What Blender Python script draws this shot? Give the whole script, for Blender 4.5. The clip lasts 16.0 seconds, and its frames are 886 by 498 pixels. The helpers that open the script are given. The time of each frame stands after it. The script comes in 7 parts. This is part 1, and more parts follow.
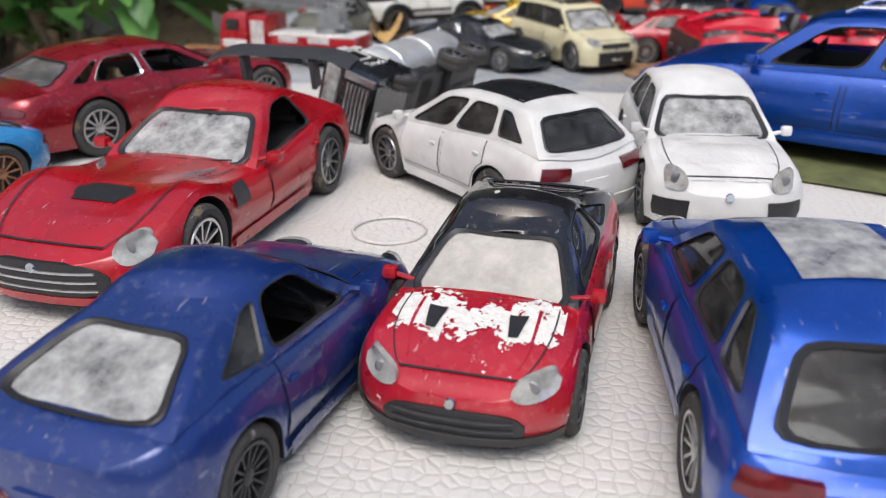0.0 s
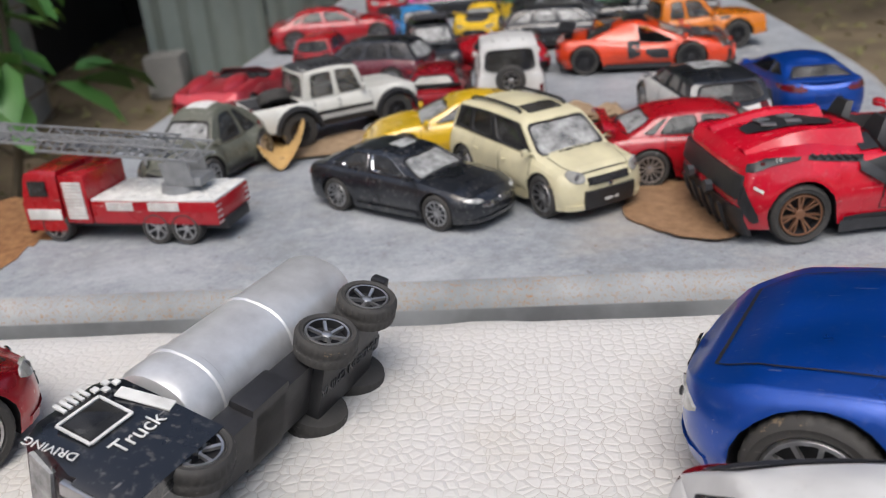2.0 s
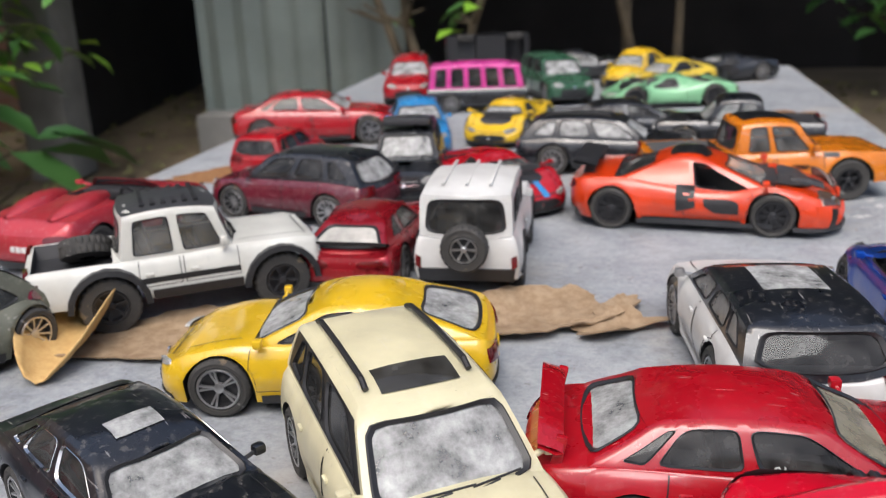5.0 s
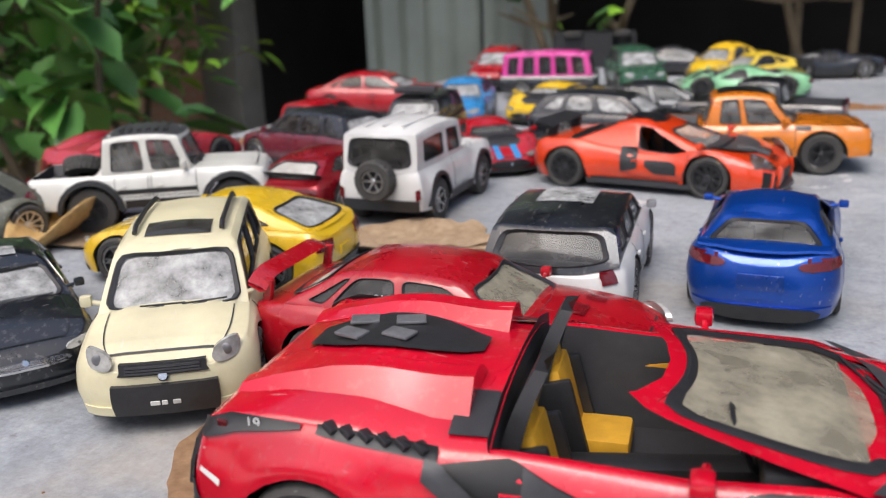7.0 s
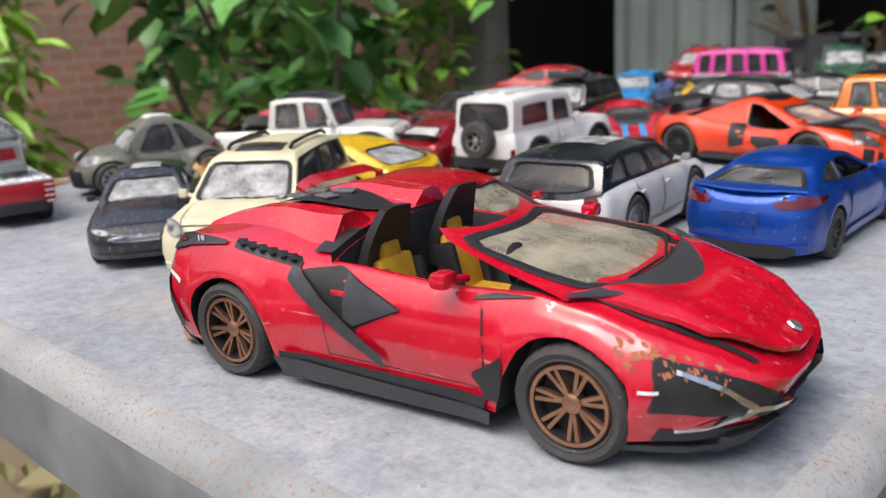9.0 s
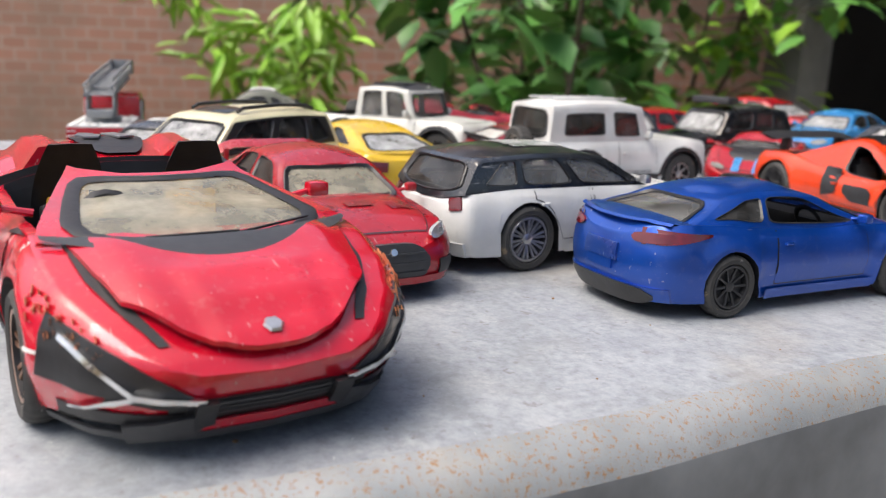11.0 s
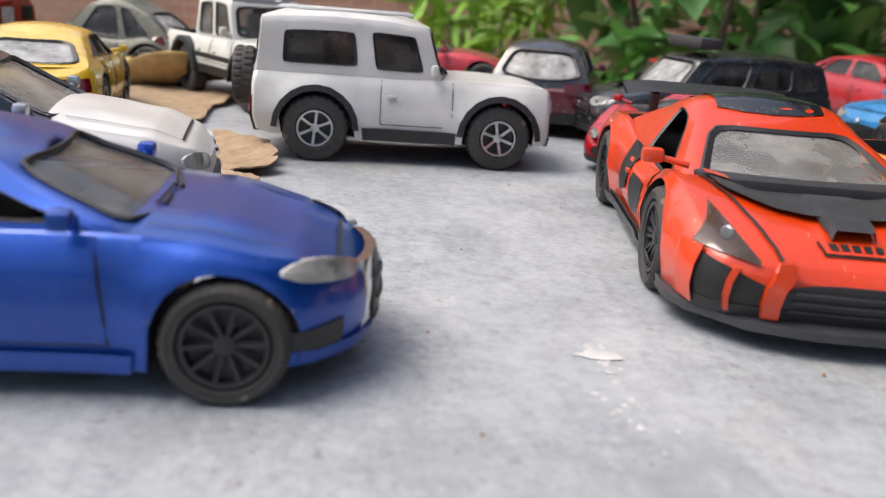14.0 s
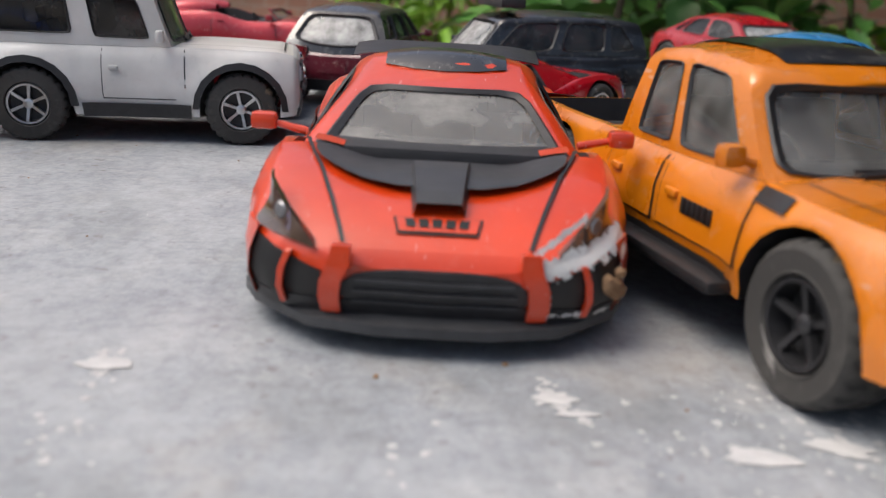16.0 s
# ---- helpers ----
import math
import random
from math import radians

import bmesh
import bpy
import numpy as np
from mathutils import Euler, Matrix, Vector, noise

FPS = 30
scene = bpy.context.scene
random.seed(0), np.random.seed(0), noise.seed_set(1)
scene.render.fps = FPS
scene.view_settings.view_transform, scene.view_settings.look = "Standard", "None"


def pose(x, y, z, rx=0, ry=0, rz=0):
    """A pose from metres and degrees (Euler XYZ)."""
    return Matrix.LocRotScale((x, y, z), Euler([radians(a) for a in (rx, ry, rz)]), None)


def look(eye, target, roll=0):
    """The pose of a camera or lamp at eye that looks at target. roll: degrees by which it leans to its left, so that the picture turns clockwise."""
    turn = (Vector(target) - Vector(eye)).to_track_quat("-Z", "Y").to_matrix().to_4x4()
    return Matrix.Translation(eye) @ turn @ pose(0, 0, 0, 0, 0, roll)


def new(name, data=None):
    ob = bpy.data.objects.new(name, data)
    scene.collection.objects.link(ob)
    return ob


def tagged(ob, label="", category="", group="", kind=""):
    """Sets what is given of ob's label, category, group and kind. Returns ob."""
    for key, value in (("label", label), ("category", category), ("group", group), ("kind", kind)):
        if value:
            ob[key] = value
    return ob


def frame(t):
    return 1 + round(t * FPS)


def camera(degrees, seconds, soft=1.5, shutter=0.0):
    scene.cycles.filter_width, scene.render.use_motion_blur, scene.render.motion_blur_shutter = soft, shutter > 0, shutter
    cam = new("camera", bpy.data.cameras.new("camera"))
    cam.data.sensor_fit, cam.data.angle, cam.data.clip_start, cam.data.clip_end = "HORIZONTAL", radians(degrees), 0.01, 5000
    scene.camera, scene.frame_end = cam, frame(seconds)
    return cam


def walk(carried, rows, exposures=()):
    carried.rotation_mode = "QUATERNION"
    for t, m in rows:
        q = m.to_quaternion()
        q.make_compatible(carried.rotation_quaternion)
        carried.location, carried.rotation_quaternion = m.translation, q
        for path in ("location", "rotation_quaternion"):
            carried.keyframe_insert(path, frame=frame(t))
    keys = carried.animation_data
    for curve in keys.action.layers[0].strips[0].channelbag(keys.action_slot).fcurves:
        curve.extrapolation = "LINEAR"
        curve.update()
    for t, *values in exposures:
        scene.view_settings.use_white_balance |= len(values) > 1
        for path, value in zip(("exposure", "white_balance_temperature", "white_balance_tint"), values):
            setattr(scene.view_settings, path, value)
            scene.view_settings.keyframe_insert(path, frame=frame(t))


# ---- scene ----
cam = camera(54.1, 16.0, soft=1.1)
cam.data.dof.use_dof, cam.data.dof.focus_distance, cam.data.dof.aperture_fstop = True, 0.24, 20.0
PATH = [
    (0, (0.20304, 0.02098, 0.12987), (0.17413, 0.94421, -0.25328), 0.12),
    (0.5, (0.18776, 0.06138, 0.14168), (0.16753, 0.98548, -0.23995), -1.96),
    (1, (0.19579, 0.11287, 0.15781), (0.17667, 1.03755, -0.22245), -3.78),
    (1.5, (0.21049, 0.18851, 0.16132), (0.19569, 1.11323, -0.21903), -4.79),
    (2, (0.2326, 0.27507, 0.16117), (0.2195, 1.19808, -0.22339), -5.17),
    (2.5, (0.25535, 0.36528, 0.16527), (0.23873, 1.28746, -0.22113), -5.36),
    (3, (0.26463, 0.43154, 0.17073), (0.2477, 1.35685, -0.20809), -5.47),
    (3.5, (0.26259, 0.48567, 0.17092), (0.24851, 1.41871, -0.18858), -5.36),
    (3.7, (0.26203, 0.50463, 0.16877), (0.24533, 1.44125, -0.18118), -5.14),
    (5.8, (0.38553, 0.53371, 0.13768), (0.17416, 1.46358, -0.16342), -1.44),
    (6, (0.40295, 0.53076, 0.13443), (0.16565, 1.45538, -0.16351), -1.66),
    (6.5, (0.44019, 0.51766, 0.12771), (0.14987, 1.42866, -0.16519), -1.85),
    (7, (0.46738, 0.49856, 0.1225), (0.13914, 1.3979, -0.16637), -2.24),
    (7.5, (0.49492, 0.48291, 0.12219), (0.13263, 1.37011, -0.16351), -2.74),
    (8, (0.53346, 0.46535, 0.11367), (0.10776, 1.32828, -0.1586), -3.47),
    (8.2, (0.54202, 0.465, 0.10985), (0.08416, 1.31223, -0.15951), -3.55),
    (10.3, (0.66841, 0.57672, 0.07757), (-0.11611, 1.15533, -0.14546), -0.55),
    (10.5, (0.67815, 0.59434, 0.07509), (-0.12582, 1.14714, -0.14411), -0.14),
    (11, (0.67989, 0.62836, 0.07768), (-0.16397, 1.11598, -0.14623), 2.23),
    (11.5, (0.67027, 0.68311, 0.07215), (-0.20993, 1.0953, -0.16311), 3.35),
    (12, (0.65344, 0.74303, 0.07005), (-0.24836, 1.09541, -0.18013), 4.42),
    (12.5, (0.62782, 0.78749, 0.06517), (-0.28358, 1.09909, -0.20365), 4.70),
    (13, (0.61162, 0.81937, 0.05825), (-0.30896, 1.0977, -0.21569), 4.30),
    (13.5, (0.61237, 0.8727, 0.0552), (-0.32152, 1.10188, -0.21928), 4.85),
    (14, (0.62969, 0.9205, 0.0635), (-0.313, 1.09703, -0.21964), 4.63),
    (14.5, (0.64218, 0.96003, 0.06747), (-0.30572, 1.09064, -0.22307), 4.73),
    (15, (0.64664, 0.98766, 0.06743), (-0.30258, 1.09893, -0.22683), 4.15),
    (15.5, (0.63342, 0.98603, 0.06585), (-0.30959, 1.13089, -0.23372), 3.44),
    (16, (0.61691, 1.00252, 0.06137), (-0.31224, 1.21133, -0.24372), 3.33),
]
walk(cam, [(t, look(eye, target, roll)) for t, eye, target, roll in PATH],
     exposures=[(0.0, 0.24, 6200, 10), (1.8, 0.20, 6250, 10), (3.5, 0.36, 6250, 10), (7.5, 0.52, 6250, 12), (10.5, 0.82, 6450, 10), (13.0, 0.97, 6600, 10), (14.5, 0.56, 6500, 10), (16.0, 0.40, 6500, 10)])

# ---- daylight: bright overcast sky over a yard ----
world = bpy.data.worlds.new("overcast_sky")
scene.world = world
world.use_nodes = True
wn = world.node_tree.nodes
sky = wn.new("ShaderNodeTexSky")
sky.sky_type, sky.sun_disc = "NISHITA", False
sky.sun_elevation, sky.sun_rotation = radians(62), radians(200)
sky.air_density, sky.dust_density, sky.ozone_density = 1.0, 6.0, 0.6
wn["Background"].inputs["Strength"].default_value = 0.13
world.node_tree.links.new(sky.outputs["Color"], wn["Background"].inputs["Color"])
sun_data = bpy.data.lights.new("sun", "SUN")
sun_data.energy, sun_data.angle, sun_data.color = 1.5, radians(35), (1.0, 0.97, 0.93)
sun = new("sun", sun_data)
sun.matrix_world = look((0.6, -1.2, 3.2), (0.25, 0.9, 0.0))

# ---- materials ----
def mat(name):
    m = bpy.data.materials.new(name)
    m.use_nodes = True
    nt = m.node_tree
    return m, nt.nodes, nt.links, nt.nodes["Principled BSDF"]


def noise_node(n, l, scale, detail=4.0, rough=0.55, coord="Object"):
    c = n.new("ShaderNodeTexCoord")
    t = n.new("ShaderNodeTexNoise")
    t.inputs["Scale"].default_value, t.inputs["Detail"].default_value, t.inputs["Roughness"].default_value = scale, detail, rough
    l.new(c.outputs[coord], t.inputs["Vector"])
    return t


def ramp(n, l, src, lo, hi, a=(0, 0, 0, 1), b=(1, 1, 1, 1)):
    r = n.new("ShaderNodeValToRGB")
    e = r.color_ramp.elements
    e[0].position, e[1].position, e[0].color, e[1].color = lo, hi, a, b
    l.new(src, r.inputs["Fac"])
    return r


def mixed(n, l, fac, a, b, blend="MIX"):
    x = n.new("ShaderNodeMix")
    x.data_type, x.blend_type = "RGBA", blend
    for sock, v in ((x.inputs[0], fac), (x.inputs[6], a), (x.inputs[7], b)):
        if isinstance(v, (int, float)):
            sock.default_value = v
        elif isinstance(v, tuple):
            sock.default_value = (*v[:3], 1)
        else:
            l.new(v, sock)
    return x.outputs[2]


def bump(n, l, bsdf, height, strength, dist):
    b = n.new("ShaderNodeBump")
    b.inputs["Strength"].default_value, b.inputs["Distance"].default_value = strength, dist
    l.new(height, b.inputs["Height"])
    l.new(b.outputs["Normal"], bsdf.inputs["Normal"])


def paint(name, color, rough=0.23, flake=0.0, dust=0.12, chips=0.0, chip_color=(0.75, 0.73, 0.68), coat=0.75):
    """Worn toy enamel: dusty film, fine scratches, and chipped places."""
    m, n, l, p = mat(name)
    big = noise_node(n, l, 45, 5)
    fine = noise_node(n, l, 420, 3)
    dark = tuple(v * 0.72 for v in color)
    c = mixed(n, l, ramp(n, l, big.outputs["Fac"], 0.3, 0.7).outputs["Color"], dark, color)
    d = ramp(n, l, fine.outputs["Fac"], 0.56, 0.85).outputs["Color"]
    dd = n.new("ShaderNodeMath")
    dd.operation = "MULTIPLY"
    dd.inputs[1].default_value = dust
    l.new(d, dd.inputs[0])
    c = mixed(n, l, dd.outputs[0], c, (0.62, 0.58, 0.52))
    sx, sm, sn = n.new("ShaderNodeTexCoord"), n.new("ShaderNodeMapping"), n.new("ShaderNodeTexNoise")
    sm.inputs["Rotation"].default_value, sm.inputs["Scale"].default_value = (0.3, 0.5, 0.7), (60, 900, 500)
    sn.inputs["Scale"].default_value, sn.inputs["Detail"].default_value = 1.0, 2.0
    l.new(sx.outputs["Object"], sm.inputs["Vector"]), l.new(sm.outputs["Vector"], sn.inputs["Vector"])
    c = mixed(n, l, ramp(n, l, sn.outputs["Fac"], 0.70, 0.74, (0, 0, 0, 1), (0.30, 0.30, 0.30, 1)).outputs["Color"], c, (0.60, 0.57, 0.54))
    grime = noise_node(n, l, 160, 6, 0.7)
    c = mixed(n, l, ramp(n, l, grime.outputs["Fac"], 0.60, 0.72, (0, 0, 0, 1), (0.28, 0.28, 0.28, 1)).outputs["Color"], c, tuple(v * 0.45 + 0.012 for v in color))
    if chips > 0:
        k = noise_node(n, l, 75, 7, 0.68)
        edge = 0.74 - 0.26 * chips
        cf = ramp(n, l, k.outputs["Fac"], edge, edge + 0.012).outputs["Color"]
        c = mixed(n, l, cf, c, chip_color)
    l.new(c, p.inputs["Base Color"])
    rr = ramp(n, l, big.outputs["Fac"], 0.25, 0.8, (rough * 0.8,) * 3 + (1,), (min(1, rough * 1.7),) * 3 + (1,))
    l.new(rr.outputs["Color"], p.inputs["Roughness"])
    p.inputs["Metallic"].default_value = flake
    p.inputs["Coat Weight"].default_value = coat
    p.inputs["Coat Roughness"].default_value = 0.11
    bump(n, l, p, fine.outputs["Fac"], 0.06, 0.0003)
    return m


def plain(name, color, rough=0.5, metal=0.0, scale=150, vary=0.35, bumpy=0.15, coat=0.0, dist=0.0004):
    m, n, l, p = mat(name)
    t = noise_node(n, l, scale, 5)
    c = mixed(n, l, ramp(n, l, t.outputs["Fac"], 0.3, 0.72).outputs["Color"], tuple(v * (1 - vary) for v in color), color)
    l.new(c, p.inputs["Base Color"])
    p.inputs["Roughness"].default_value, p.inputs["Metallic"].default_value = rough, metal
    p.inputs["Coat Weight"].default_value = coat
    bump(n, l, p, t.outputs["Fac"], bumpy, dist)
    return m


def glass(name, tint, dust, dust_color=(0.62, 0.62, 0.6), scale=60, film=0.12):
    """Clear toy plastic, glossy by its angle, with a dusty film in patches."""
    m, n, l, p = mat(name)
    clear = n.new("ShaderNodeBsdfTransparent")
    clear.inputs["Color"].default_value = (*tint, 1)
    gloss = n.new("ShaderNodeBsdfGlossy")
    gloss.inputs["Roughness"].default_value = 0.05
    fr = n.new("ShaderNodeFresnel")
    fr.inputs["IOR"].default_value = 1.42
    a = n.new("ShaderNodeMixShader")
    l.new(fr.outputs[0], a.inputs[0]), l.new(clear.outputs[0], a.inputs[1]), l.new(gloss.outputs[0], a.inputs[2])
    t = noise_node(n, l, scale, 6, 0.65)
    k = ramp(n, l, t.outputs["Fac"], 0.36, 0.72, (film,) * 3 + (1,), (min(1, dust),) * 3 + (1,))
    p.inputs["Base Color"].default_value, p.inputs["Roughness"].default_value = (*dust_color, 1), 0.5
    b = n.new("ShaderNodeMixShader")
    l.new(k.outputs["Color"], b.inputs[0]), l.new(a.outputs[0], b.inputs[1]), l.new(p.outputs[0], b.inputs[2])
    l.new(b.outputs[0], n["Material Output"].inputs["Surface"])
    return m


RED = paint("red_enamel", (0.38, 0.004, 0.012), coat=0.55, dust=0.06, chips=0.08, chip_color=(0.55, 0.3, 0.28))
RED_WORN = paint("worn_red_enamel", (0.40, 0.007, 0.02), chips=0.42)
RED_DEEP = paint("deep_red_metallic", (0.34, 0.008, 0.018), flake=0.45, dust=0.12)
RED_SATIN = paint("satin_red_metallic", (0.48, 0.03, 0.045), rough=0.4, flake=0.4, dust=0.15)
CRIMSON = paint("crimson_plastic", (0.58, 0.004, 0.022), rough=0.2, dust=0.08, chips=0.05)
MAROON = paint("maroon_enamel", (0.12, 0.010, 0.022), dust=0.25)
NAVY = paint("navy_blue_enamel", (0.010, 0.036, 0.19), rough=0.24, flake=0.3, dust=0.16, chips=0.05, chip_color=(0.3, 0.33, 0.4))
BLUE = paint("blue_metallic_enamel", (0.003, 0.070, 0.42), rough=0.30, flake=0.55, dust=0.05, chips=0.06, chip_color=(0.3, 0.38, 0.55))
ROYAL = paint("royal_blue_enamel", (0.010, 0.05, 0.26), flake=0.3, dust=0.2, chips=0.05)
SKY = paint("light_blue_enamel", (0.03, 0.22, 0.50), dust=0.2)
WHITE = paint("white_enamel", (0.66, 0.66, 0.64), rough=0.36, dust=0.3, chips=0.04, chip_color=(0.3, 0.28, 0.25), coat=0.3)
WHITE_CRUST = paint("white_house_paint", (0.68, 0.68, 0.665), rough=0.5, dust=0.2, coat=0.1)
PEARL = paint("pearl_white_enamel", (0.66, 0.66, 0.61), rough=0.36, dust=0.3, coat=0.3)
CREAM = paint("cream_enamel", (0.66, 0.61, 0.40), rough=0.36, dust=0.3, chips=0.10, chip_color=(0.32, 0.29, 0.22), coat=0.3)
BLACK = paint("black_enamel", (0.010, 0.012, 0.016), rough=0.25, dust=0.2, chips=0.05, chip_color=(0.35, 0.3, 0.22))
YELLOW = paint("yellow_enamel", (0.72, 0.46, 0.015), dust=0.15, chips=0.04, chip_color=(0.4, 0.35, 0.2))
YELLOW_WORN = paint("worn_yellow_enamel", (0.72, 0.52, 0.04), dust=0.2, chips=0.5)
AMBER = paint("amber_orange_enamel", (0.66, 0.19, 0.005), dust=0.15, chips=0.05)
ORANGE = paint("orange_enamel", (0.66, 0.044, 0.002), rough=0.30, dust=0.05, chips=0.05, chip_color=(0.7, 0.55, 0.45))
PINK = paint("pink_plastic", (0.70, 0.06, 0.34), dust=0.12)
OLIVE = paint("olive_grey_enamel", (0.12, 0.125, 0.095), rough=0.45, dust=0.3, chips=0.06, coat=0.2)
FOREST = paint("forest_green_enamel", (0.03, 0.10, 0.055), dust=0.25)
MINT = paint("mint_green_enamel", (0.22, 0.50, 0.26), dust=0.18)
CRUST = plain("flaking_white_paint", (0.78, 0.76, 0.72), 0.75, 0, 420, 0.25, 0.9, 0.0, 0.0012)
RUBBER = paint("tyre_rubber", (0.045, 0.043, 0.040), rough=0.7, dust=0.05, chips=0.28, chip_color=(0.15, 0.115, 0.075), coat=0.0)
TRIM = plain("black_plastic", (0.022, 0.022, 0.024), 0.45, 0, 300, 0.4, 0.3)
CARBON = plain("grey_black_plastic", (0.045, 0.046, 0.05), 0.42, 0, 300, 0.3, 0.3)
CABIN = plain("cabin_plastic", (0.03, 0.03, 0.033), 0.6, 0, 200)
BEIGE = plain("beige_seat_plastic", (0.50, 0.38, 0.22), 0.55, 0, 200)
GOLD_SEAT = plain("golden_yellow_plastic", (0.62, 0.33, 0.025), 0.45, 0, 200, 0.25)
SILVER = plain("silver_plating", (0.62, 0.62, 0.62), 0.28, 0.85, 300, 0.3)
DULL_RIM = plain("grey_rim", (0.30, 0.30, 0.31), 0.4, 0.6, 300, 0.35)
DARK_RIM = plain("dark_rim", (0.035, 0.035, 0.038), 0.4, 0.2, 300, 0.4)
COPPER = plain("copper_rim", (0.42, 0.22, 0.13), 0.32, 0.75, 300, 0.3)
CHROME = plain("chrome_trim", (0.75, 0.75, 0.75), 0.14, 1.0, 300, 0.2, 0.05)
LAMP = plain("clear_headlight_plastic", (0.52, 0.52, 0.49), 0.12, 0.15, 260, 0.5, 0.4, 1.0)
TAIL = plain("red_lamp_plastic", (0.14, 0.003, 0.008), 0.15, 0.0, 200, 0.5, 0.2, 0.8)
PALE = plain("pale_label_ink", (0.75, 0.75, 0.72), 0.5)
INK = plain("black_label_ink", (0.012, 0.012, 0.012), 0.5)
RED_INK = plain("red_label_ink", (0.5, 0.01, 0.02), 0.4)
GREY_PLASTIC = plain("grey_ladder_plastic", (0.26, 0.27, 0.28), 0.4, 0.15, 200, 0.3)
TANK = plain("silver_tank_plating", (0.66, 0.67, 0.68), 0.32, 0.45, 120, 0.25, 0.2)
G_MILKY = glass("dusty_windscreen", (0.62, 0.64, 0.64), 0.78, (0.60, 0.61, 0.60), 130, 0.24)
G_CRUST = glass("paint_smeared_windscreen", (0.6, 0.6, 0.6), 1.0, (0.60, 0.58, 0.53), 60, 0.55)
G_DARK = glass("smoked_window", (0.13, 0.13, 0.14), 0.16, (0.4, 0.4, 0.39), 110, 0.02)
G_CLEAR = glass("scratched_clear_window", (0.72, 0.72, 0.70), 0.34, (0.5, 0.5, 0.48), 90, 0.06)
G_DUSTY = glass("dust_filmed_windscreen", (0.70, 0.71, 0.70), 0.62, (0.50, 0.49, 0.46), 38, 0.20)
G_STAIN = glass("stained_clear_windscreen", (0.80, 0.78, 0.68), 0.70, (0.52, 0.48, 0.36), 48, 0.22)


def table_metal():
    """Grey painted sheet steel with rust spots, chalky smears and scratches."""
    m, n, l, p = mat("grey_painted_steel")
    big, mid, fine = noise_node(n, l, 9, 7, 0.65), noise_node(n, l, 48, 8, 0.7), noise_node(n, l, 420, 5, 0.7)
    c = mixed(n, l, ramp(n, l, big.outputs["Fac"], 0.35, 0.68).outputs["Color"], (0.195, 0.215, 0.24), (0.32, 0.345, 0.37))
    c = mixed(n, l, ramp(n, l, mid.outputs["Fac"], 0.52, 0.72, (0, 0, 0, 1), (0.55, 0.55, 0.55, 1)).outputs["Color"], c, (0.56, 0.56, 0.545))
    c = mixed(n, l, ramp(n, l, fine.outputs["Fac"], 0.36, 0.60, (0.5, 0.5, 0.5, 1), (0, 0, 0, 1)).outputs["Color"], c, (0.12, 0.125, 0.13))
    grain = noise_node(n, l, 150, 8, 0.8)
    c = mixed(n, l, ramp(n, l, grain.outputs["Fac"], 0.40, 0.60, (0, 0, 0, 1), (0.45, 0.45, 0.45, 1)).outputs["Color"], c, (0.42, 0.44, 0.46))
    spots = noise_node(n, l, 190, 3, 0.6)
    c = mixed(n, l, ramp(n, l, spots.outputs["Fac"], 0.63, 0.70, (0, 0, 0, 1), (0.75, 0.75, 0.75, 1)).outputs["Color"], c, (0.16, 0.15, 0.15))
    for rot, sc, lo in ((20, (30, 900, 1), .66), (-50, (26, 700, 1), .68), (75, (22, 800, 1), .67)):
        tc, mp, nz = n.new("ShaderNodeTexCoord"), n.new("ShaderNodeMapping"), n.new("ShaderNodeTexNoise")
        mp.inputs["Rotation"].default_value, mp.inputs["Scale"].default_value = (0, 0, radians(rot)), sc
        nz.inputs["Scale"].default_value, nz.inputs["Detail"].default_value = 1.0, 2.0
        l.new(tc.outputs["Object"], mp.inputs["Vector"]), l.new(mp.outputs["Vector"], nz.inputs["Vector"])
        c = mixed(n, l, ramp(n, l, nz.outputs["Fac"], lo, lo + .05, (0, 0, 0, 1), (0.16, 0.16, 0.16, 1)).outputs["Color"], c, (0.20, 0.20, 0.21))
    cloud = noise_node(n, l, 11, 7, 0.7)
    c = mixed(n, l, ramp(n, l, cloud.outputs["Fac"], 0.48, 0.70, (0, 0, 0, 1), (0.42, 0.42, 0.42, 1)).outputs["Color"], c, (0.53, 0.55, 0.56))
    dull = noise_node(n, l, 26, 8, 0.75)
    c = mixed(n, l, ramp(n, l, dull.outputs["Fac"], 0.50, 0.64, (0, 0, 0, 1), (0.45, 0.45, 0.45, 1)).outputs["Color"], c, (0.17, 0.18, 0.18))
    fleck = noise_node(n, l, 340, 6, 0.75)
    c = mixed(n, l, ramp(n, l, fleck.outputs["Fac"], 0.66, 0.70, (0, 0, 0, 1), (0.7, 0.7, 0.7, 1)).outputs["Color"], c, (0.66, 0.66, 0.64))
    rust = noise_node(n, l, 7.0, 6, 0.62)
    c = mixed(n, l, ramp(n, l, rust.outputs["Fac"], 0.56, 0.74, (0, 0, 0, 1), (0.6, 0.6, 0.6, 1)).outputs["Color"], c, (0.40, 0.33, 0.24))
    l.new(c, p.inputs["Base Color"])
    p.inputs["Roughness"].default_value = 0.55
    bump(n, l, p, fine.outputs["Fac"], 0.25, 0.0006)
    return m


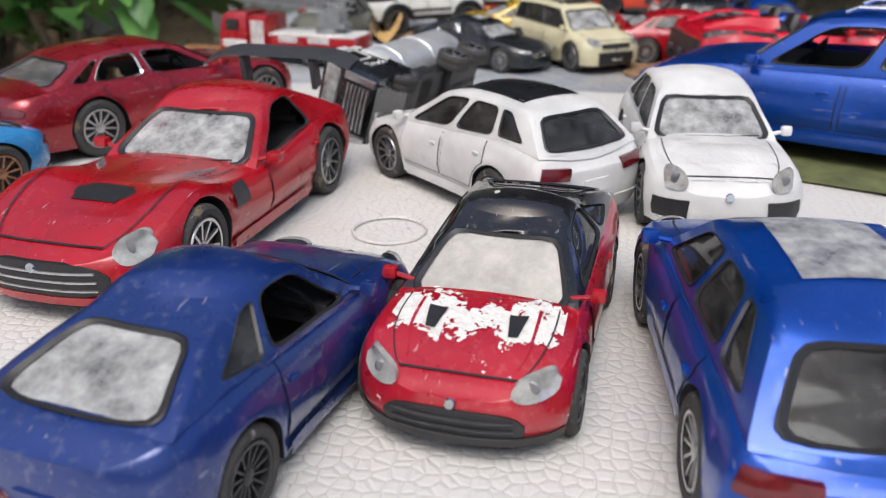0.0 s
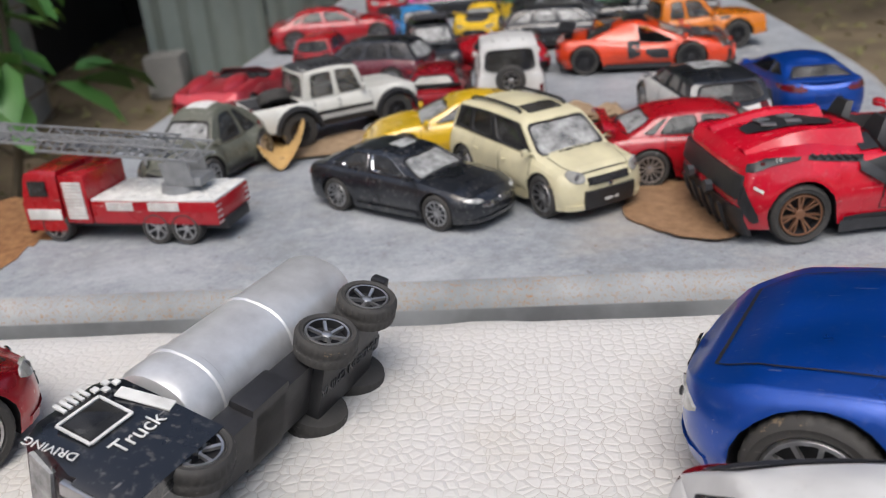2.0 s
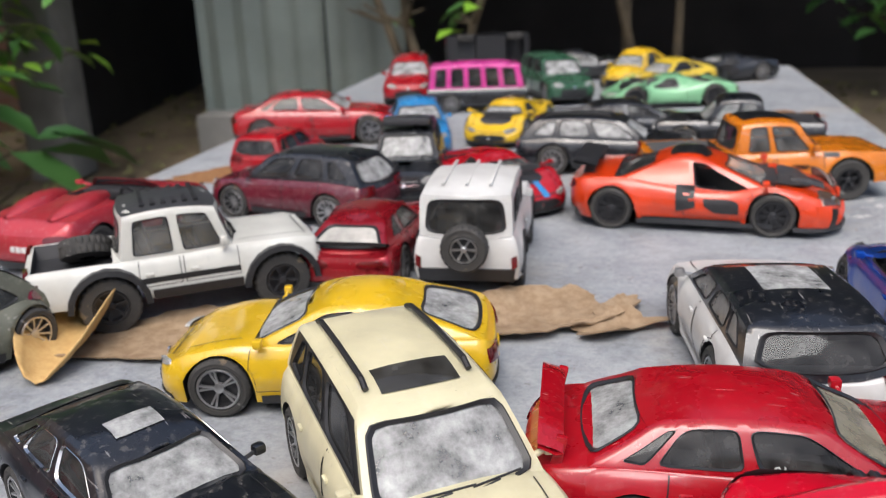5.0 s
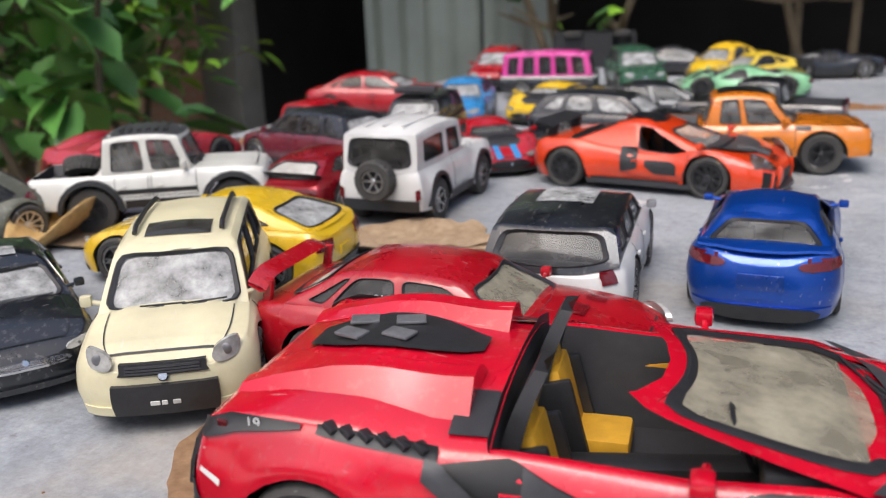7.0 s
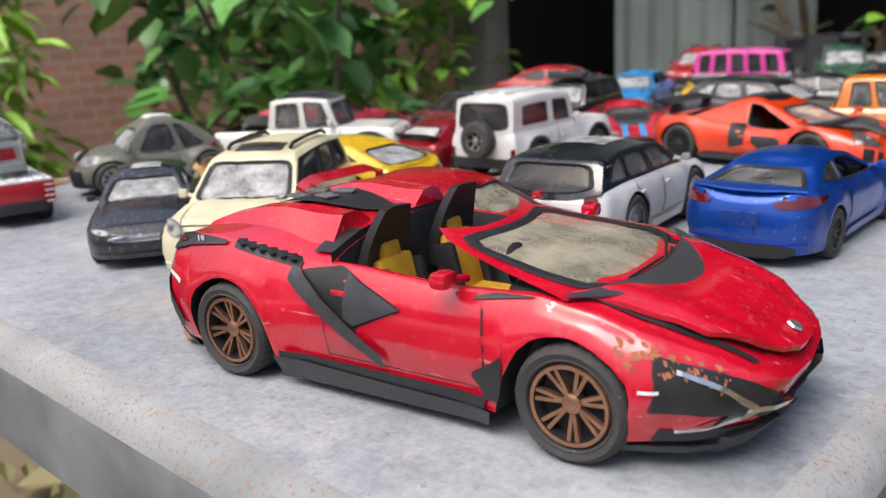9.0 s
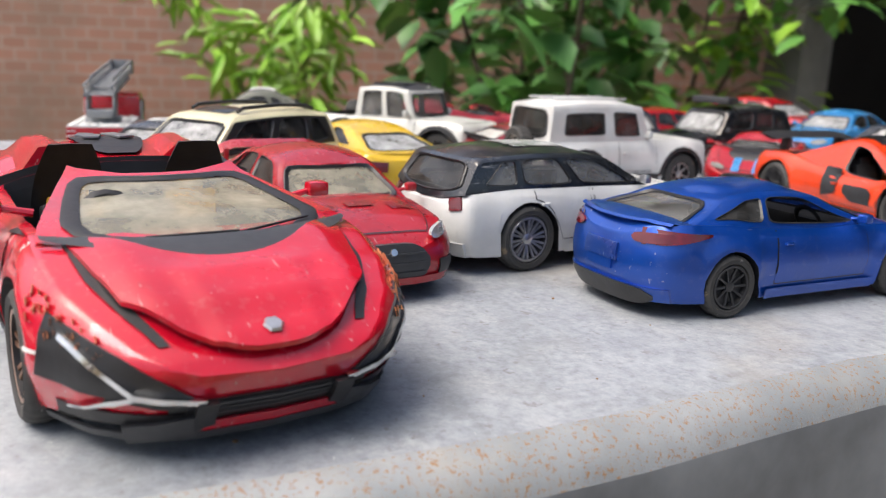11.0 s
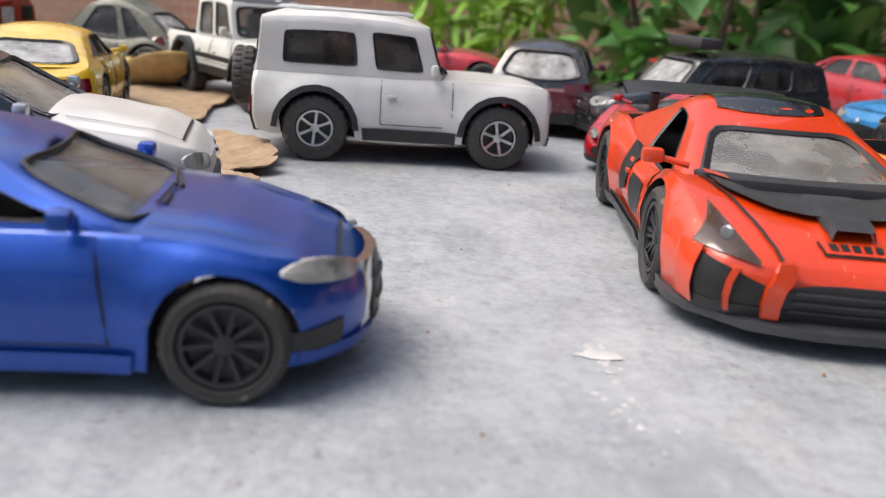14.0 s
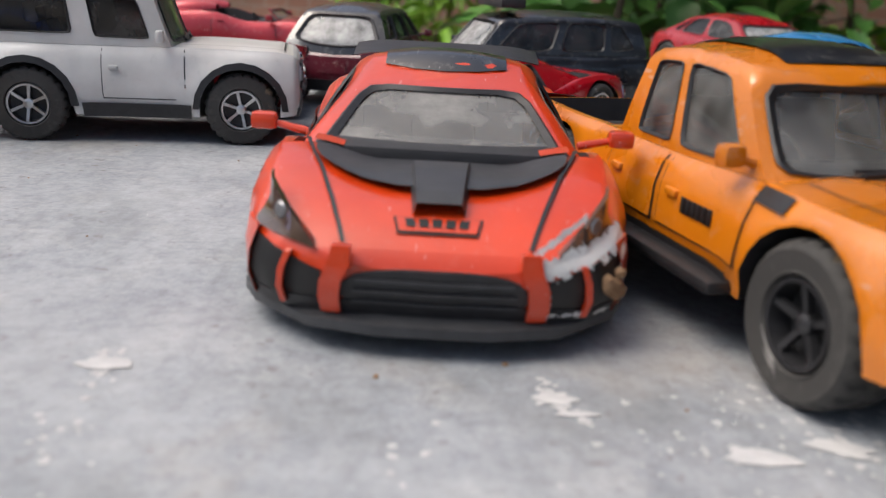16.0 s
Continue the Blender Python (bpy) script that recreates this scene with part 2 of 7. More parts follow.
def rusty_edge():
    m, n, l, p = mat("rust_speckled_steel_edge")
    mid, fine = noise_node(n, l, 34, 7, 0.75), noise_node(n, l, 760, 6, 0.75)
    c = mixed(n, l, ramp(n, l, noise_node(n, l, 12, 7, 0.7).outputs["Fac"], 0.35, 0.65).outputs["Color"], (0.20, 0.22, 0.23), (0.34, 0.355, 0.36))
    c = mixed(n, l, ramp(n, l, mid.outputs["Fac"], 0.54, 0.70, (0, 0, 0, 1), (0.22, 0.22, 0.22, 1)).outputs["Color"], c, (0.42, 0.33, 0.20))
    c = mixed(n, l, ramp(n, l, fine.outputs["Fac"], 0.55, 0.60, (0, 0, 0, 1), (0.85, 0.85, 0.85, 1)).outputs["Color"], c, (0.30, 0.15, 0.05))
    l.new(c, p.inputs["Base Color"])
    p.inputs["Roughness"].default_value = 0.6
    bump(n, l, p, fine.outputs["Fac"], 0.4, 0.001)
    return m


def foam_material():
    """White polystyrene: pressed beads with slightly dirty joints."""
    m, n, l, p = mat("polystyrene_beads")
    c = n.new("ShaderNodeTexCoord")
    w = noise_node(n, l, 90, 2)
    add = n.new("ShaderNodeVectorMath")
    add.operation = "MULTIPLY_ADD"
    add.inputs[1].default_value = (0.0018, 0.0018, 0.0018)
    l.new(w.outputs["Color"], add.inputs[0]), l.new(c.outputs["Object"], add.inputs[2])
    v = n.new("ShaderNodeTexVoronoi")
    v.feature = "DISTANCE_TO_EDGE"
    v.inputs["Scale"].default_value = 275
    v.inputs["Randomness"].default_value = 0.72
    l.new(add.outputs[0], v.inputs["Vector"])
    e = ramp(n, l, v.outputs["Distance"], 0.0, 0.035)
    col = mixed(n, l, e.outputs["Color"], (0.38, 0.35, 0.31), (0.58, 0.57, 0.545))
    dirt = noise_node(n, l, 14, 6, 0.6)
    col = mixed(n, l, ramp(n, l, dirt.outputs["Fac"], 0.5, 0.75, (0, 0, 0, 1), (0.55, 0.55, 0.55, 1)).outputs["Color"], col, (0.46, 0.41, 0.32))
    patch = noise_node(n, l, 9, 3)
    col = mixed(n, l, ramp(n, l, patch.outputs["Fac"], 0.45, 0.6, (0, 0, 0, 1), (0.7, 0.7, 0.7, 1)).outputs["Color"], col, (0.57, 0.56, 0.54))
    l.new(col, p.inputs["Base Color"])
    p.inputs["Roughness"].default_value = 0.6
    e2 = ramp(n, l, v.outputs["Distance"], 0.0, 0.25)
    bump(n, l, p, e2.outputs["Color"], 0.35, 0.0008)
    return m


def stain_material(name, color, edge):
    """A thin rust or paint deposit with a ragged outline."""
    m, n, l, p = mat(name)
    t = noise_node(n, l, 160, 6, 0.7)
    l.new(mixed(n, l, ramp(n, l, t.outputs["Fac"], 0.35, 0.7).outputs["Color"], edge, color), p.inputs["Base Color"])
    p.inputs["Roughness"].default_value = 0.8
    bump(n, l, p, t.outputs["Fac"], 0.5, 0.001)
    return m


def brick_material():
    m, n, l, p = mat("old_red_brick")
    c = n.new("ShaderNodeTexCoord")
    mp = n.new("ShaderNodeMapping")
    mp.inputs["Rotation"].default_value = (radians(90), 0, 0)
    b = n.new("ShaderNodeTexBrick")
    b.inputs["Scale"].default_value = 7.0
    b.inputs["Color1"].default_value, b.inputs["Color2"].default_value, b.inputs["Mortar"].default_value = (0.52, 0.27, 0.195, 1), (0.42, 0.215, 0.155, 1), (0.48, 0.38, 0.31, 1)
    l.new(c.outputs["Object"], mp.inputs["Vector"]), l.new(mp.outputs["Vector"], b.inputs["Vector"])
    t = noise_node(n, l, 2.5, 6, 0.65)
    col = mixed(n, l, ramp(n, l, t.outputs["Fac"], 0.4, 0.7).outputs["Color"], b.outputs["Color"], (0.30, 0.215, 0.16))
    l.new(col, p.inputs["Base Color"])
    p.inputs["Roughness"].default_value = 0.9
    bump(n, l, p, b.outputs["Fac"], -0.6, 0.01)
    return m


def leaf_material(name, a, b, gloss=0.3):
    m, n, l, p = mat(name)
    info = n.new("ShaderNodeNewGeometry")
    t = noise_node(n, l, 12, 3)
    c = mixed(n, l, info.outputs["Random Per Island"], a, b)
    c = mixed(n, l, ramp(n, l, t.outputs["Fac"], 0.35, 0.75, (0, 0, 0, 1), (0.5, 0.5, 0.5, 1)).outputs["Color"], c, tuple(v * 0.5 for v in a))
    l.new(c, p.inputs["Base Color"])
    p.inputs["Roughness"].default_value = gloss
    p.inputs["Transmission Weight"].default_value = 0.0
    return m


STEEL, STEEL_EDGE, FOAM = table_metal(), rusty_edge(), foam_material()
APRON = plain("blue_grey_steel_apron", (0.29, 0.305, 0.315), 0.6, 0.0, 26, 0.55, 0.3, 0.0, 0.001)
RUST = stain_material("rust_deposit", (0.36, 0.19, 0.075), (0.15, 0.06, 0.02))
DRIED = stain_material("dry_leaf", (0.32, 0.195, 0.105), (0.19, 0.105, 0.05))
PALE_DRIED = stain_material("pale_dry_leaf", (0.60, 0.41, 0.17), (0.45, 0.28, 0.10))
WRINKLED = stain_material("wrinkled_dry_leaf", (0.38, 0.28, 0.18), (0.22, 0.145, 0.08))
CHALK = stain_material("white_paint_spill", (0.58, 0.58, 0.57), (0.44, 0.44, 0.44))
SOIL = plain("trodden_soil", (0.20, 0.155, 0.095), 0.95, 0, 3.0, 0.5, 0.8, 0.0, 0.03)
CONCRETE = plain("weathered_concrete", (0.27, 0.265, 0.25), 0.9, 0, 7, 0.45, 0.5, 0.0, 0.01)
SHEET = plain("grey_green_sheet_metal", (0.22, 0.26, 0.245), 0.55, 0.2, 3, 0.4, 0.2, 0.0, 0.01)
# near black: the shade inside the shed is put into this colour
SHED_SHADE = plain("shed_shade_boards", (0.022, 0.019, 0.017), 0.9, 0, 4, 0.5, 0.3, 0.0, 0.01)
BRICK = brick_material()
BARK = plain("tree_bark", (0.12, 0.095, 0.06), 0.9, 0, 20, 0.5, 0.9, 0.0, 0.01)
LEAF = leaf_material("glossy_green_leaf", (0.10, 0.27, 0.055), (0.17, 0.40, 0.085))
LEAF_DARK = leaf_material("dark_green_leaf", (0.06, 0.17, 0.042), (0.11, 0.26, 0.062), 0.4)
LEAF_LIME = leaf_material("lime_green_leaf", (0.22, 0.46, 0.04), (0.36, 0.60, 0.07), 0.4)
GRASS = leaf_material("dry_grass", (0.22, 0.19, 0.08), (0.14, 0.16, 0.05), 0.7)


# ---- mesh tools ----
def finish(ob, angle=35):
    me = ob.data
    for f in me.polygons:
        f.use_smooth = True
    me.set_sharp_from_angle(angle=radians(angle))
    return ob


def part(name, bm, material, parent=None, label="", angle=35):
    """Links a bmesh as one mesh object under a thing or a part."""
    me = bpy.data.meshes.new(name)
    bmesh.ops.recalc_face_normals(bm, faces=bm.faces[:]) if bm.faces else None
    bm.to_mesh(me)
    bm.free()
    for m in material if isinstance(material, (list, tuple)) else (material,):
        me.materials.append(m)
    ob = new(name, me)
    finish(ob, angle)
    if parent is not None:
        ob.parent = parent
    if label:
        ob["label"] = label
    return ob


def box(bm, c, s, bev=0.0, m=None, mi=0):
    """A box with centre c, size s and bevelled edges."""
    g = bmesh.ops.create_cube(bm, size=1.0)
    vs = g["verts"]
    bmesh.ops.scale(bm, vec=s, verts=vs)
    if bev:
        es = list({e for v in vs for e in v.link_edges})
        r = bmesh.ops.bevel(bm, geom=es, offset=bev, segments=2, affect="EDGES", profile=0.6)
        vs = list({v for f in r["faces"] for v in f.verts} | {v for v in vs if v.is_valid})
    mm = Matrix.Translation(c) @ (m or Matrix())
    bmesh.ops.transform(bm, matrix=mm, verts=vs)
    for f in {f for v in vs for f in v.link_faces}:
        f.material_index = mi
    return vs


def tube(bm, a, b, r0, r1=None, seg=12, mi=0):
    a, b = Vector(a), Vector(b)
    d = b - a
    g = bmesh.ops.create_cone(bm, cap_ends=True, segments=seg, radius1=r0, radius2=r0 if r1 is None else r1, depth=d.length)
    bmesh.ops.transform(bm, matrix=Matrix.Translation((a + b) / 2) @ d.to_track_quat("Z", "Y").to_matrix().to_4x4(), verts=g["verts"])
    for f in {f for v in g["verts"] for f in v.link_faces}:
        f.material_index = mi


def grid(bm, rows, close=False, mi=0, keep=None):
    """Faces over a grid of points; keep(i, j) tells which cells are filled."""
    vs = [[bm.verts.new(p) for p in row] for row in rows]
    for i in range(len(vs) - 1):
        m = len(vs[i])
        for j in range(m if close else m - 1):
            if keep is None or keep(i, j):
                q = [vs[i][j], vs[i][(j + 1) % m], vs[i + 1][(j + 1) % m], vs[i + 1][j]]
                if len({tuple(round(c, 7) for c in v.co) for v in q}) >= 3:
                    bm.faces.new(q).material_index = mi
    return vs


def lathe(bm, profile, seg=28, mi=0, axis="y"):
    rows = []
    for r, h in profile:
        rows.append([(r * math.cos(2 * math.pi * k / seg), h, r * math.sin(2 * math.pi * k / seg)) for k in range(seg)])
    grid(bm, rows, True, mi)


def curve_at(pts, t):
    if t <= pts[0][0]:
        return pts[0][1]
    for (a, x), (b, y) in zip(pts, pts[1:]):
        if t <= b:
            k = (t - a) / max(b - a, 1e-9)
            k = k * k * (3 - 2 * k) * 0.5 + k * 0.5
            return x + (y - x) * k
    return pts[-1][1]


WHEELS = {}


def wheel_meshes(r, w, spokes, style):
    """Tyre and rim meshes for a wheel that faces +y."""
    key = (round(r, 5), round(w, 5), spokes, style)
    if key in WHEELS:
        return WHEELS[key]
    tyre = bmesh.new()
    ri = r * (0.70 if style != "offroad" else 0.56)
    deep = 0.055 if style == "offroad" else 0.022
    seg, rows = 96 if style == "offroad" else 120, []
    for rr, h, lug in ((ri, .30, 0), (ri * 1.06, .46, 0), (ri * 1.09, .475, 0), (ri * 1.12, .46, 0), (r * .88, .5, 0), (r * .955, .43, .5), (r * .985, .36, 1), (r, .28, 1), (r, .10, 1), (r * .975, .07, 0), (r * .975, -.07, 0), (r, -.10, 1), (r, -.28, 1), (r * .96, -.44, .5), (r * .8, -.5, 0), (ri * .5, -.5, 0)):
        row = []
        for k in range(seg):
            a = 2 * math.pi * k / seg
            cut = deep * lug * (1 if (k + (2 if h < 0 else 0)) % 4 == 0 else 0)
            row.append((rr * (1 - cut) * math.cos(a), h * w, rr * (1 - cut) * math.sin(a)))
        rows.append(row)
    grid(tyre, rows, True)
    rim = bmesh.new()
    lathe(rim, [(ri * 1.02, w * 0.36), (ri * 0.97, w * 0.45), (ri * 0.88, w * 0.44), (ri * 0.86, w * 0.1), (ri * 0.3, w * 0.02), (ri * 0.02, w * 0.02)], 30, 1)
    for f in rim.faces:
        c = f.calc_center_median()
        if math.hypot(c.x, c.z) > ri * 0.87:
            f.material_index = 0
    for k in range(spokes):
        a = 2 * math.pi * k / spokes
        arms = ((-0.13, 0.13) if style == "twin" else (0.0,))
        for d in arms:
            wd = ri * (0.10 if style == "twin" else 2.2 / (spokes + 3) * 0.62)
            p = [(ri * 0.16, w * 0.30), (ri * 0.90, w * 0.40)]
            rows = []
            for rr, hh in p:
                aa = a + (d if rr > ri * 0.5 else d * 0.6)
                t = Vector((-math.sin(aa), 0, math.cos(aa)))
                c = Vector((rr * math.cos(aa), hh, rr * math.sin(aa)))
                k2 = 0.8 if rr < ri * 0.5 else 1.0
                rows.append([c - t * wd * k2 / 2 - Vector((0, w * 0.12, 0)), c - t * wd * k2 / 2, c + t * wd * k2 / 2, c + t * wd * k2 / 2 - Vector((0, w * 0.12, 0))])
            grid(rim, rows, False, 0)
    lathe(rim, [(ri * 0.24, w * 0.1), (ri * 0.24, w * 0.33), (ri * 0.16, w * 0.37), (0.00001, w * 0.37)], 14, 0)
    out = []
    for nm, bm in (("tyre", tyre), ("rim", rim)):
        me = bpy.data.meshes.new(nm)
        bmesh.ops.recalc_face_normals(bm, faces=bm.faces[:])
        bm.to_mesh(me)
        bm.free()
        out.append(me)
    WHEELS[key] = out
    return out


RIMS = {}


def add_wheel(thing, x, y, side, r, w, spokes, style, rim_mat, lean=0.0):
    tm, rm = wheel_meshes(r, w, spokes, style)
    key = (rm.name, rim_mat.name)
    if key not in RIMS:
        t2, r2 = tm.copy(), rm.copy()
        t2.materials.append(RUBBER)
        r2.materials.append(rim_mat), r2.materials.append(DARK_RIM)
        for me in (t2, r2):
            for f in me.polygons:
                f.use_smooth = True
            me.set_sharp_from_angle(angle=radians(40))
        RIMS[key] = (t2, r2)
    t2, r2 = RIMS[key]
    ty = new("tyre", t2)
    ty.parent = thing
    ty.matrix_local = Matrix.Translation((x, y, r)) @ Matrix.Rotation(radians(0 if side > 0 else 180), 4, "Z") @ Matrix.Rotation(lean + x * 40, 4, "Y")
    rm2 = new("rim", r2)
    rm2.parent = ty
    return ty


# ---- toy car builder ----
SQUARE = ((.02, .03), (.98, .03), (.98, .97), (.02, .97))
# window outlines by their number on one side, front window first: lower front, lower rear, upper rear, upper front
QUADS = {
    1: [((.01, .05), (.97, .05), (.86, .97), (.16, .97))],
    2: [((.01, .06), (.99, .06), (.99, .97), (.16, .96)), ((.03, .06), (.99, .24), (.64, .96), (.03, .97))],
    3: [((.01, .07), (.985, .07), (.985, .97), (.16, .96)), ((.02, .07), (.985, .07), (.985, .97), (.02, .97)), ((.04, .07), (.99, .18), (.56, .95), (.04, .96))],
}

STYLES = {
    "coupe": dict(sh=[(0, .60), (.06, .67), (.22, .68), (.45, .63), (.70, .58), (.88, .52), (.96, .46), (1, .41)], cab=(.07, .34, .52, .70), ln=.16, nf=2.5, lr=.13, nr=2.8, clear=.13, wins=[(.08, .56), (.60, .84)], roofw=.60, crown=.06, arc=.62, doors=[(.34, .67)]),
    "super": dict(sh=[(0, .62), (.08, .72), (.28, .70), (.48, .58), (.62, .58), (.80, .58), (.92, .42), (1, .28)], cab=(.20, .40, .55, .78), ln=.18, nf=2.6, lr=.10, nr=3.2, clear=.11, wins=[(.10, .58)], roofw=.52, crown=.05, doors=[(.40, .68)]),
    "sedan": dict(sh=[(0, .56), (.04, .66), (.16, .69), (.45, .66), (.70, .63), (.88, .57), (.96, .50), (1, .42)], cab=(.12, .27, .54, .71), ln=.14, nf=2.7, lr=.11, nr=3.0, clear=.13, wins=[(.07, .46), (.50, .80), (.83, .93)], roofw=.63, arc=.5, crown=.055, doors=[(.27, .48), (.49, .70)]),
    "suv": dict(sh=[(0, .50), (.03, .60), (.20, .63), (.50, .61), (.73, .59), (.90, .54), (.97, .48), (1, .40)], cab=(.02, .13, .57, .74), ln=.13, nf=2.8, lr=.07, nr=3.4, clear=.14, wins=[(.06, .38), (.42, .70), (.73, .92)], roofw=.64, crown=.055, doors=[(.26, .48), (.49, .71)]),
    "boxy": dict(sh=[(0, .56), (.02, .58), (.5, .58), (.73, .59), (.93, .585), (.985, .565), (1, .53)], corner=16, lean=.25, cab=(.01, .03, .60, .66), ln=.035, nf=6, lr=.03, nr=6, clear=.17, wins=[(.08, .36), (.44, .88)], roofw=.86, arc=.1, farc=.08, crown=.015, doors=[(.42, .66)], quads=[((.03, .10), (.97, .10), (.97, .90), (.05, .90)), ((.04, .14), (.96, .14), (.96, .86), (.04, .86))]),
    "hatch": dict(sh=[(0, .54), (.03, .62), (.5, .60), (.76, .58), (.92, .52), (1, .42)], cab=(.02, .07, .58, .76), ln=.12, nf=3.0, lr=.05, nr=4, clear=.13, wins=[(.07, .42), (.46, .74), (.77, .93)], roofw=.72, crown=.05, doors=[(.25, .48), (.49, .73)]),
    "pickup": dict(sh=[(0, .56), (.02, .58), (.5, .58), (.72, .60), (.93, .59), (.985, .56), (1, .51)], corner=14, lean=.4, cab=(.34, .37, .60, .70), ln=.05, nf=4.5, lr=.03, nr=6, clear=.22, wins=[(.10, .50), (.56, .90)], roofw=.76, arc=.1, farc=.12, crown=.02, doors=[(.36, .50), (.51, .70)], quads=[((.01, .02), (.98, .02), (.98, .98), (.12, .97)), SQUARE]),
    "bug": dict(sh=[(0, .22), (.06, .36), (.25, .46), (.55, .50), (.72, .52), (.86, .48), (.95, .36), (1, .24)], cab=(.06, .36, .56, .74), ln=.30, nf=2.1, lr=.30, nr=2.1, clear=.12, wins=[(.12, .50), (.56, .82)], roofw=.62, arc=.85, farc=.75, crown=.12, doors=[(.40, .66)]),
}


class Shape:
    """The surface of a car's lower body: points by t (0 tail, 1 nose) and height."""

    def __init__(self, L, W, H, wb, fo, r, st, flare):
        self.L, self.W, self.H, self.wb, self.r, self.st, self.flare = L, W, H, wb, r, st, flare
        self.x1 = wb / 2 + fo
        self.x0 = self.x1 - L
        self.clear = st["clear"] * H

    def g(self, t):
        st = self.st
        if "plan" in st and t > st["plan"][0][0]:
            return curve_at(st["plan"], t)
        if t > 1 - st["ln"]:
            q = (t - 1 + st["ln"]) / st["ln"]
            return max(0.0, 1 - min(1, q) ** st["nf"]) ** (1 / st["nf"])
        if t < st["lr"]:
            q = (st["lr"] - t) / st["lr"]
            return max(0.0, 1 - min(1, q) ** st["nr"]) ** (1 / st["nr"])
        return 1.0

    def x(self, t, z):
        k = z / self.H
        nose = 0.10 * self.st.get("lean", 1.0) * max(0, k - 0.36) ** 1.3 + 0.09 * max(0, 0.26 - k) + self.st.get("chin", 0.0) * max(0, 0.42 - k)
        tail = 0.07 * max(0, k - 0.5) + 0.14 * max(0, 0.30 - k)
        a, b = self.x0 + tail * self.L, self.x1 - nose * self.L
        return a + (b - a) * t

    def t_of(self, x):
        return (x - self.x0) / self.L

    def crown(self, t):
        return curve_at(self.st["crown_t"], t) if "crown_t" in self.st else self.st["crown"]

    def low(self, t):
        return curve_at(self.st["sh"], t) * self.H

    def belt(self, t):
        """The shoulder's height: the plain line, lifted over the wheels."""
        b, x = self.low(t), self.x0 + t * self.L
        for ax in (-self.wb / 2, self.wb / 2):
            need = 2.13 * self.r + 0.045 * self.H
            b += max(0.0, need - self.low(self.t_of(ax))) * math.exp(-((x - ax) / (1.45 * self.r)) ** 2)
        return b

    def wv(self, t, z):
        k = z / max(self.belt(t), 1e-6)
        w = curve_at([(0.1, .90), (.30, .965), (.55, 1.0), (.78, .985), (.92, .945), (1.0, .885)], k)
        x = self.x0 + t * self.L
        for ax in (-self.wb / 2, self.wb / 2):
            d = math.hypot(x - ax, z - self.r) / self.r
            if d < 1.9:
                w += self.flare * math.exp(-((d - 1.2) / 0.32) ** 2)
        w -= 0.028 * math.exp(-((k - 0.38) / 0.12) ** 2) * (1 if 0.28 < t < 0.72 else 0.3)
        return w

    def bottom(self, t):
        x = self.x0 + t * self.L
        z = self.clear + 0.03 * self.H * (abs(2 * t - 1) ** 6)
        ra = self.r * 1.13
        for ax in (-self.wb / 2, self.wb / 2):
            d = abs(x - ax)
            if d < ra:
                z = max(z, self.r + math.sqrt(ra * ra - d * d))
        return z

    def side(self, t, z, s, off=0.0):
        return Vector((self.x(t, z), s * (self.W / 2 * self.g(t) * self.wv(t, z) + off), z))

    def front(self, yf, z, off=0.0, rear=False):
        """A point on the nose (or tail) at yf, a share of the half width."""
        st = self.st
        q = (1 - min(0.999, abs(yf)) ** (st["nr"] if rear else st["nf"])) ** (1 / (st["nr"] if rear else st["nf"]))
        t = st["lr"] * (1 - q) if rear else 1 - st["ln"] + st["ln"] * q
        if "plan" in st and not rear:
            a, b = st["plan"][0][0], 1.0
            for _ in range(24):
                t = (a + b) / 2
                a, b = (t, b) if self.g(t) > abs(yf) else (a, t)
        x = self.x(t, z)
        return Vector((x - off if rear else x + off, yf * self.W / 2 * self.wv(t, z), z))

    def stations(self):
        st = self.st
        ts = set()
        for k in range(13):
            q = math.sin(k / 12 * math.pi / 2)
            ts.add(1 - st["ln"] + st["ln"] * q), ts.add(st["lr"] * (1 - q))
        ts |= {st["lr"] + (1 - st["ln"] - st["lr"]) * k / 16 for k in range(17)}
        hard = set()
        for ax in (-self.wb / 2, self.wb / 2):
            ra = self.r * 1.13
            for k in range(13):
                hard.add(self.t_of(ax + ra * math.cos(math.pi * k / 12)))
            hard.add(self.t_of(ax + ra * 1.02)), hard.add(self.t_of(ax - ra * 1.02))
        hard |= {t for t, _ in self.st.get("plan", ())} | {.965, .975, .985, .993, .997}
        for a, b, *_ in self.tubs:
            hard |= {a, a + .001, b, b - .001}
        hard = {t for t in hard if 0.002 < t < 0.998}
        out = sorted(hard | {t for t in ts if all(abs(t - h) > 0.006 for h in hard)})
        return [0.0] + [t for t in out if 0.0008 < t < 0.9992] + [1.0]


def side_patch(bm, S, t0, t1, z0, z1, s, off, nt=8, nz=5, mi=0):
    """A panel that follows the flank; z0 and z1 may be functions of t."""
    f0 = z0 if callable(z0) else (lambda t: z0)
    f1 = z1 if callable(z1) else (lambda t: z1)
    rows = []
    for j in range(nz + 1):
        rows.append([S.side(t, f0(t) + (f1(t) - f0(t)) * j / nz, s, off) for t in [t0 + (t1 - t0) * i / nt for i in range(nt + 1)]])
    grid(bm, rows, False, mi)


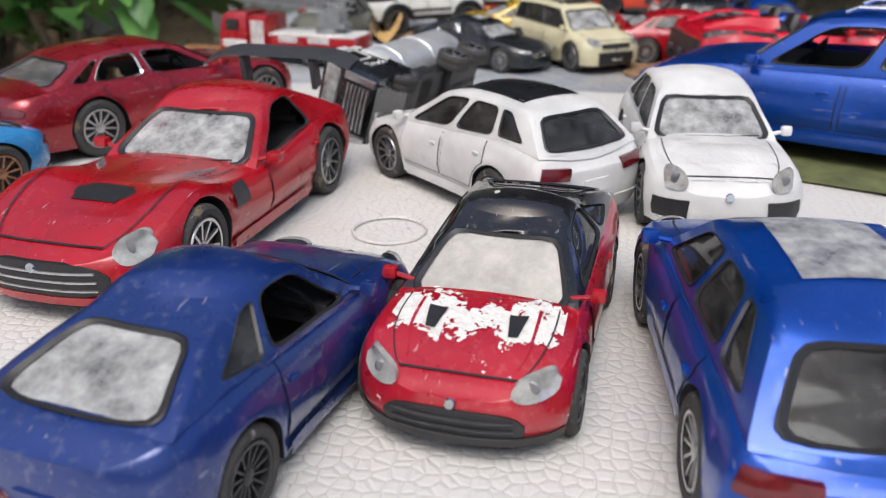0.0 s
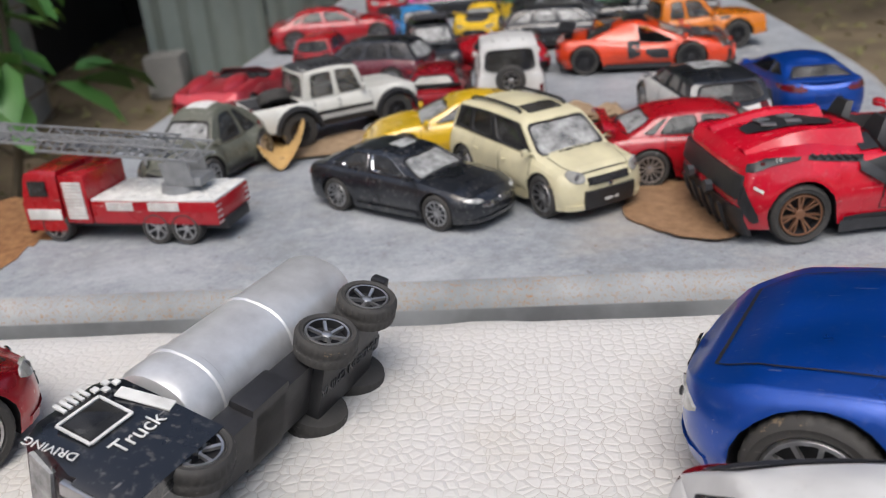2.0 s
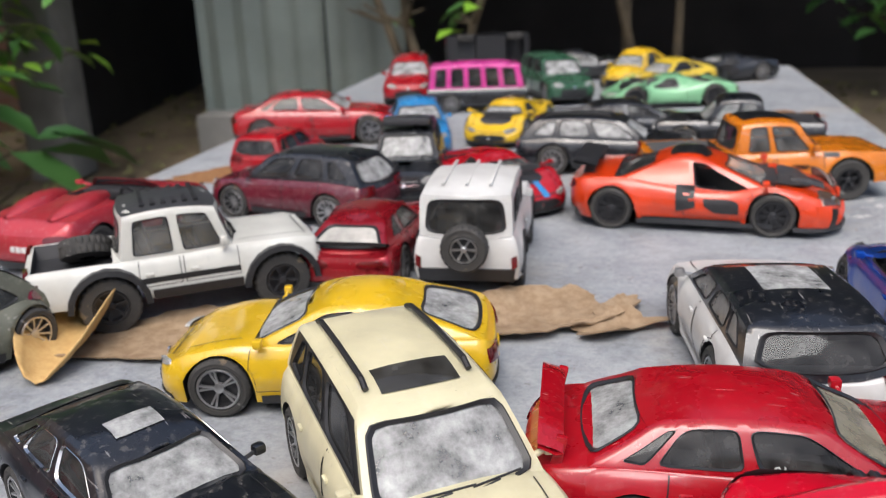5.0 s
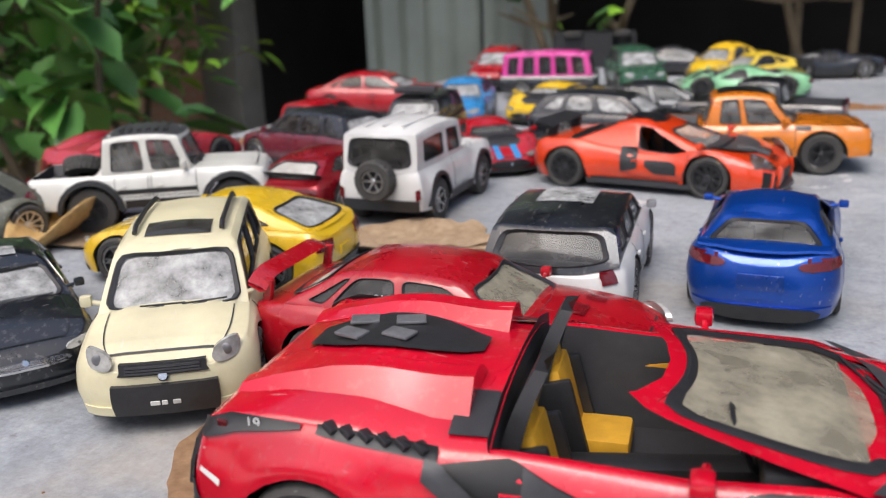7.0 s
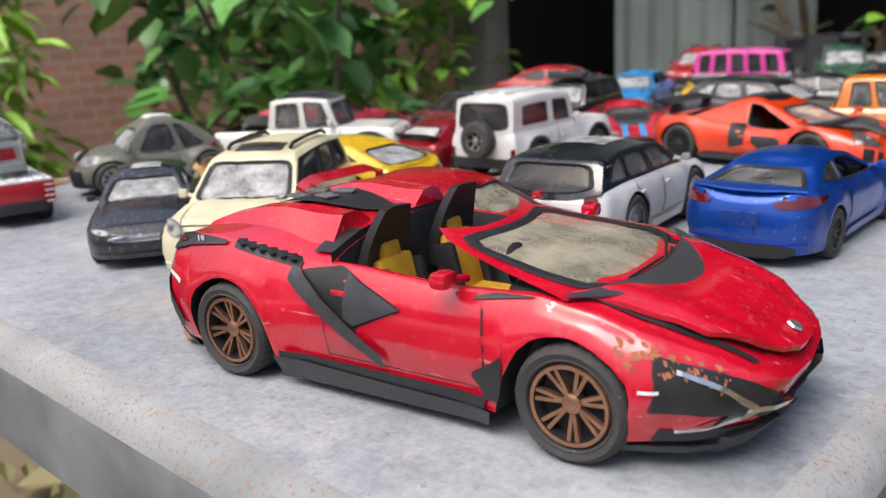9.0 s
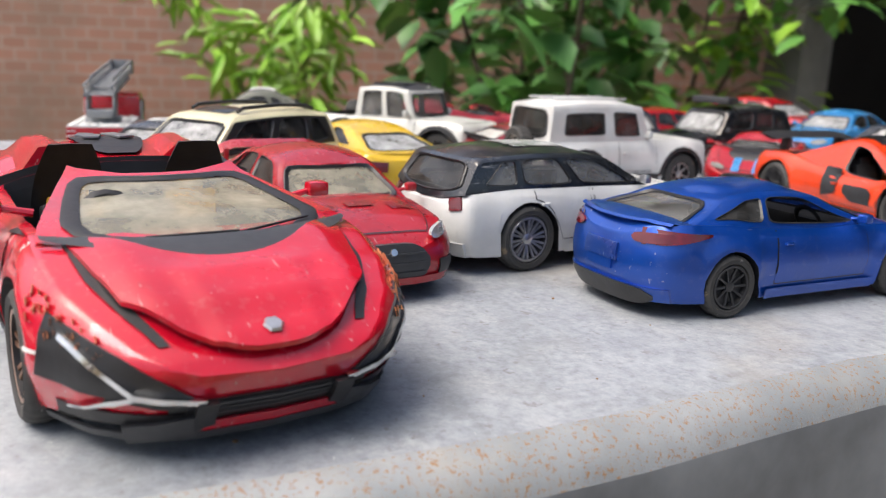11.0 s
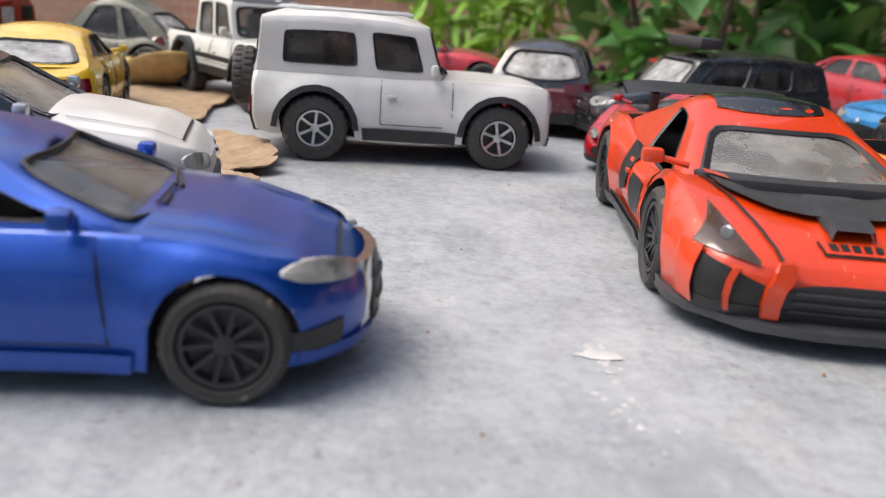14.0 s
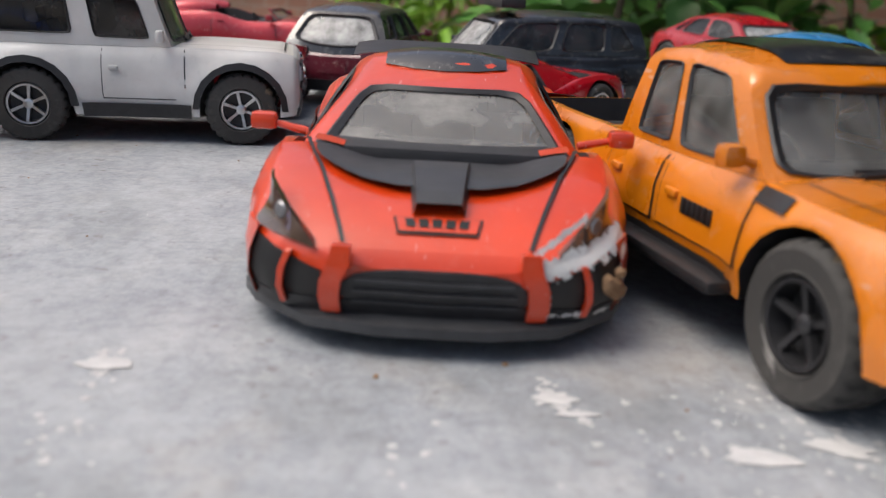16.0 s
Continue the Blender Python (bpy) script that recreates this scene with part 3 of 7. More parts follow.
def nose_patch(bm, S, y0, y1, z0, z1, off, rear=False, ny=8, nz=3, mi=0, z0b=None, z1b=None, round_=0.0):
    """A panel on nose or tail, between two shares of the half width; its heights may differ at its two ends."""
    z0b, z1b = z0 if z0b is None else z0b, z1 if z1b is None else z1b
    rows = []
    for j in range(nz + 1):
        row = []
        for i in range(ny + 1):
            k = i / ny
            a, b = z0 + (z0b - z0) * k, z1 + (z1b - z1) * k
            if round_:
                m, h = (a + b) / 2, (b - a) / 2 * (1 - .96 * abs(2 * k - 1) ** round_) ** (1 / 2.2)
                a, b = m - h, m + h
            row.append(S.front(y0 + (y1 - y0) * k, a + (b - a) * j / nz, off, rear))
        rows.append(row)
    vs = grid(bm, rows, False, mi)
    back = [[Vector((v.co.x + (0.0018 if rear else -0.0018), v.co.y * 0.995, v.co.z)) for v in row] for row in vs]
    edge = [vs[0][i].co for i in range(ny + 1)] + [vs[j][ny].co for j in range(1, nz + 1)] + [vs[nz][i].co for i in range(ny - 1, -1, -1)] + [vs[j][0].co for j in range(nz - 1, 0, -1)]
    bk = [back[0][i] for i in range(ny + 1)] + [back[j][ny] for j in range(1, nz + 1)] + [back[nz][i] for i in range(ny - 1, -1, -1)] + [back[j][0] for j in range(nz - 1, 0, -1)]
    grid(bm, [edge, bk], True, mi)


def outline(quad, n=6.0, count=40):
    """A closed outline with rounded corners inside a four-cornered figure of the unit square."""
    (ax, ay), (bx, by), (cx, cy), (dx, dy) = quad
    pts = []
    for i in range(count):
        a = 2 * math.pi * i / count
        c, s = math.cos(a), math.sin(a)
        k = 1 / max(abs(c), abs(s)) if n > 50 else (abs(c) ** n + abs(s) ** n) ** (-1 / n)
        u, v = (c * k + 1) / 2, (s * k + 1) / 2
        pts.append(((1 - v) * ((1 - u) * ax + u * bx) + v * ((1 - u) * dx + u * cx), (1 - v) * ((1 - u) * ay + u * by) + v * ((1 - u) * dy + u * cy)))
    return pts


def pane(frame_bm, glass_bm, seal_bm, at, u0, u1, h0, h1, quad, n=6.0, edge=.06, inset=Vector(), lift=Vector()):
    """One window in the cell u0..u1, h0..h1 of the surface at(u, h): body round it, a rubber seal, and a pane set in."""
    inner = outline(quad, n)
    outer = outline(((0, 0), (1, 0), (1, 1), (0, 1)), 60)
    put = lambda p: at(u0 + (u1 - u0) * p[0], h0 + (h1 - h0) * p[1])
    cx, cy = sum(p[0] for p in inner) / len(inner), sum(p[1] for p in inner) / len(inner)
    near = lambda k: [(cx + (p[0] - cx) * k, cy + (p[1] - cy) * k) for p in inner]
    mid = [((p[0] + q[0]) / 2, (p[1] + q[1]) / 2) for p, q in zip(outer, inner)]
    grid(frame_bm, [[put(p) for p in r] for r in (outer, mid, inner)] + [[put(p) + inset for p in inner]], True)
    vs = grid(glass_bm, [[put(p) + inset for p in near(k)] for k in (1.0, .8, .55, .3, .1)], True)
    glass_bm.faces.new(vs[-1])
    if seal_bm is not None:
        grid(seal_bm, [[put(p) + lift for p in near(1 + edge * .35)], [put(p) + lift * 1.6 for p in near(1.0)], [put(p) + inset + lift for p in near(1 - edge)]], True)


def seat(bm, x, y, z, s, mi=0):
    box(bm, (x, y, z + 0.10 * s), (0.50 * s, 0.46 * s, 0.16 * s), 0.05 * s, None, mi)
    box(bm, (x - 0.27 * s, y, z + 0.42 * s), (0.13 * s, 0.46 * s, 0.60 * s), 0.05 * s, Matrix.Rotation(radians(-14), 4, "Y"), mi)
    box(bm, (x - 0.36 * s, y, z + 0.76 * s), (0.10 * s, 0.24 * s, 0.16 * s), 0.04 * s, Matrix.Rotation(radians(-14), 4, "Y"), mi)


def hood_z(S, t, c=0.0):
    """Height of the bonnet at t, at the share c of its half width."""
    k = min(1, max(0, (abs(c) - .35) / .5))
    return S.low(t) + (S.belt(t) - S.low(t)) * (.25 + .75 * k * k * (3 - 2 * k)) + S.crown(t) * S.H * (1 - abs(c) ** 2.4) * min(1, 6 * (1 - t), 6 * t) + .010 * S.H * math.exp(-((abs(c) - .55) / .12) ** 2) * min(1, 5 * (1 - t))


def hood_patch(bm, S, t0, t1, c0, c1, off=.0003, nt=6, nc=4, taper=0.0):
    """A panel lying on the bonnet between two stations and two shares of the half width."""
    rows = []
    for i in range(nt + 1):
        t = t0 + (t1 - t0) * i / nt
        zs = S.belt(t)
        hw = S.W / 2 * S.g(t) * S.wv(t, zs)
        m, h = (c0 + c1) / 2, (c1 - c0) / 2 * (1 - taper * i / nt)
        rows.append([(S.x(t, zs), c * hw, hood_z(S, t, c) + off) for c in [m - h + 2 * h * j / nc for j in range(nc + 1)]])
    grid(bm, rows)


def car(name, label, at, yaw, L, W, H, wb, fo, r, body, style, z=0.0, ww=None, spokes=10, wstyle="plain", rim=SILVER,
        roof=None, pillars=None, ws=G_MILKY, side=G_DARK, rear=G_MILKY, seats=CABIN, open_top=False, flare=0.02, tubs=(), sunroof=None,
        rails=None, grille=(.55, .20, .36), grille_mat=TRIM, lamps=(.52, .90, .40, .52), tails=(.52, .94, .46, .58), skirt=TRIM, mirror=None, trimline=None,
        group="toy cars on the table", roll=0.0, pitch=0.0, lower=None, over=None, category="toy car", lamp_mat=LAMP, wipers=True, window_trim=TRIM, badge=True):
    """A die-cast toy car: body, cabin, windows, seats, doors, lamps, mirrors and wheels, standing on its wheels at `at`."""
    st = dict(STYLES[style], **(over or {}))
    S = Shape(L, W, H, wb, fo, r, st, flare)
    td, tc, tb, ta = st["cab"]
    floor = S.clear + 0.10 * H
    S.tubs = [(td + .015, st.get("tub_end", ta - .015), floor)] + list(tubs)
    thing = new(name)
    thing.empty_display_size = 0.02
    tagged(thing, label, category, group)
    thing.matrix_world = pose(at[0], at[1], z, roll, pitch, yaw)
    ts = S.stations()
    # lower body shell
    bm, under, well = bmesh.new(), bmesh.new(), bmesh.new()
    vlev = [0, .08, .2, .35, .5, .65, .8, .9, .96, 1]
    for s in (-1, 1):
        rows = [[S.side(t, S.bottom(t) + (max(S.belt(t), S.bottom(t) + .001) - S.bottom(t)) * v, s) for t in ts] for v in vlev]
        grid(bm, rows)
    cols = [-1, -.97, -.93, -.8, -.55, -.28, 0, .28, .55, .8, .93, .97, 1]
    top, tubflag = [], []
    for t in ts:
        zs = max(S.belt(t), S.bottom(t) + .001)
        tub = next((u for u in S.tubs if u[0] < t < u[1]), None)
        hw = S.W / 2 * S.g(t) * S.wv(t, zs)
        row = []
        for c in cols:
            ku = min(1, max(0, (abs(c) - .35) / .5))
            zz = S.low(t) + (zs - S.low(t)) * (.25 + .75 * ku * ku * (3 - 2 * ku)) + S.crown(t) * H * (1 - abs(c) ** 2.4) * min(1, 6 * (1 - t), 6 * t) + 0.010 * H * (math.exp(-((abs(c) - .55) / .12) ** 2) if t > ta else 0) * min(1, 5 * (1 - t))
            if tub and abs(c) < .94:
                zz = tub[2] if abs(c) < .9 else zs
                row.append((S.x(t, zs), c * hw * (1 if abs(c) < .9 else 1), zz))
            else:
                row.append((S.x(t, zs), c * hw, zz))
        top.append(row), tubflag.append(tub is not None)
    in_tub = lambda i, j: (tubflag[i] or tubflag[i + 1]) and 2 <= j <= 9
    grid(bm, top, keep=lambda i, j: not in_tub(i, j))
    grid(well, top, keep=in_tub)
    grid(under, [[S.side(t, S.bottom(t), s) for t in ts] for s in (-1, 1)])
    bmesh.ops.remove_doubles(bm, verts=bm.verts[:], dist=0.00002)
    part("body", bm, lower or body, thing, angle=50)
    part("underbody", under, TRIM, thing)
    part("interior_tub", well, CABIN, thing)
    # cabin
    zbelt = lambda x: S.low(S.t_of(x)) + 0.002 * H
    xm, half = (S.x0 + (tb + tc) / 2 * L), max(0.05, (tb - tc) / 2) * L
    hw0, hw1 = W / 2 * .875, W / 2 * st["roofw"]
    sidefr = {0.0, .03, 1.0, .97}
    for a, b in st["wins"]:
        sidefr |= {a, b, (a + b) / 2, a + .02, b - .02}
    sidefr = sorted(sidefr)
    ycols = [-1, -.90, -.45, 0, .45, .90, 1]
    hl = [0, .06, .14, .38, .62, .79, .87, .94, 1.0]

    bow = st.get("bow", 1.0)

    def cab(kind, u, h):
        hh = h
        arc = 1 - math.sqrt(max(0, 1 - hh))
        xf, xr = S.x0 + (ta + (tb - ta) * ((1 - st.get("farc", .3)) * hh + st.get("farc", .3) * arc)) * L, S.x0 + (td + (tc - td) * ((1 - st.get("arc", .4)) * hh + st.get("arc", .4) * arc)) * L
        e = max(0, (hh - .80) / .20)
        w = (hw0 + (hw1 - hw0) * hh ** 1.25) * (1 - (.04 if st["roofw"] > .8 else .085) * e * e)
        if kind == "f":
            x, y = xf + (.030 * bow * (1 - abs(u) ** 2.2) * (1 - .18 * (bow - 1) * hh) - .012) * L * (1 - .3 * hh), u * w
        elif kind == "r":
            x, y = xr - (.022 * (1 - abs(u) ** 2.2) - .008) * L * (1 - .3 * hh), u * w
        else:
            xa, xb = xf - .012 * L * (1 - .3 * hh), xr + .008 * L * (1 - .3 * hh)
            x, y = xa + (xb - xa) * u, kind * w * (1 + .012 * math.sin(math.pi * u))
        zr = H * (.965 - .05 * ((x - xm) / half) ** 2 * min(1, half / (.2 * L))) if hh > .6 else H * .965
        z0 = min(zbelt(x), zbelt(S.x0 + .5 * L) + .06 * H)
        zt = H * .955 - H * .05 * min(1.5, ((x - xm) / (half * 1.3)) ** 2)
        return Vector((x, y, z0 + (zt - z0) * (hh + .045 * e * (1 - e) * 2)))

    def roof_z(k, u, a, b, e):
        w0, w1 = max(0, 1 - k / .22) ** 2, max(0, 1 - (1 - k) / .22) ** 2
        return (e.z + .045 * H * (1 - abs(u) ** 2.2)) * (1 - w0 - w1) + a.z * w0 + b.z * w1

    shell = bmesh.new()
    hmax = len(hl) if not open_top else 8
    fr = [[cab("f", u, h) for u in ycols] for h in hl[:hmax]]
    grid(shell, fr, keep=lambda i, j: not (1 <= i <= 5 and 1 <= j <= 4))
    h0, h1 = hl[1], hl[6]
    gl, sur = bmesh.new(), bmesh.new()
    pane(shell, gl, sur, lambda u, h: cab("f", u, h), -.90, .90, h0, h1, st.get("screen", ((0, 0), (1, 0), (1, 1), (0, 1))), 9, st.get("seal", .07), Vector((-.0005, 0, -.0003)), Vector((.0003, 0, .0003)))
    part("windscreen", gl, ws, thing)
    part("windscreen_seal", sur, TRIM, thing)
    if not open_top:
        rr = [[cab("r", u, h) for u in ycols] for h in hl]
        grid(shell, rr, keep=lambda i, j: not (1 <= i <= 5 and 1 <= j <= 4))
        gl, sur = bmesh.new(), bmesh.new()
        pane(shell, gl, sur, lambda u, h: cab("r", u, h), -.90, .90, h0, h1, st.get("back", ((.02, .06), (.98, .06), (.94, 1), (.06, 1))), 7, .08, Vector((.0005, 0, -.0003)), Vector((-.0003, 0, .0003)))
        part("rear_window", gl, rear, thing)
        part("rear_window_seal", sur, TRIM, thing)
        quads = st.get("quads", QUADS.get(len(st["wins"]), []))
        quads = quads if len(quads) == len(st["wins"]) else [SQUARE] * len(st["wins"])
        for s in (-1, 1):
            sd = [[cab(s, u, h) for u in sidefr] for h in hl]
            hole = lambda j: any(a - 1e-6 <= sidefr[j] and sidefr[j + 1] <= b + 1e-6 for a, b in st["wins"])
            pil = bmesh.new()
            grid(shell, sd, keep=lambda i, j: not (1 <= i <= 5 and .03 < (sidefr[j] + sidefr[j + 1]) / 2 < .97 and (hole(j) or pillars)))
            if pillars:
                grid(pil, sd, keep=lambda i, j: 1 <= i <= 5 and .03 < (sidefr[j] + sidefr[j + 1]) / 2 < .97 and not hole(j))
            for wi, (a, b) in enumerate(st["wins"]):
                gm = side[wi] if isinstance(side, tuple) else side
                gl, sur = bmesh.new(), bmesh.new()
                pane(pil if pillars else shell, gl, sur, lambda u, h: cab(s, u, h), a, b, h0, h1, quads[wi], st.get("corner", 7), .06, Vector((0, -s * .0006, 0)), Vector((0, s * .0002, 0)))
                part("window_seal", sur, window_trim, thing)
                if gm is None:
                    gl.free()
                else:
                    part("side_window", gl, gm, thing)
            if pillars:
                part("pillar_trim", pil, pillars, thing)
            else:
                pil.free()
        rf = bmesh.new()
        rows = []
        nx = 12
        for i in range(nx + 1):
            k = i / nx
            row = []
            for u in (-1, -.9, -.6, -.3, 0, .3, .6, .9, 1):
                a, b = cab("f", u, 1.0), cab("r", u, 1.0)
                if abs(u) == 1:
                    p = cab(u, k, 1.0)
                else:
                    p = a.lerp(b, k)
                    e = cab(1, k, 1.0)
                    p = Vector((p.x, p.y, roof_z(k, u, a, b, e)))
                row.append(p)
            rows.append(row)
        grid(rf, rows)
        rf.to_mesh(tmp := bpy.data.meshes.new("tmp"))
        rf.free()
        shell.from_mesh(tmp)
        bpy.data.meshes.remove(tmp)
        bmesh.ops.remove_doubles(shell, verts=shell.verts[:], dist=0.00003)
        if sunroof:
            k0, k1, uw, sm = sunroof
            sr = bmesh.new()
            rows2 = []
            for i in range(7):
                k = k0 + (k1 - k0) * i / 6
                row = []
                for u in (-1, -.5, 0, .5, 1):
                    uu = u * uw
                    a, b = cab("f", uu, 1.0), cab("r", uu, 1.0)
                    e = cab(1, k, 1.0)
                    p = a.lerp(b, k)
                    row.append(Vector((p.x, p.y, roof_z(k, uu, a, b, e) + .0004)))
                rows2.append(row)
            grid(sr, rows2)
            part("sunroof", sr, sm, thing)
        if rails:
            for s in (-1, 1):
                rb = bmesh.new()
                p = [cab(s, k, 1.0) + Vector((0, -s * .06 * W, .030 * H + (.028 * H if 0 < i < 4 else 0))) for i, k in enumerate((.08, .14, .5, .84, .92))]
                for a, b in zip(p, p[1:]):
                    tube(rb, a, b, .018 * H, .018 * H, 8)
                part("roof_rail", rb, rails, thing)
    part("roof" if not open_top else "windscreen_frame", shell, roof or body, thing, angle=50)
    if wipers:
        for s in (-.38, .18):
            b = bmesh.new()
            p0, p1 = cab("f", s, .06) + Vector((.0008, 0, .0006)), cab("f", s + .55, .13) + Vector((.0009, 0, .0006))
            tube(b, p0, p0.lerp(p1, .5), .010 * H, .010 * H, 6)
            tube(b, cab("f", s - .05, .11) + Vector((.0009, 0, .0006)), p1, .007 * H, .006 * H, 6)
            part("wiper", b, TRIM, thing)
    b = bmesh.new()
    p = S.front(0, .50 * S.belt(1) / .42 * 1.0, .0010)
    lathe(b, [(.00001, .0006), (.026 * H, .0006), (.034 * H, 0)], 14)
    bmesh.ops.transform(b, matrix=Matrix.Translation((S.x(1, S.belt(.985) - .05 * H) + .0004, 0, S.belt(.985) - .04 * H)) @ Matrix.Rotation(radians(-90), 4, "Z") @ Matrix.Rotation(radians(20), 4, "X"), verts=b.verts[:])
    if badge:
        part("badge", b, CHROME, thing)
    else:
        b.free()
    # seats, dashboard, steering wheel
    sc = H * .62
    xs = S.x0 + (ta * .42 + td * .58) * L if (ta - td) < .5 else S.x0 + (ta - .28) * L
    xs = S.x0 + st["seat_t"] * L if "seat_t" in st else xs
    for s in (-1, 1):
        b = bmesh.new()
        seat(b, xs, s * W * .20, floor, sc)
        part("seat", b, seats, thing)
    b = bmesh.new()
    box(b, (S.x0 + (ta - .065) * L, 0, S.belt(ta) - .06 * H), (.09 * L, W * .74, .14 * H), .03 * H)
    part("dashboard", b, CABIN, thing)
    b = bmesh.new()
    bmesh.ops.create_circle(b, segments=14, radius=.001)
    b.clear()
    lathe(b, [(.125 * H, -.012 * H), (.15 * H, 0), (.125 * H, .012 * H), (.10 * H, 0), (.125 * H, -.012 * H)], 16)
    box(b, (0, 0, 0), (.22 * H, .02 * H, .035 * H))
    bmesh.ops.transform(b, matrix=Matrix.Translation((S.x0 + (ta - .125) * L, -W * .20, S.belt(.5) - .01 * H)) @ Matrix.Rotation(radians(-25), 4, "Y") @ Matrix.Rotation(radians(90), 4, "Z"), verts=b.verts[:])
    part("steering_wheel", b, TRIM, thing)
    # doors with a dark gap round them, and handles
    for s in (-1, 1):
        for a, c in st["doors"]:
            z0 = lambda t: max(S.clear + .10 * H, S.bottom(t) + .02 * H)
            z1 = lambda t: S.belt(t) - .012 * H
            gap = bmesh.new()
            side_patch(gap, S, a, c, z0, z1, s, .00012, 10, 7)
            part("door_gap", gap, TRIM, thing)
            e = .0030
            d = bmesh.new()
            side_patch(d, S, a + e, c - e, lambda t: z0(t) + .0004, lambda t: z1(t) + .0002, s, .00030, 10, 8)
            dd = part("door", d, lower or body, thing)
            hb = bmesh.new()
            p = S.side(a + .035, S.belt(a) - .12 * H, s, .0006)
            box(hb, p, (.030 * L * .9, .0012, .028 * H), .0005)
            part("handle", hb, lower or body, dd)
    # shut lines of the bonnet
    if lamps:
        for s in (-1, 1):
            b = bmesh.new()
            rows = []
            for i in range(13):
                t = min(.955, ta + .02) + (.955 - min(.955, ta + .02)) * i / 12
                zs = S.belt(t)
                c = s * (.80 - .06 * (i / 12) ** 2)
                rows.append([(S.x(t, zs), (c + d) * S.W / 2 * S.g(t) * S.wv(t, zs), hood_z(S, t, c + d) + .0004) for d in (-.008, .008)])
            grid(b, rows)
            part("bonnet_seam", b, TRIM, thing)
        b = bmesh.new()
        rows = [[(S.x(t, S.belt(t)), c * S.W / 2 * S.g(t) * S.wv(t, S.belt(t)), hood_z(S, t, c) + .0004) for c in [-.74 + 1.48 * j / 12 for j in range(13)]] for t in (.952, .957)]
        grid(b, rows)
        part("bonnet_seam", b, TRIM, thing)
    # nose and tail
    g0, gz0, gz1 = grille
    b = bmesh.new()
    nose_patch(b, S, -g0, g0, gz0 * H, gz1 * H, .0006, ny=20, nz=3, round_=(4.0 if style in ("coupe", "super", "suv", "sedan") else 0))
    gp = part("grille", b, grille_mat, thing)
    b = bmesh.new()
    for k in range(1, 4):
        zz = (gz0 + (gz1 - gz0) * k / 4) * H
        nose_patch(b, S, -g0 * .86, g0 * .86, zz - .006 * H, zz + .006 * H, .0011, ny=10, nz=1)
    part("grille_bar", b, trimline or CARBON, gp)
    b = bmesh.new()
    nose_patch(b, S, -.93, .93, (st["clear"] + .015) * H, (st["clear"] + .075) * H, .0009, ny=18, nz=2)
    part("front_lip", b, skirt, thing)
    b = bmesh.new()
    nose_patch(b, S, -.93, .93, (st["clear"] + .015) * H, (st["clear"] + .13) * H, .0009, True, ny=18, nz=2)
    part("rear_lip", b, skirt, thing)
    l0, l1, lz0, lz1 = lamps or (.5, .9, .4, .5)
    t0, t1, tz0, tz1 = tails
    for s in (-1, 1) if lamps else ():
        b = bmesh.new()
        nose_patch(b, S, s * l0, s * l1, lz0 * H, (lz0 + (lz1 - lz0) * .72) * H, .0007, ny=12, nz=4, z0b=(lz0 + .03) * H, z1b=lz1 * H, round_=(2.6 if style not in ("boxy", "pickup") else 0))
        hlp = part("headlight", b, lamp_mat, thing)
        b = bmesh.new()
        p = S.front(s * (l0 + l1) / 2, (lz0 + lz1) / 2 * H, .0008)
        lathe(b, [(.00001, .0003), ((lz1 - lz0) * H * .16, .0003), ((lz1 - lz0) * H * .22, 0)], 12)
        bmesh.ops.transform(b, matrix=Matrix.Translation(p) @ Matrix.Rotation(radians(-90), 4, "Z"), verts=b.verts[:])
        part("bulb", b, DULL_RIM, hlp)
    for s in (-1, 1):
        b = bmesh.new()
        nose_patch(b, S, s * t0, s * t1, tz0 * H, tz1 * H, .0007, True, ny=12, nz=3, z0b=(tz0 + .02) * H, z1b=(tz1 + .02) * H, round_=(3.0 if style in ("coupe", "super", "sedan", "bug") else 0))
        part("tail_light", b, TAIL, thing)
        b = bmesh.new()
        side_patch(b, S, S.t_of(-wb / 2 + r * 1.35), S.t_of(wb / 2 - r * 1.35), S.clear - .01 * H, S.clear + .075 * H, s, .0008, 8, 2)
        part("side_skirt", b, skirt, thing)
        b = bmesh.new()
        mt_ = st.get("mirror_t", ta - .035)
        p = S.side(mt_, S.belt(mt_) + .03 * H, s)
        q = p + Vector((-.004 * L, s * (.030 * W + .0006), .030 * H))
        tube(b, p - Vector((0, s * .004, 0)), q, .020 * H, .016 * H, 8)
        box(b, q + Vector((0, s * .03 * W, .01 * H)), (.026 * L, .075 * W, .080 * H), .026 * H)
        part("door_mirror", b, mirror or body, thing)
    b = bmesh.new()
    nose_patch(b, S, -.22, .22, .34 * H, .44 * H, .0006, True, ny=4, nz=1)
    part("number_plate", b, lower or body, thing)
    ww = ww or r * .62
    for k, ax in enumerate((-wb / 2, wb / 2)):
        for s in (-1, 1):
            add_wheel(thing, ax, s * (W / 2 * (1 + flare * .6) - ww * .50), s, r, ww, spokes, wstyle, rim, lean=.7 * k + .3 * s)
    return thing, S


def hubs(rear, front, side, track):
    """Centre and turn of a car from its two hubs on one flank (side -1: its right)."""
    a, b = Vector(rear), Vector(front)
    h = (b - a).normalized()
    c = (a + b) / 2 + Vector((-h.y, h.x)) * (-side) * track
    return (c.x, c.y), math.degrees(math.atan2(h.y, h.x))


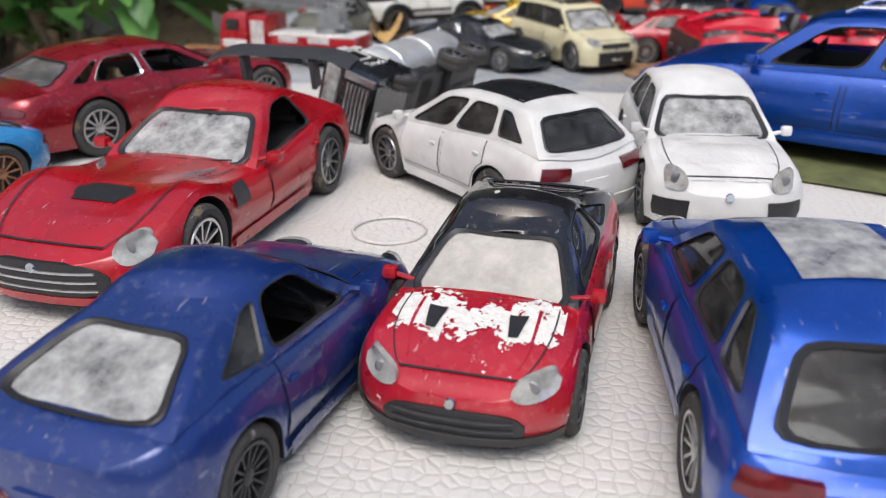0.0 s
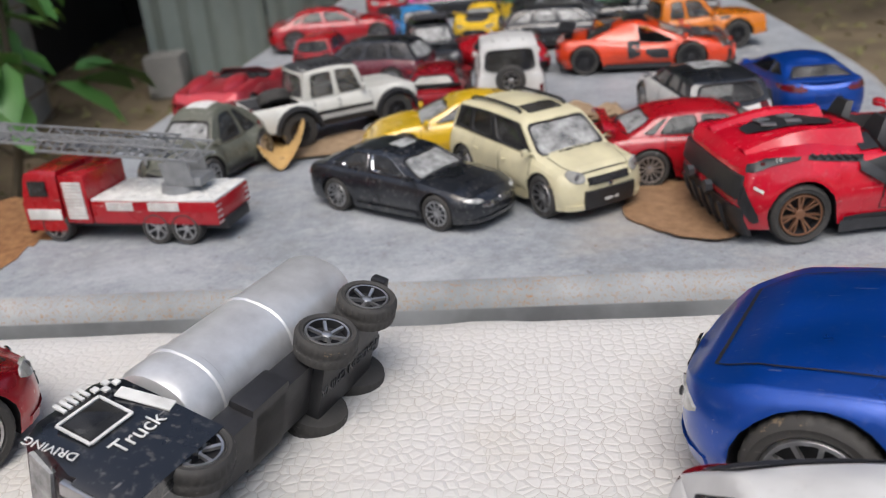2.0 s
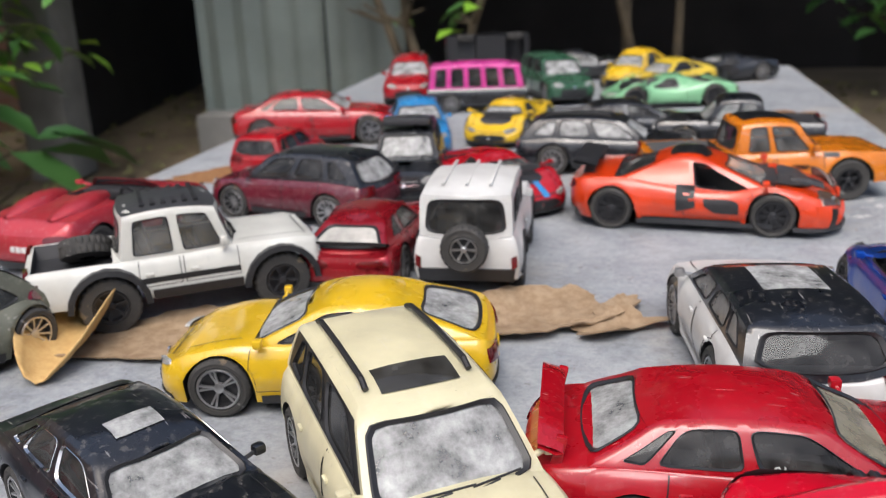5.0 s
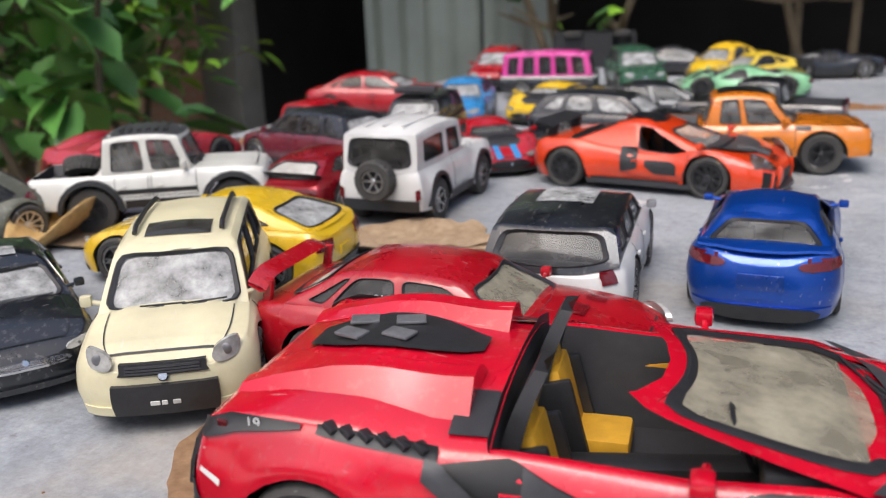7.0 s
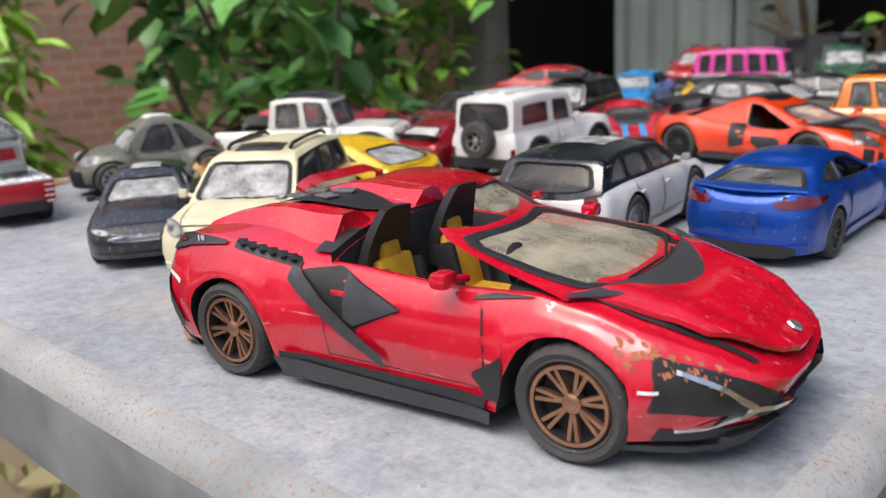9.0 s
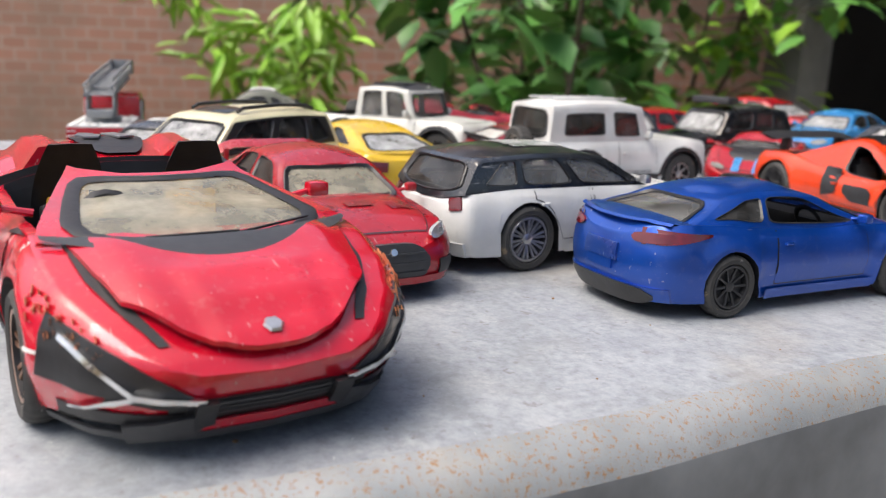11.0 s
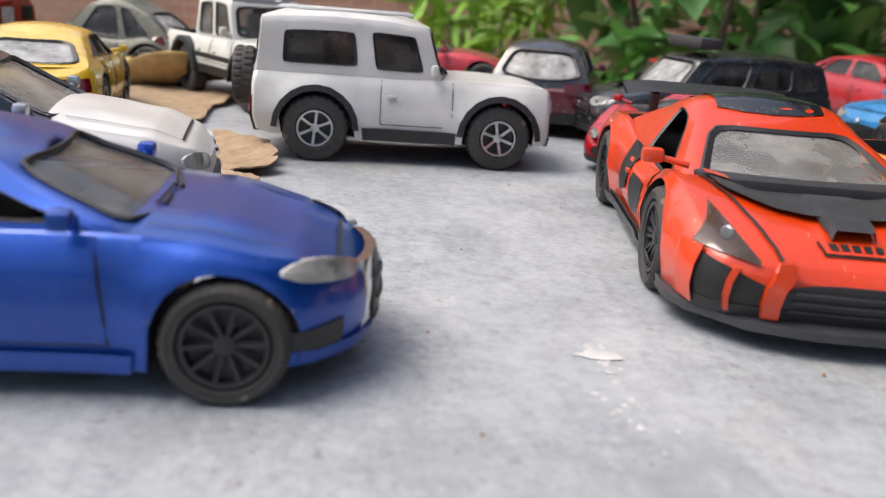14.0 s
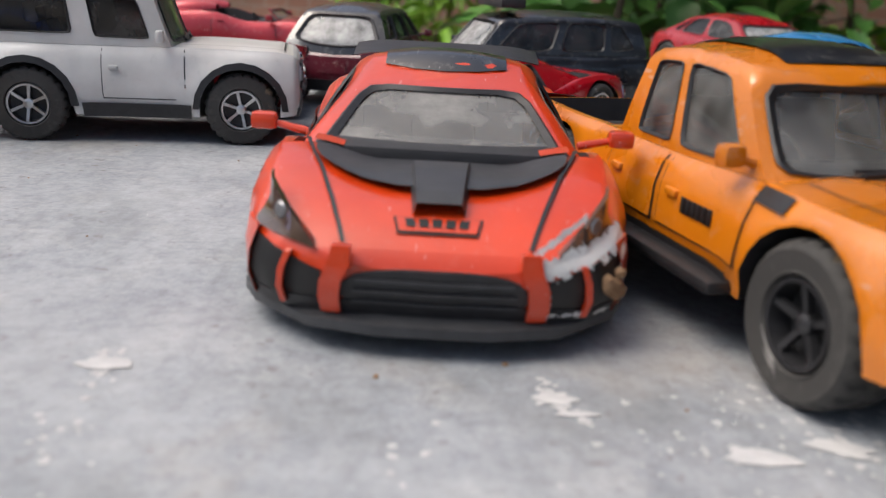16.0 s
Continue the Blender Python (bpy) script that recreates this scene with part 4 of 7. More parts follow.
def wing(thing, x, z, span, chord, legs, material, post=.012, name="rear_wing", droop=0.12):
    """A rear wing on two struts, its ends bent down."""
    b = bmesh.new()
    rows = []
    for i in range(13):
        u = -1 + i / 6
        zz = z - droop * span * max(0, abs(u) - .6) ** 2 * 3
        rows.append([(x + chord / 2, u * span / 2, zz), (x + chord * .2, u * span / 2, zz + .0012), (x - chord / 2, u * span / 2, zz + .0026), (x - chord / 2, u * span / 2, zz + .0014), (x + chord * .2, u * span / 2, zz - .0006)])
    grid(b, [list(r) for r in rows], True)
    w = part(name, b, material, thing)
    for s in (-1, 1):
        b = bmesh.new()
        box(b, (x + .002, s * legs, z - post / 2), (chord * .45, .0022, post), .0006, Matrix.Rotation(radians(12), 4, "Y"))
        part("strut", b, material, w)
    return w

# ---- setting: yard, table, foam ----
GROUND = -0.34
TURN = -6.0
TC = Vector((0.310, 1.226, 0.0))
T_W, T_L = 0.594, 1.235
b = bmesh.new()
rows = []
for i in range(61):
    rows.append([(-30 + 60 * (j / 60), -25 + 55 * (i / 60), GROUND + 0.010 * noise.noise(Vector((j * .7, i * .7, 0)))) for j in range(61)])
grid(b, rows)
tagged(part("ground", b, SOIL), "trodden brown soil of a yard with dry grass", "ground", kind="structure")


def table():
    """A sheet-steel table with rolled, rusty edges on four legs."""
    t = new("table")
    tagged(t, "grey painted sheet steel table with rust-speckled rolled edges", "table")
    t.matrix_world = Matrix.Translation(TC) @ pose(0, 0, 0, 0, 0, TURN)
    w, l, rad, drop = T_W / 2, T_L / 2, 0.012, 0.038
    b = bmesh.new()
    nx, ny = 16, 30
    grid(b, [[((-w + rad) + (2 * w - 2 * rad) * j / nx, (-l + rad) + (2 * l - 2 * rad) * i / ny, 0) for j in range(nx + 1)] for i in range(ny + 1)])
    part("table_top", b, STEEL, t)
    b = bmesh.new()
    prof = [(0, 0)] + [(rad * math.sin(a), -rad * (1 - math.cos(a))) for a in [math.pi / 2 * k / 6 for k in range(1, 7)]] + [(rad, -drop), (rad - .006, -drop - .002), (rad - .006, -drop + .004)]
    ring = []
    for o, z in prof:
        pts = []
        for cx, cy, a0 in ((1, 1, 0), (-1, 1, 90), (-1, -1, 180), (1, -1, 270)):
            for k in range(5):
                a = radians(a0 + 90 * k / 4)
                pts.append((cx * (w - rad) + o * math.cos(a), cy * (l - rad) + o * math.sin(a), z))
            if (cx, cy) == (1, -1):
                pts += [(w - rad + o, -(l - rad) + 2 * (l - rad) * k / ny, z) for k in range(1, ny)]
        ring.append(pts)
    grid(b, ring[:6], True)
    part("rolled_edge", b, STEEL_EDGE, t)
    b = bmesh.new()
    grid(b, ring[5:], True)
    part("apron", b, APRON, t)
    # the long edge is knocked in near the front
    for o in t.children:
        for v in o.data.vertices:
            k = min(1, max(0, (v.co.x - .05) / (w - .06)))
            v.co.x -= k * k * (3 - 2 * k) * .0145 * math.exp(-((v.co.y + .345) / .085) ** 2)
    for sx in (-1, 1):
        for sy in (-1, 1):
            b = bmesh.new()
            tube(b, (sx * (w - .05), sy * (l - .06), -.004), (sx * (w - .03), sy * (l - .03), GROUND), .014, .014, 12)
            part("leg", b, STEEL_EDGE, t)
    return t


table()
FZ = 0.016


def foam_box():
    t = new("polystyrene_box")
    tagged(t, "upturned white polystyrene box with dirty bead joints", "foam box")
    t.matrix_world = Matrix.Translation((0.196, 0.279, FZ)) @ pose(0, 0, 0, 0, 0, TURN)
    b = bmesh.new()
    nx, ny = 60, 60
    w, l = 0.34, 0.285
    rows = []
    for i in range(ny + 1):
        y = -l - .0 + 2 * l * i / ny
        row = []
        for j in range(nx + 1):
            x = -w + 2 * w * j / nx
            edge = .004 * noise.noise(Vector((x * 30, 0, i * 0))) if i == ny else 0
            lip = -.005 if i in (0, ny) or j in (0, nx) else 0
            row.append((x, y + edge, lip + .0006 * noise.noise(Vector((x * 18, y * 18, 3)))))
        rows.append(row)
    grid(b, rows)
    edge = [rows[0][j] for j in range(nx + 1)] + [rows[i][nx] for i in range(1, ny + 1)] + [rows[ny][j] for j in range(nx - 1, -1, -1)] + [rows[i][0] for i in range(ny - 1, 0, -1)]
    grid(b, [edge, [(x, y, -.09) for x, y, z in edge], [(x * .96, y * .96, -.20) for x, y, z in edge]], True)
    part("foam_shell", b, FOAM, t)
    # round ejector mark pressed into the top
    b = bmesh.new()
    rows = []
    for r_, z_ in ((.0126, .0004), (.0130, .0012), (.0134, .0012), (.0138, .0004)):
        rows.append([(r_ * math.cos(a), r_ * math.sin(a), z_) for a in [2 * math.pi * k / 40 for k in range(40)]])
    grid(b, rows, True)
    mark = part("moulded_ring", b, FOAM, t)
    mark.matrix_local = t.matrix_world.inverted() @ Matrix.Translation((0.1747, 0.3113, FZ))
    return t


foam_box()


def trestle():
    t = new("wooden_bench")
    tagged(t, "plain grey wooden bench under the polystyrene box", "bench")
    t.matrix_world = Matrix.Translation((0.196, 0.279, 0)) @ pose(0, 0, 0, 0, 0, TURN)
    b = bmesh.new()
    box(b, (0, 0, -.232), (.62, .52, .03), .004)
    part("bench_top", b, BARK, t)
    for sx in (-1, 1):
        for sy in (-1, 1):
            b = bmesh.new()
            box(b, (sx * .26, sy * .21, (GROUND - .247) / 2), (.05, .05, -.247 - GROUND), .004)
            part("leg", b, BARK, t)


trestle()


def pillar(x, y, w, h, label, material=CONCRETE, foot=0.0):
    b = bmesh.new()
    box(b, (0, 0, h / 2), (w, w, h), .015)
    if foot:
        box(b, (0, 0, foot / 2), (w * 1.5, w * 1.5, foot), .03)
    p = part("pillar", b, material)
    p.location = (x, y, GROUND)
    tagged(p, label, "pillar", kind="structure")


def sheet_panel(x0, y0, x1, y1, h, name="wall_sheet_metal"):
    """Corrugated sheets standing side by side."""
    a, c = Vector((x0, y0, 0)), Vector((x1, y1, 0))
    d = c - a
    nrm = Vector((-d.y, d.x, 0)).normalized()
    n = max(8, int(d.length / .02))
    b = bmesh.new()
    pts = []
    for i in range(n + 1):
        p = a + d * (i / n)
        pts.append(p + nrm * .012 * math.sin(i * 1.6))
    front = [[(p.x, p.y, GROUND + .02 + h * k) for p in pts] for k in (0, .5, 1)]
    grid(b, front)
    grid(b, [[(p.x + nrm.x * .004, p.y + nrm.y * .004, GROUND + .02 + h * k) for p in pts] for k in (0, .5, 1)])
    tagged(part(name, b, SHEET, angle=60), "grey-green corrugated sheet metal wall of a shed", "wall", kind="structure")


def slab(name, c, s, material, label, cat="wall", rot=0.0):
    b = bmesh.new()
    box(b, (0, 0, 0), s, .01)
    o = part(name, b, material)
    o.matrix_world = pose(*c, 0, 0, rot)
    tagged(o, label, cat, kind="structure")


# shed behind the table: near-black walls stand in for its inside shade, sheet metal and pillars in front
sheet_panel(-.61, 2.87, -.25, 2.84, 1.9)
sheet_panel(-.245, 2.84, -.03, 2.80, 1.9, "wall_sheet_metal_2")
pillar(-.555, 2.83, .110, .125, "stout concrete foot under the sheet metal wall")
pillar(-.90, 2.60, .122, 1.9, "weathered grey concrete pillar of the shed")
pillar(-1.9, 2.9, .14, 1.9, "weathered grey concrete pillar of the shed")
slab("wall_shed_back", (-.6, 4.6, GROUND + .95), (5.6, .12, 2.1), SHED_SHADE, "near-black wall standing in for the shade at the back of the shed")
slab("wall_shed_side", (-3.0, 3.7, GROUND + .95), (.12, 1.9, 2.1), SHED_SHADE, "near-black wall standing in for the shade at the side of the shed")
slab("wall_shed_right", (2.9, 4.3, GROUND + .95), (2.6, .12, 2.1), SHED_SHADE, "near-black wall standing in for the shade beside the shed", rot=-14)
# roof added out of view above the near-black walls
slab("shed_roof", (-.2, 3.55, GROUND + 1.95), (6.0, 2.9, .08), SHED_SHADE, "unseen near-black roof added over the shed", "roof")
slab("wall_shed_end", (-1.20, 3.80, GROUND + .95), (.08, 1.9, 2.0), SHED_SHADE, "near-black partition standing in for the shade inside the shed", rot=6)
# brick wall to the left of the yard
slab("wall_brick", (-2.35, 1.1, GROUND + .8), (5.4, .2, 1.6), BRICK, "old red brick wall with dark stains", rot=70)


def leafy(name, at, h, spread, n, size, materials, label, seed, trunk=True, base=0.35, droop=0.4, cat="bush", aspect=2.0):
    """A bush or tree: tapered stems with limbs and a crown of many folded leaves."""
    rnd = random.Random(seed)
    t = new(name)
    tagged(t, label, cat)
    t.location = (at[0], at[1], GROUND)
    b = bmesh.new()
    tips = []
    stems = 3 if trunk else 6
    for k in range(stems):
        a = 2 * math.pi * k / stems + rnd.uniform(-.4, .4)
        p = Vector((0, 0, 0))
        d = Vector((math.cos(a) * .25, math.sin(a) * .25, 1)).normalized()
        r = .03 * h / 2
        for seg in range(6):
            q = p + d * h / 6 + Vector((rnd.uniform(-.04, .04), rnd.uniform(-.04, .04), 0)) * h
            tube(b, p, q, r, r * .8, 7)
            if seg >= 1:
                for _ in range(3):
                    aa = rnd.uniform(0, 6.28)
                    e = q + Vector((math.cos(aa), math.sin(aa), rnd.uniform(.0, .7))) * spread * rnd.uniform(.35, 1.0)
                    tube(b, q, e, r * .45, r * .15, 5)
                    tips += [q.lerp(e, u) for u in (.4, .6, .8, 1.0)]
            p, r = q, r * .8
        tips.append(p)
    part("trunk", b, BARK, t)
    per = n // len(materials)
    for mi, m in enumerate(materials):
        verts, faces = [], []
        for _ in range(per):
            c = rnd.choice(tips) + Vector((rnd.gauss(0, .10), rnd.gauss(0, .10), rnd.gauss(0, .08))) * spread
            if c.z < base * h * .6:
                continue
            s = size * rnd.uniform(.6, 1.25)
            yaw, tilt, rl = rnd.uniform(0, 6.28), rnd.uniform(-.2, 1.0) * droop * 2, rnd.uniform(-.5, .5)
            mm = Matrix.Translation(c) @ Matrix.Rotation(yaw, 4, "Z") @ Matrix.Rotation(tilt, 4, "Y") @ Matrix.Rotation(rl, 4, "X")
            w = s / aspect
            pts = [(0, 0, 0), (.3 * s, w * .42, .06 * s), (.3 * s, 0, -.02 * s), (.3 * s, -w * .42, .06 * s), (.68 * s, w * .40, .03 * s), (.68 * s, 0, -.05 * s), (.68 * s, -w * .40, .03 * s), (s, 0, -.14 * s)]
            k = len(verts)
            verts += [tuple(mm @ Vector(p)) for p in pts]
            faces += [(k, k + 2, k + 1), (k, k + 3, k + 2), (k + 1, k + 2, k + 5, k + 4), (k + 2, k + 3, k + 6, k + 5), (k + 4, k + 5, k + 7), (k + 5, k + 6, k + 7)]
        me = bpy.data.meshes.new("crown")
        me.from_pydata(verts, [], faces)
        me.materials.append(m)
        o = new("crown", me)
        o.parent = t
        finish(o, 180)
    return t


leafy("bush", (-.40, 1.42), .66, .20, 320, .090, [LEAF, LEAF_DARK], "broad-leaved green bush beside the table", 3, aspect=1.7, droop=.5, base=.75)
leafy("bush", (-.80, 1.62), .75, .30, 420, .085, [LEAF_DARK, LEAF], "dense dark green bush before the brick wall", 5, aspect=1.8)
leafy("bush", (-1.15, 2.05), .85, .34, 460, .085, [LEAF_DARK, LEAF], "dense dark green bush before the brick wall", 8, aspect=1.8)
leafy("bush", (-1.50, 1.42), .50, .17, 420, .11, [LEAF_LIME], "light green feathery bush before the brick wall", 11, aspect=5.0, droop=.5)
leafy("bush", (-1.05, 2.30), .80, .34, 640, .08, [LEAF_LIME, LEAF], "bright green bush behind the dark ones", 17, aspect=2.2)
leafy("tree", (.06, 2.65), 1.1, .14, 70, .08, [LEAF_LIME, LEAF_DARK], "slender young tree with sparse lime green leaves", 21, base=.45, cat="tree")
leafy("tree", (.62, 3.1), 1.2, .20, 50, .08, [LEAF, LEAF_DARK], "slender young tree with sparse leaves", 23, base=.6, cat="tree")
leafy("bush", (1.5, 3.6), .7, .32, 260, .08, [LEAF, LEAF_DARK], "green bush at the edge of the yard", 29)


def litter():
    """Dry grass and fallen leaves on the soil."""
    rnd = random.Random(4)
    verts, faces = [], []
    for _ in range(5200):
        x, y = rnd.uniform(-2.0, 3.0), rnd.uniform(-.4, 4.0)
        s, a = rnd.uniform(.012, .05), rnd.uniform(0, 6.28)
        k = len(verts)
        c, d = math.cos(a), math.sin(a)
        z = GROUND + .012
        w = s * rnd.uniform(.1, .4)
        verts += [(x, y, z), (x + c * s * .5 - d * w, y + d * s * .5 + c * w, z + rnd.uniform(0, .02)), (x + c * s, y + d * s, z + rnd.uniform(0, .012)), (x + c * s * .5 + d * w, y + d * s * .5 - c * w, z + .005)]
        faces.append((k, k + 1, k + 2, k + 3))
    me = bpy.data.meshes.new("leaf_litter")
    me.from_pydata(verts, [], faces)
    me.materials.append(GRASS)
    tagged(new("leaf_litter", me), "dry grass and fallen leaves scattered on the soil", "leaf litter", kind="stuff")


litter()

# ---- toy cars on the polystyrene ----
G_FOAM = "toy cars on the foam"
V = Vector

aston, S = car("toy_coupe", "red toy coupe with flaking white paint over bonnet and roof", (.2130, .228), -104, .120, .050, .0395, .068, .021, .0098, RED_WORN, "coupe", FZ,
               roof=paint("black_roof_with_flakes", (.012, .012, .014), chips=.5), ws=G_CRUST, rear=G_DARK, rim=DARK_RIM, grille=(.62, .15, .36), lamps=(.56, .93, .40, .58), mirror=RED, group=G_FOAM, over=dict(cab=(.05, .37, .50, .735), farc=.5, arc=.75, roofw=.56))


def peeling(thing, S, label, t0, t1, cw, shape, seed, name="flaking_paint", mi=CRUST, nt=70, nc=130):
    """A thin film of white paint on the bonnet, its outline torn into ragged islands."""
    b = bmesh.new()
    ts, cs = [t0 + (t1 - t0) * i / nt for i in range(nt + 1)], [-cw + 2 * cw * j / nc for j in range(nc + 1)]
    bump_ = lambda i, j: .00022 + .00018 * noise.noise(Vector((i * .35, j * .35, seed)))
    rows = [[Vector((S.x(t, S.belt(t)), c * S.W / 2 * S.g(t) * S.wv(t, S.belt(t)), hood_z(S, t, c) + bump_(i, j))) for j, c in enumerate(cs)] for i, t in enumerate(ts)]

    def keep(i, j):
        u, c = i / nt, cs[j]
        n1, n2, n3 = (noise.noise(Vector((i * f, j * f, seed + f))) for f in (.06, .17, .5))
        return shape(u, c) + .55 * n1 + .40 * n2 + .25 * n3 > 0

    grid(b, rows, keep=keep)
    return part(name, b, mi, thing, label, angle=60)


peeling(aston, S, "torn film of flaking white paint", .725, .93, .88, lambda u, c: .42 - 2.2 * abs(u - .36 - .10 * (1 - abs(c))) - .9 * max(0, abs(c) - .62) + .25 * (abs(c) > .3) , 2)
for s in (-1, 1):
    b = bmesh.new()
    hood_patch(b, S, .80, .865, s * .42 - .10, s * .42 + .10, .0006, 6, 4, .5)
    part("bonnet_vent", b, TRIM, aston)
for s in (-1, 1):
    b = bmesh.new()
    hood_patch(b, S, .77, .93, s * .62 - .02, s * .62 + .02, .0003, 8, 2, .3)
    part("bonnet_crease", b, RED_WORN, aston)

van, S = car("toy_coupe", "navy blue toy coupe with an open side window", (.1505, .1965), 71, .118, .050, .0425, .070, .022, .0105, NAVY, "coupe", FZ, spokes=14, rim=DARK_RIM, side=(None, G_DARK), rear=G_MILKY, ws=G_DARK, group=G_FOAM, tails=(.3, .9, .34, .40), over=dict(farc=.5, arc=.75, roofw=.57), skirt=NAVY)
p, y = hubs((.142, .355), (.1185, .2625), 1, .0275)
sls, S = car("toy_sports_car", "red toy sports car with gullwing doors and a black rear wing", p, y, .166, .067, .0465, .0955, .035, .0135, RED, "coupe", FZ, ws=G_MILKY, side=None, grille=(.66, .20, .42), trimline=SILVER, group=G_FOAM,
             over=dict(sh=[(0, .58), (.06, .66), (.22, .66), (.45, .57), (.60, .54), (.75, .53), (.88, .49), (.96, .44), (1, .40)], cab=(.06, .25, .38, .555), doors=[(.26, .52)], wins=[(.06, .62)]), lamps=(.74, .95, .38, .60), skirt=RED)
wing(sls, S.x0 + .006, .0490, .066, .014, .016, CARBON, .013)
b = bmesh.new()
hood_patch(b, S, .775, .84, -.26, .26)
part("bonnet_vent", b, TRIM, sls)
for s in (-1, 1):
    b = bmesh.new()
    for k in range(3):
        box(b, (S.x0 + .66 * S.L - k * .002, s * (.0165 + k * .0018), hood_z(S, .66, .55) + .0002), (.0075, .0009, .0010), .0003, Matrix.Rotation(radians(s * -20), 4, "Z"))
    part("bonnet_louvre", b, SILVER, sls)
    b = bmesh.new()
    side_patch(b, S, .615, .675, .42 * S.H, .56 * S.H, s, .0005, 4, 3)
    part("side_vent", b, CARBON, sls)
p, y = hubs((.0306, .4023), (.0909, .486), -1, .026)
bent, S = car("toy_sedan", "deep red toy saloon with beige seats and open windows", p, y, .170, .062, .047, .099, .030, .0130, RED_DEEP, "sedan", FZ, side=None, seats=BEIGE, ws=G_CLEAR, rear=G_CLEAR, group=G_FOAM, spokes=12, trimline=CHROME, skirt=RED_DEEP, window_trim=CHROME)
car("toy_coupe", "light blue toy coupe with bronze wheels", (-.018, .318), 240, .125, .052, .036, .074, .023, .0112, SKY, "coupe", FZ, rim=COPPER, group=G_FOAM)
p, y = hubs((.2142, .3204), (.171, .377), 1, .0225)
hy, S = car("toy_suv", "chalky white toy crossover with a black panorama roof", p, y, .121, .053, .046, .071, .024, .0108, WHITE, "suv", FZ, roof=None, sunroof=(.0, .86, .86, BLACK), rear=G_DARK, group=G_FOAM, tails=(.52, .92, .47, .56), over=dict(sh=[(0, .52), (.03, .64), (.20, .68), (.50, .62), (.73, .57), (.90, .50), (.97, .44), (1, .36)], cab=(.03, .16, .52, .76)), skirt=WHITE)
cay, S = car("toy_suv", "white toy crossover caked in peeling house paint", (.295, .362), -94, .128, .054, .046, .078, .024, .0112, WHITE_CRUST, "suv", FZ, side=G_CLEAR, group=G_FOAM, grille=(.5, .16, .22), over=dict(cab=(.03, .2, .50, .70)), lamps=(.58, .90, .42, .62), skirt=WHITE_CRUST)
peeling(cay, S, "peeling white house paint", .72, .97, .9, lambda u, c: .1, 5, "peeling_paint", WHITE_CRUST)
for s in (-1, 1):
    b = bmesh.new()
    nose_patch(b, S, s * .50, s * .92, .20 * S.H, .36 * S.H, .0008, ny=6, nz=2)
    part("side_intake", b, TRIM, cay)
p, y = hubs((.2515, .1640), (.2560, .2455), 1, .0255)
mac, S = car("toy_suv", "bright blue toy crossover with a glass roof", p, y, .134, .060, .047, .080, .026, .0118, BLUE, "suv", FZ, sunroof=(.06, .78, .66, G_MILKY), rear=G_DARK, group=G_FOAM, spokes=12, tails=(.55, .96, .44, .54), over=dict(cab=(.03, .19, .56, .75), roofw=.62), skirt=BLUE)
bmw, S = car("toy_suv", "large royal blue toy off-road estate with open windows", (.376, .430), 147, .196, .078, .066, .116, .036, .0165, BLUE, "suv", FZ + .001, side=None, ws=G_MILKY, trimline=CHROME, rails=CHROME, group=G_FOAM, grille=(.30, .24, .37), lamps=(.44, .86, .32, .41), over=dict(sh=[(0, .54), (.03, .62), (.20, .62), (.50, .60), (.72, .58), (.90, .53), (.97, .46), (1, .38)], cab=(.03, .14, .56, .73)), skirt=BLUE)

b = bmesh.new()
rows = [[(x, y, .0005 + .0012 * abs(noise.noise(Vector((x * 90, y * 90, 0))))) for x in [-.07 + .14 * j / 20 for j in range(21)]] for y in [-.045 + .09 * i / 14 for i in range(15)]]
grid(b, rows)
mt = part("cloth_scrap", b, plain("camouflage_cloth", (.15, .17, .06), .9, 0, 60, .6, .4))
mt.matrix_world = pose(.385, .40, FZ + .0005, 0, 0, -30)
tagged(mt, "scrap of brown and green cloth under the large blue toy", "cloth")


def words(text, size, material, name, parent, m, depth=.0001):
    c = bpy.data.curves.new(name, "FONT")
    c.body, c.size, c.extrude, c.align_x, c.align_y = text, size, depth, "CENTER", "CENTER"
    tmp = bpy.data.objects.new(name, c)
    me = bpy.data.meshes.new_from_object(tmp)
    bpy.data.objects.remove(tmp), bpy.data.curves.remove(c)
    me.name = name
    me.materials.clear(), me.materials.append(material)
    o = new(name, me)
    o.parent = parent
    o.matrix_local = m
    return o


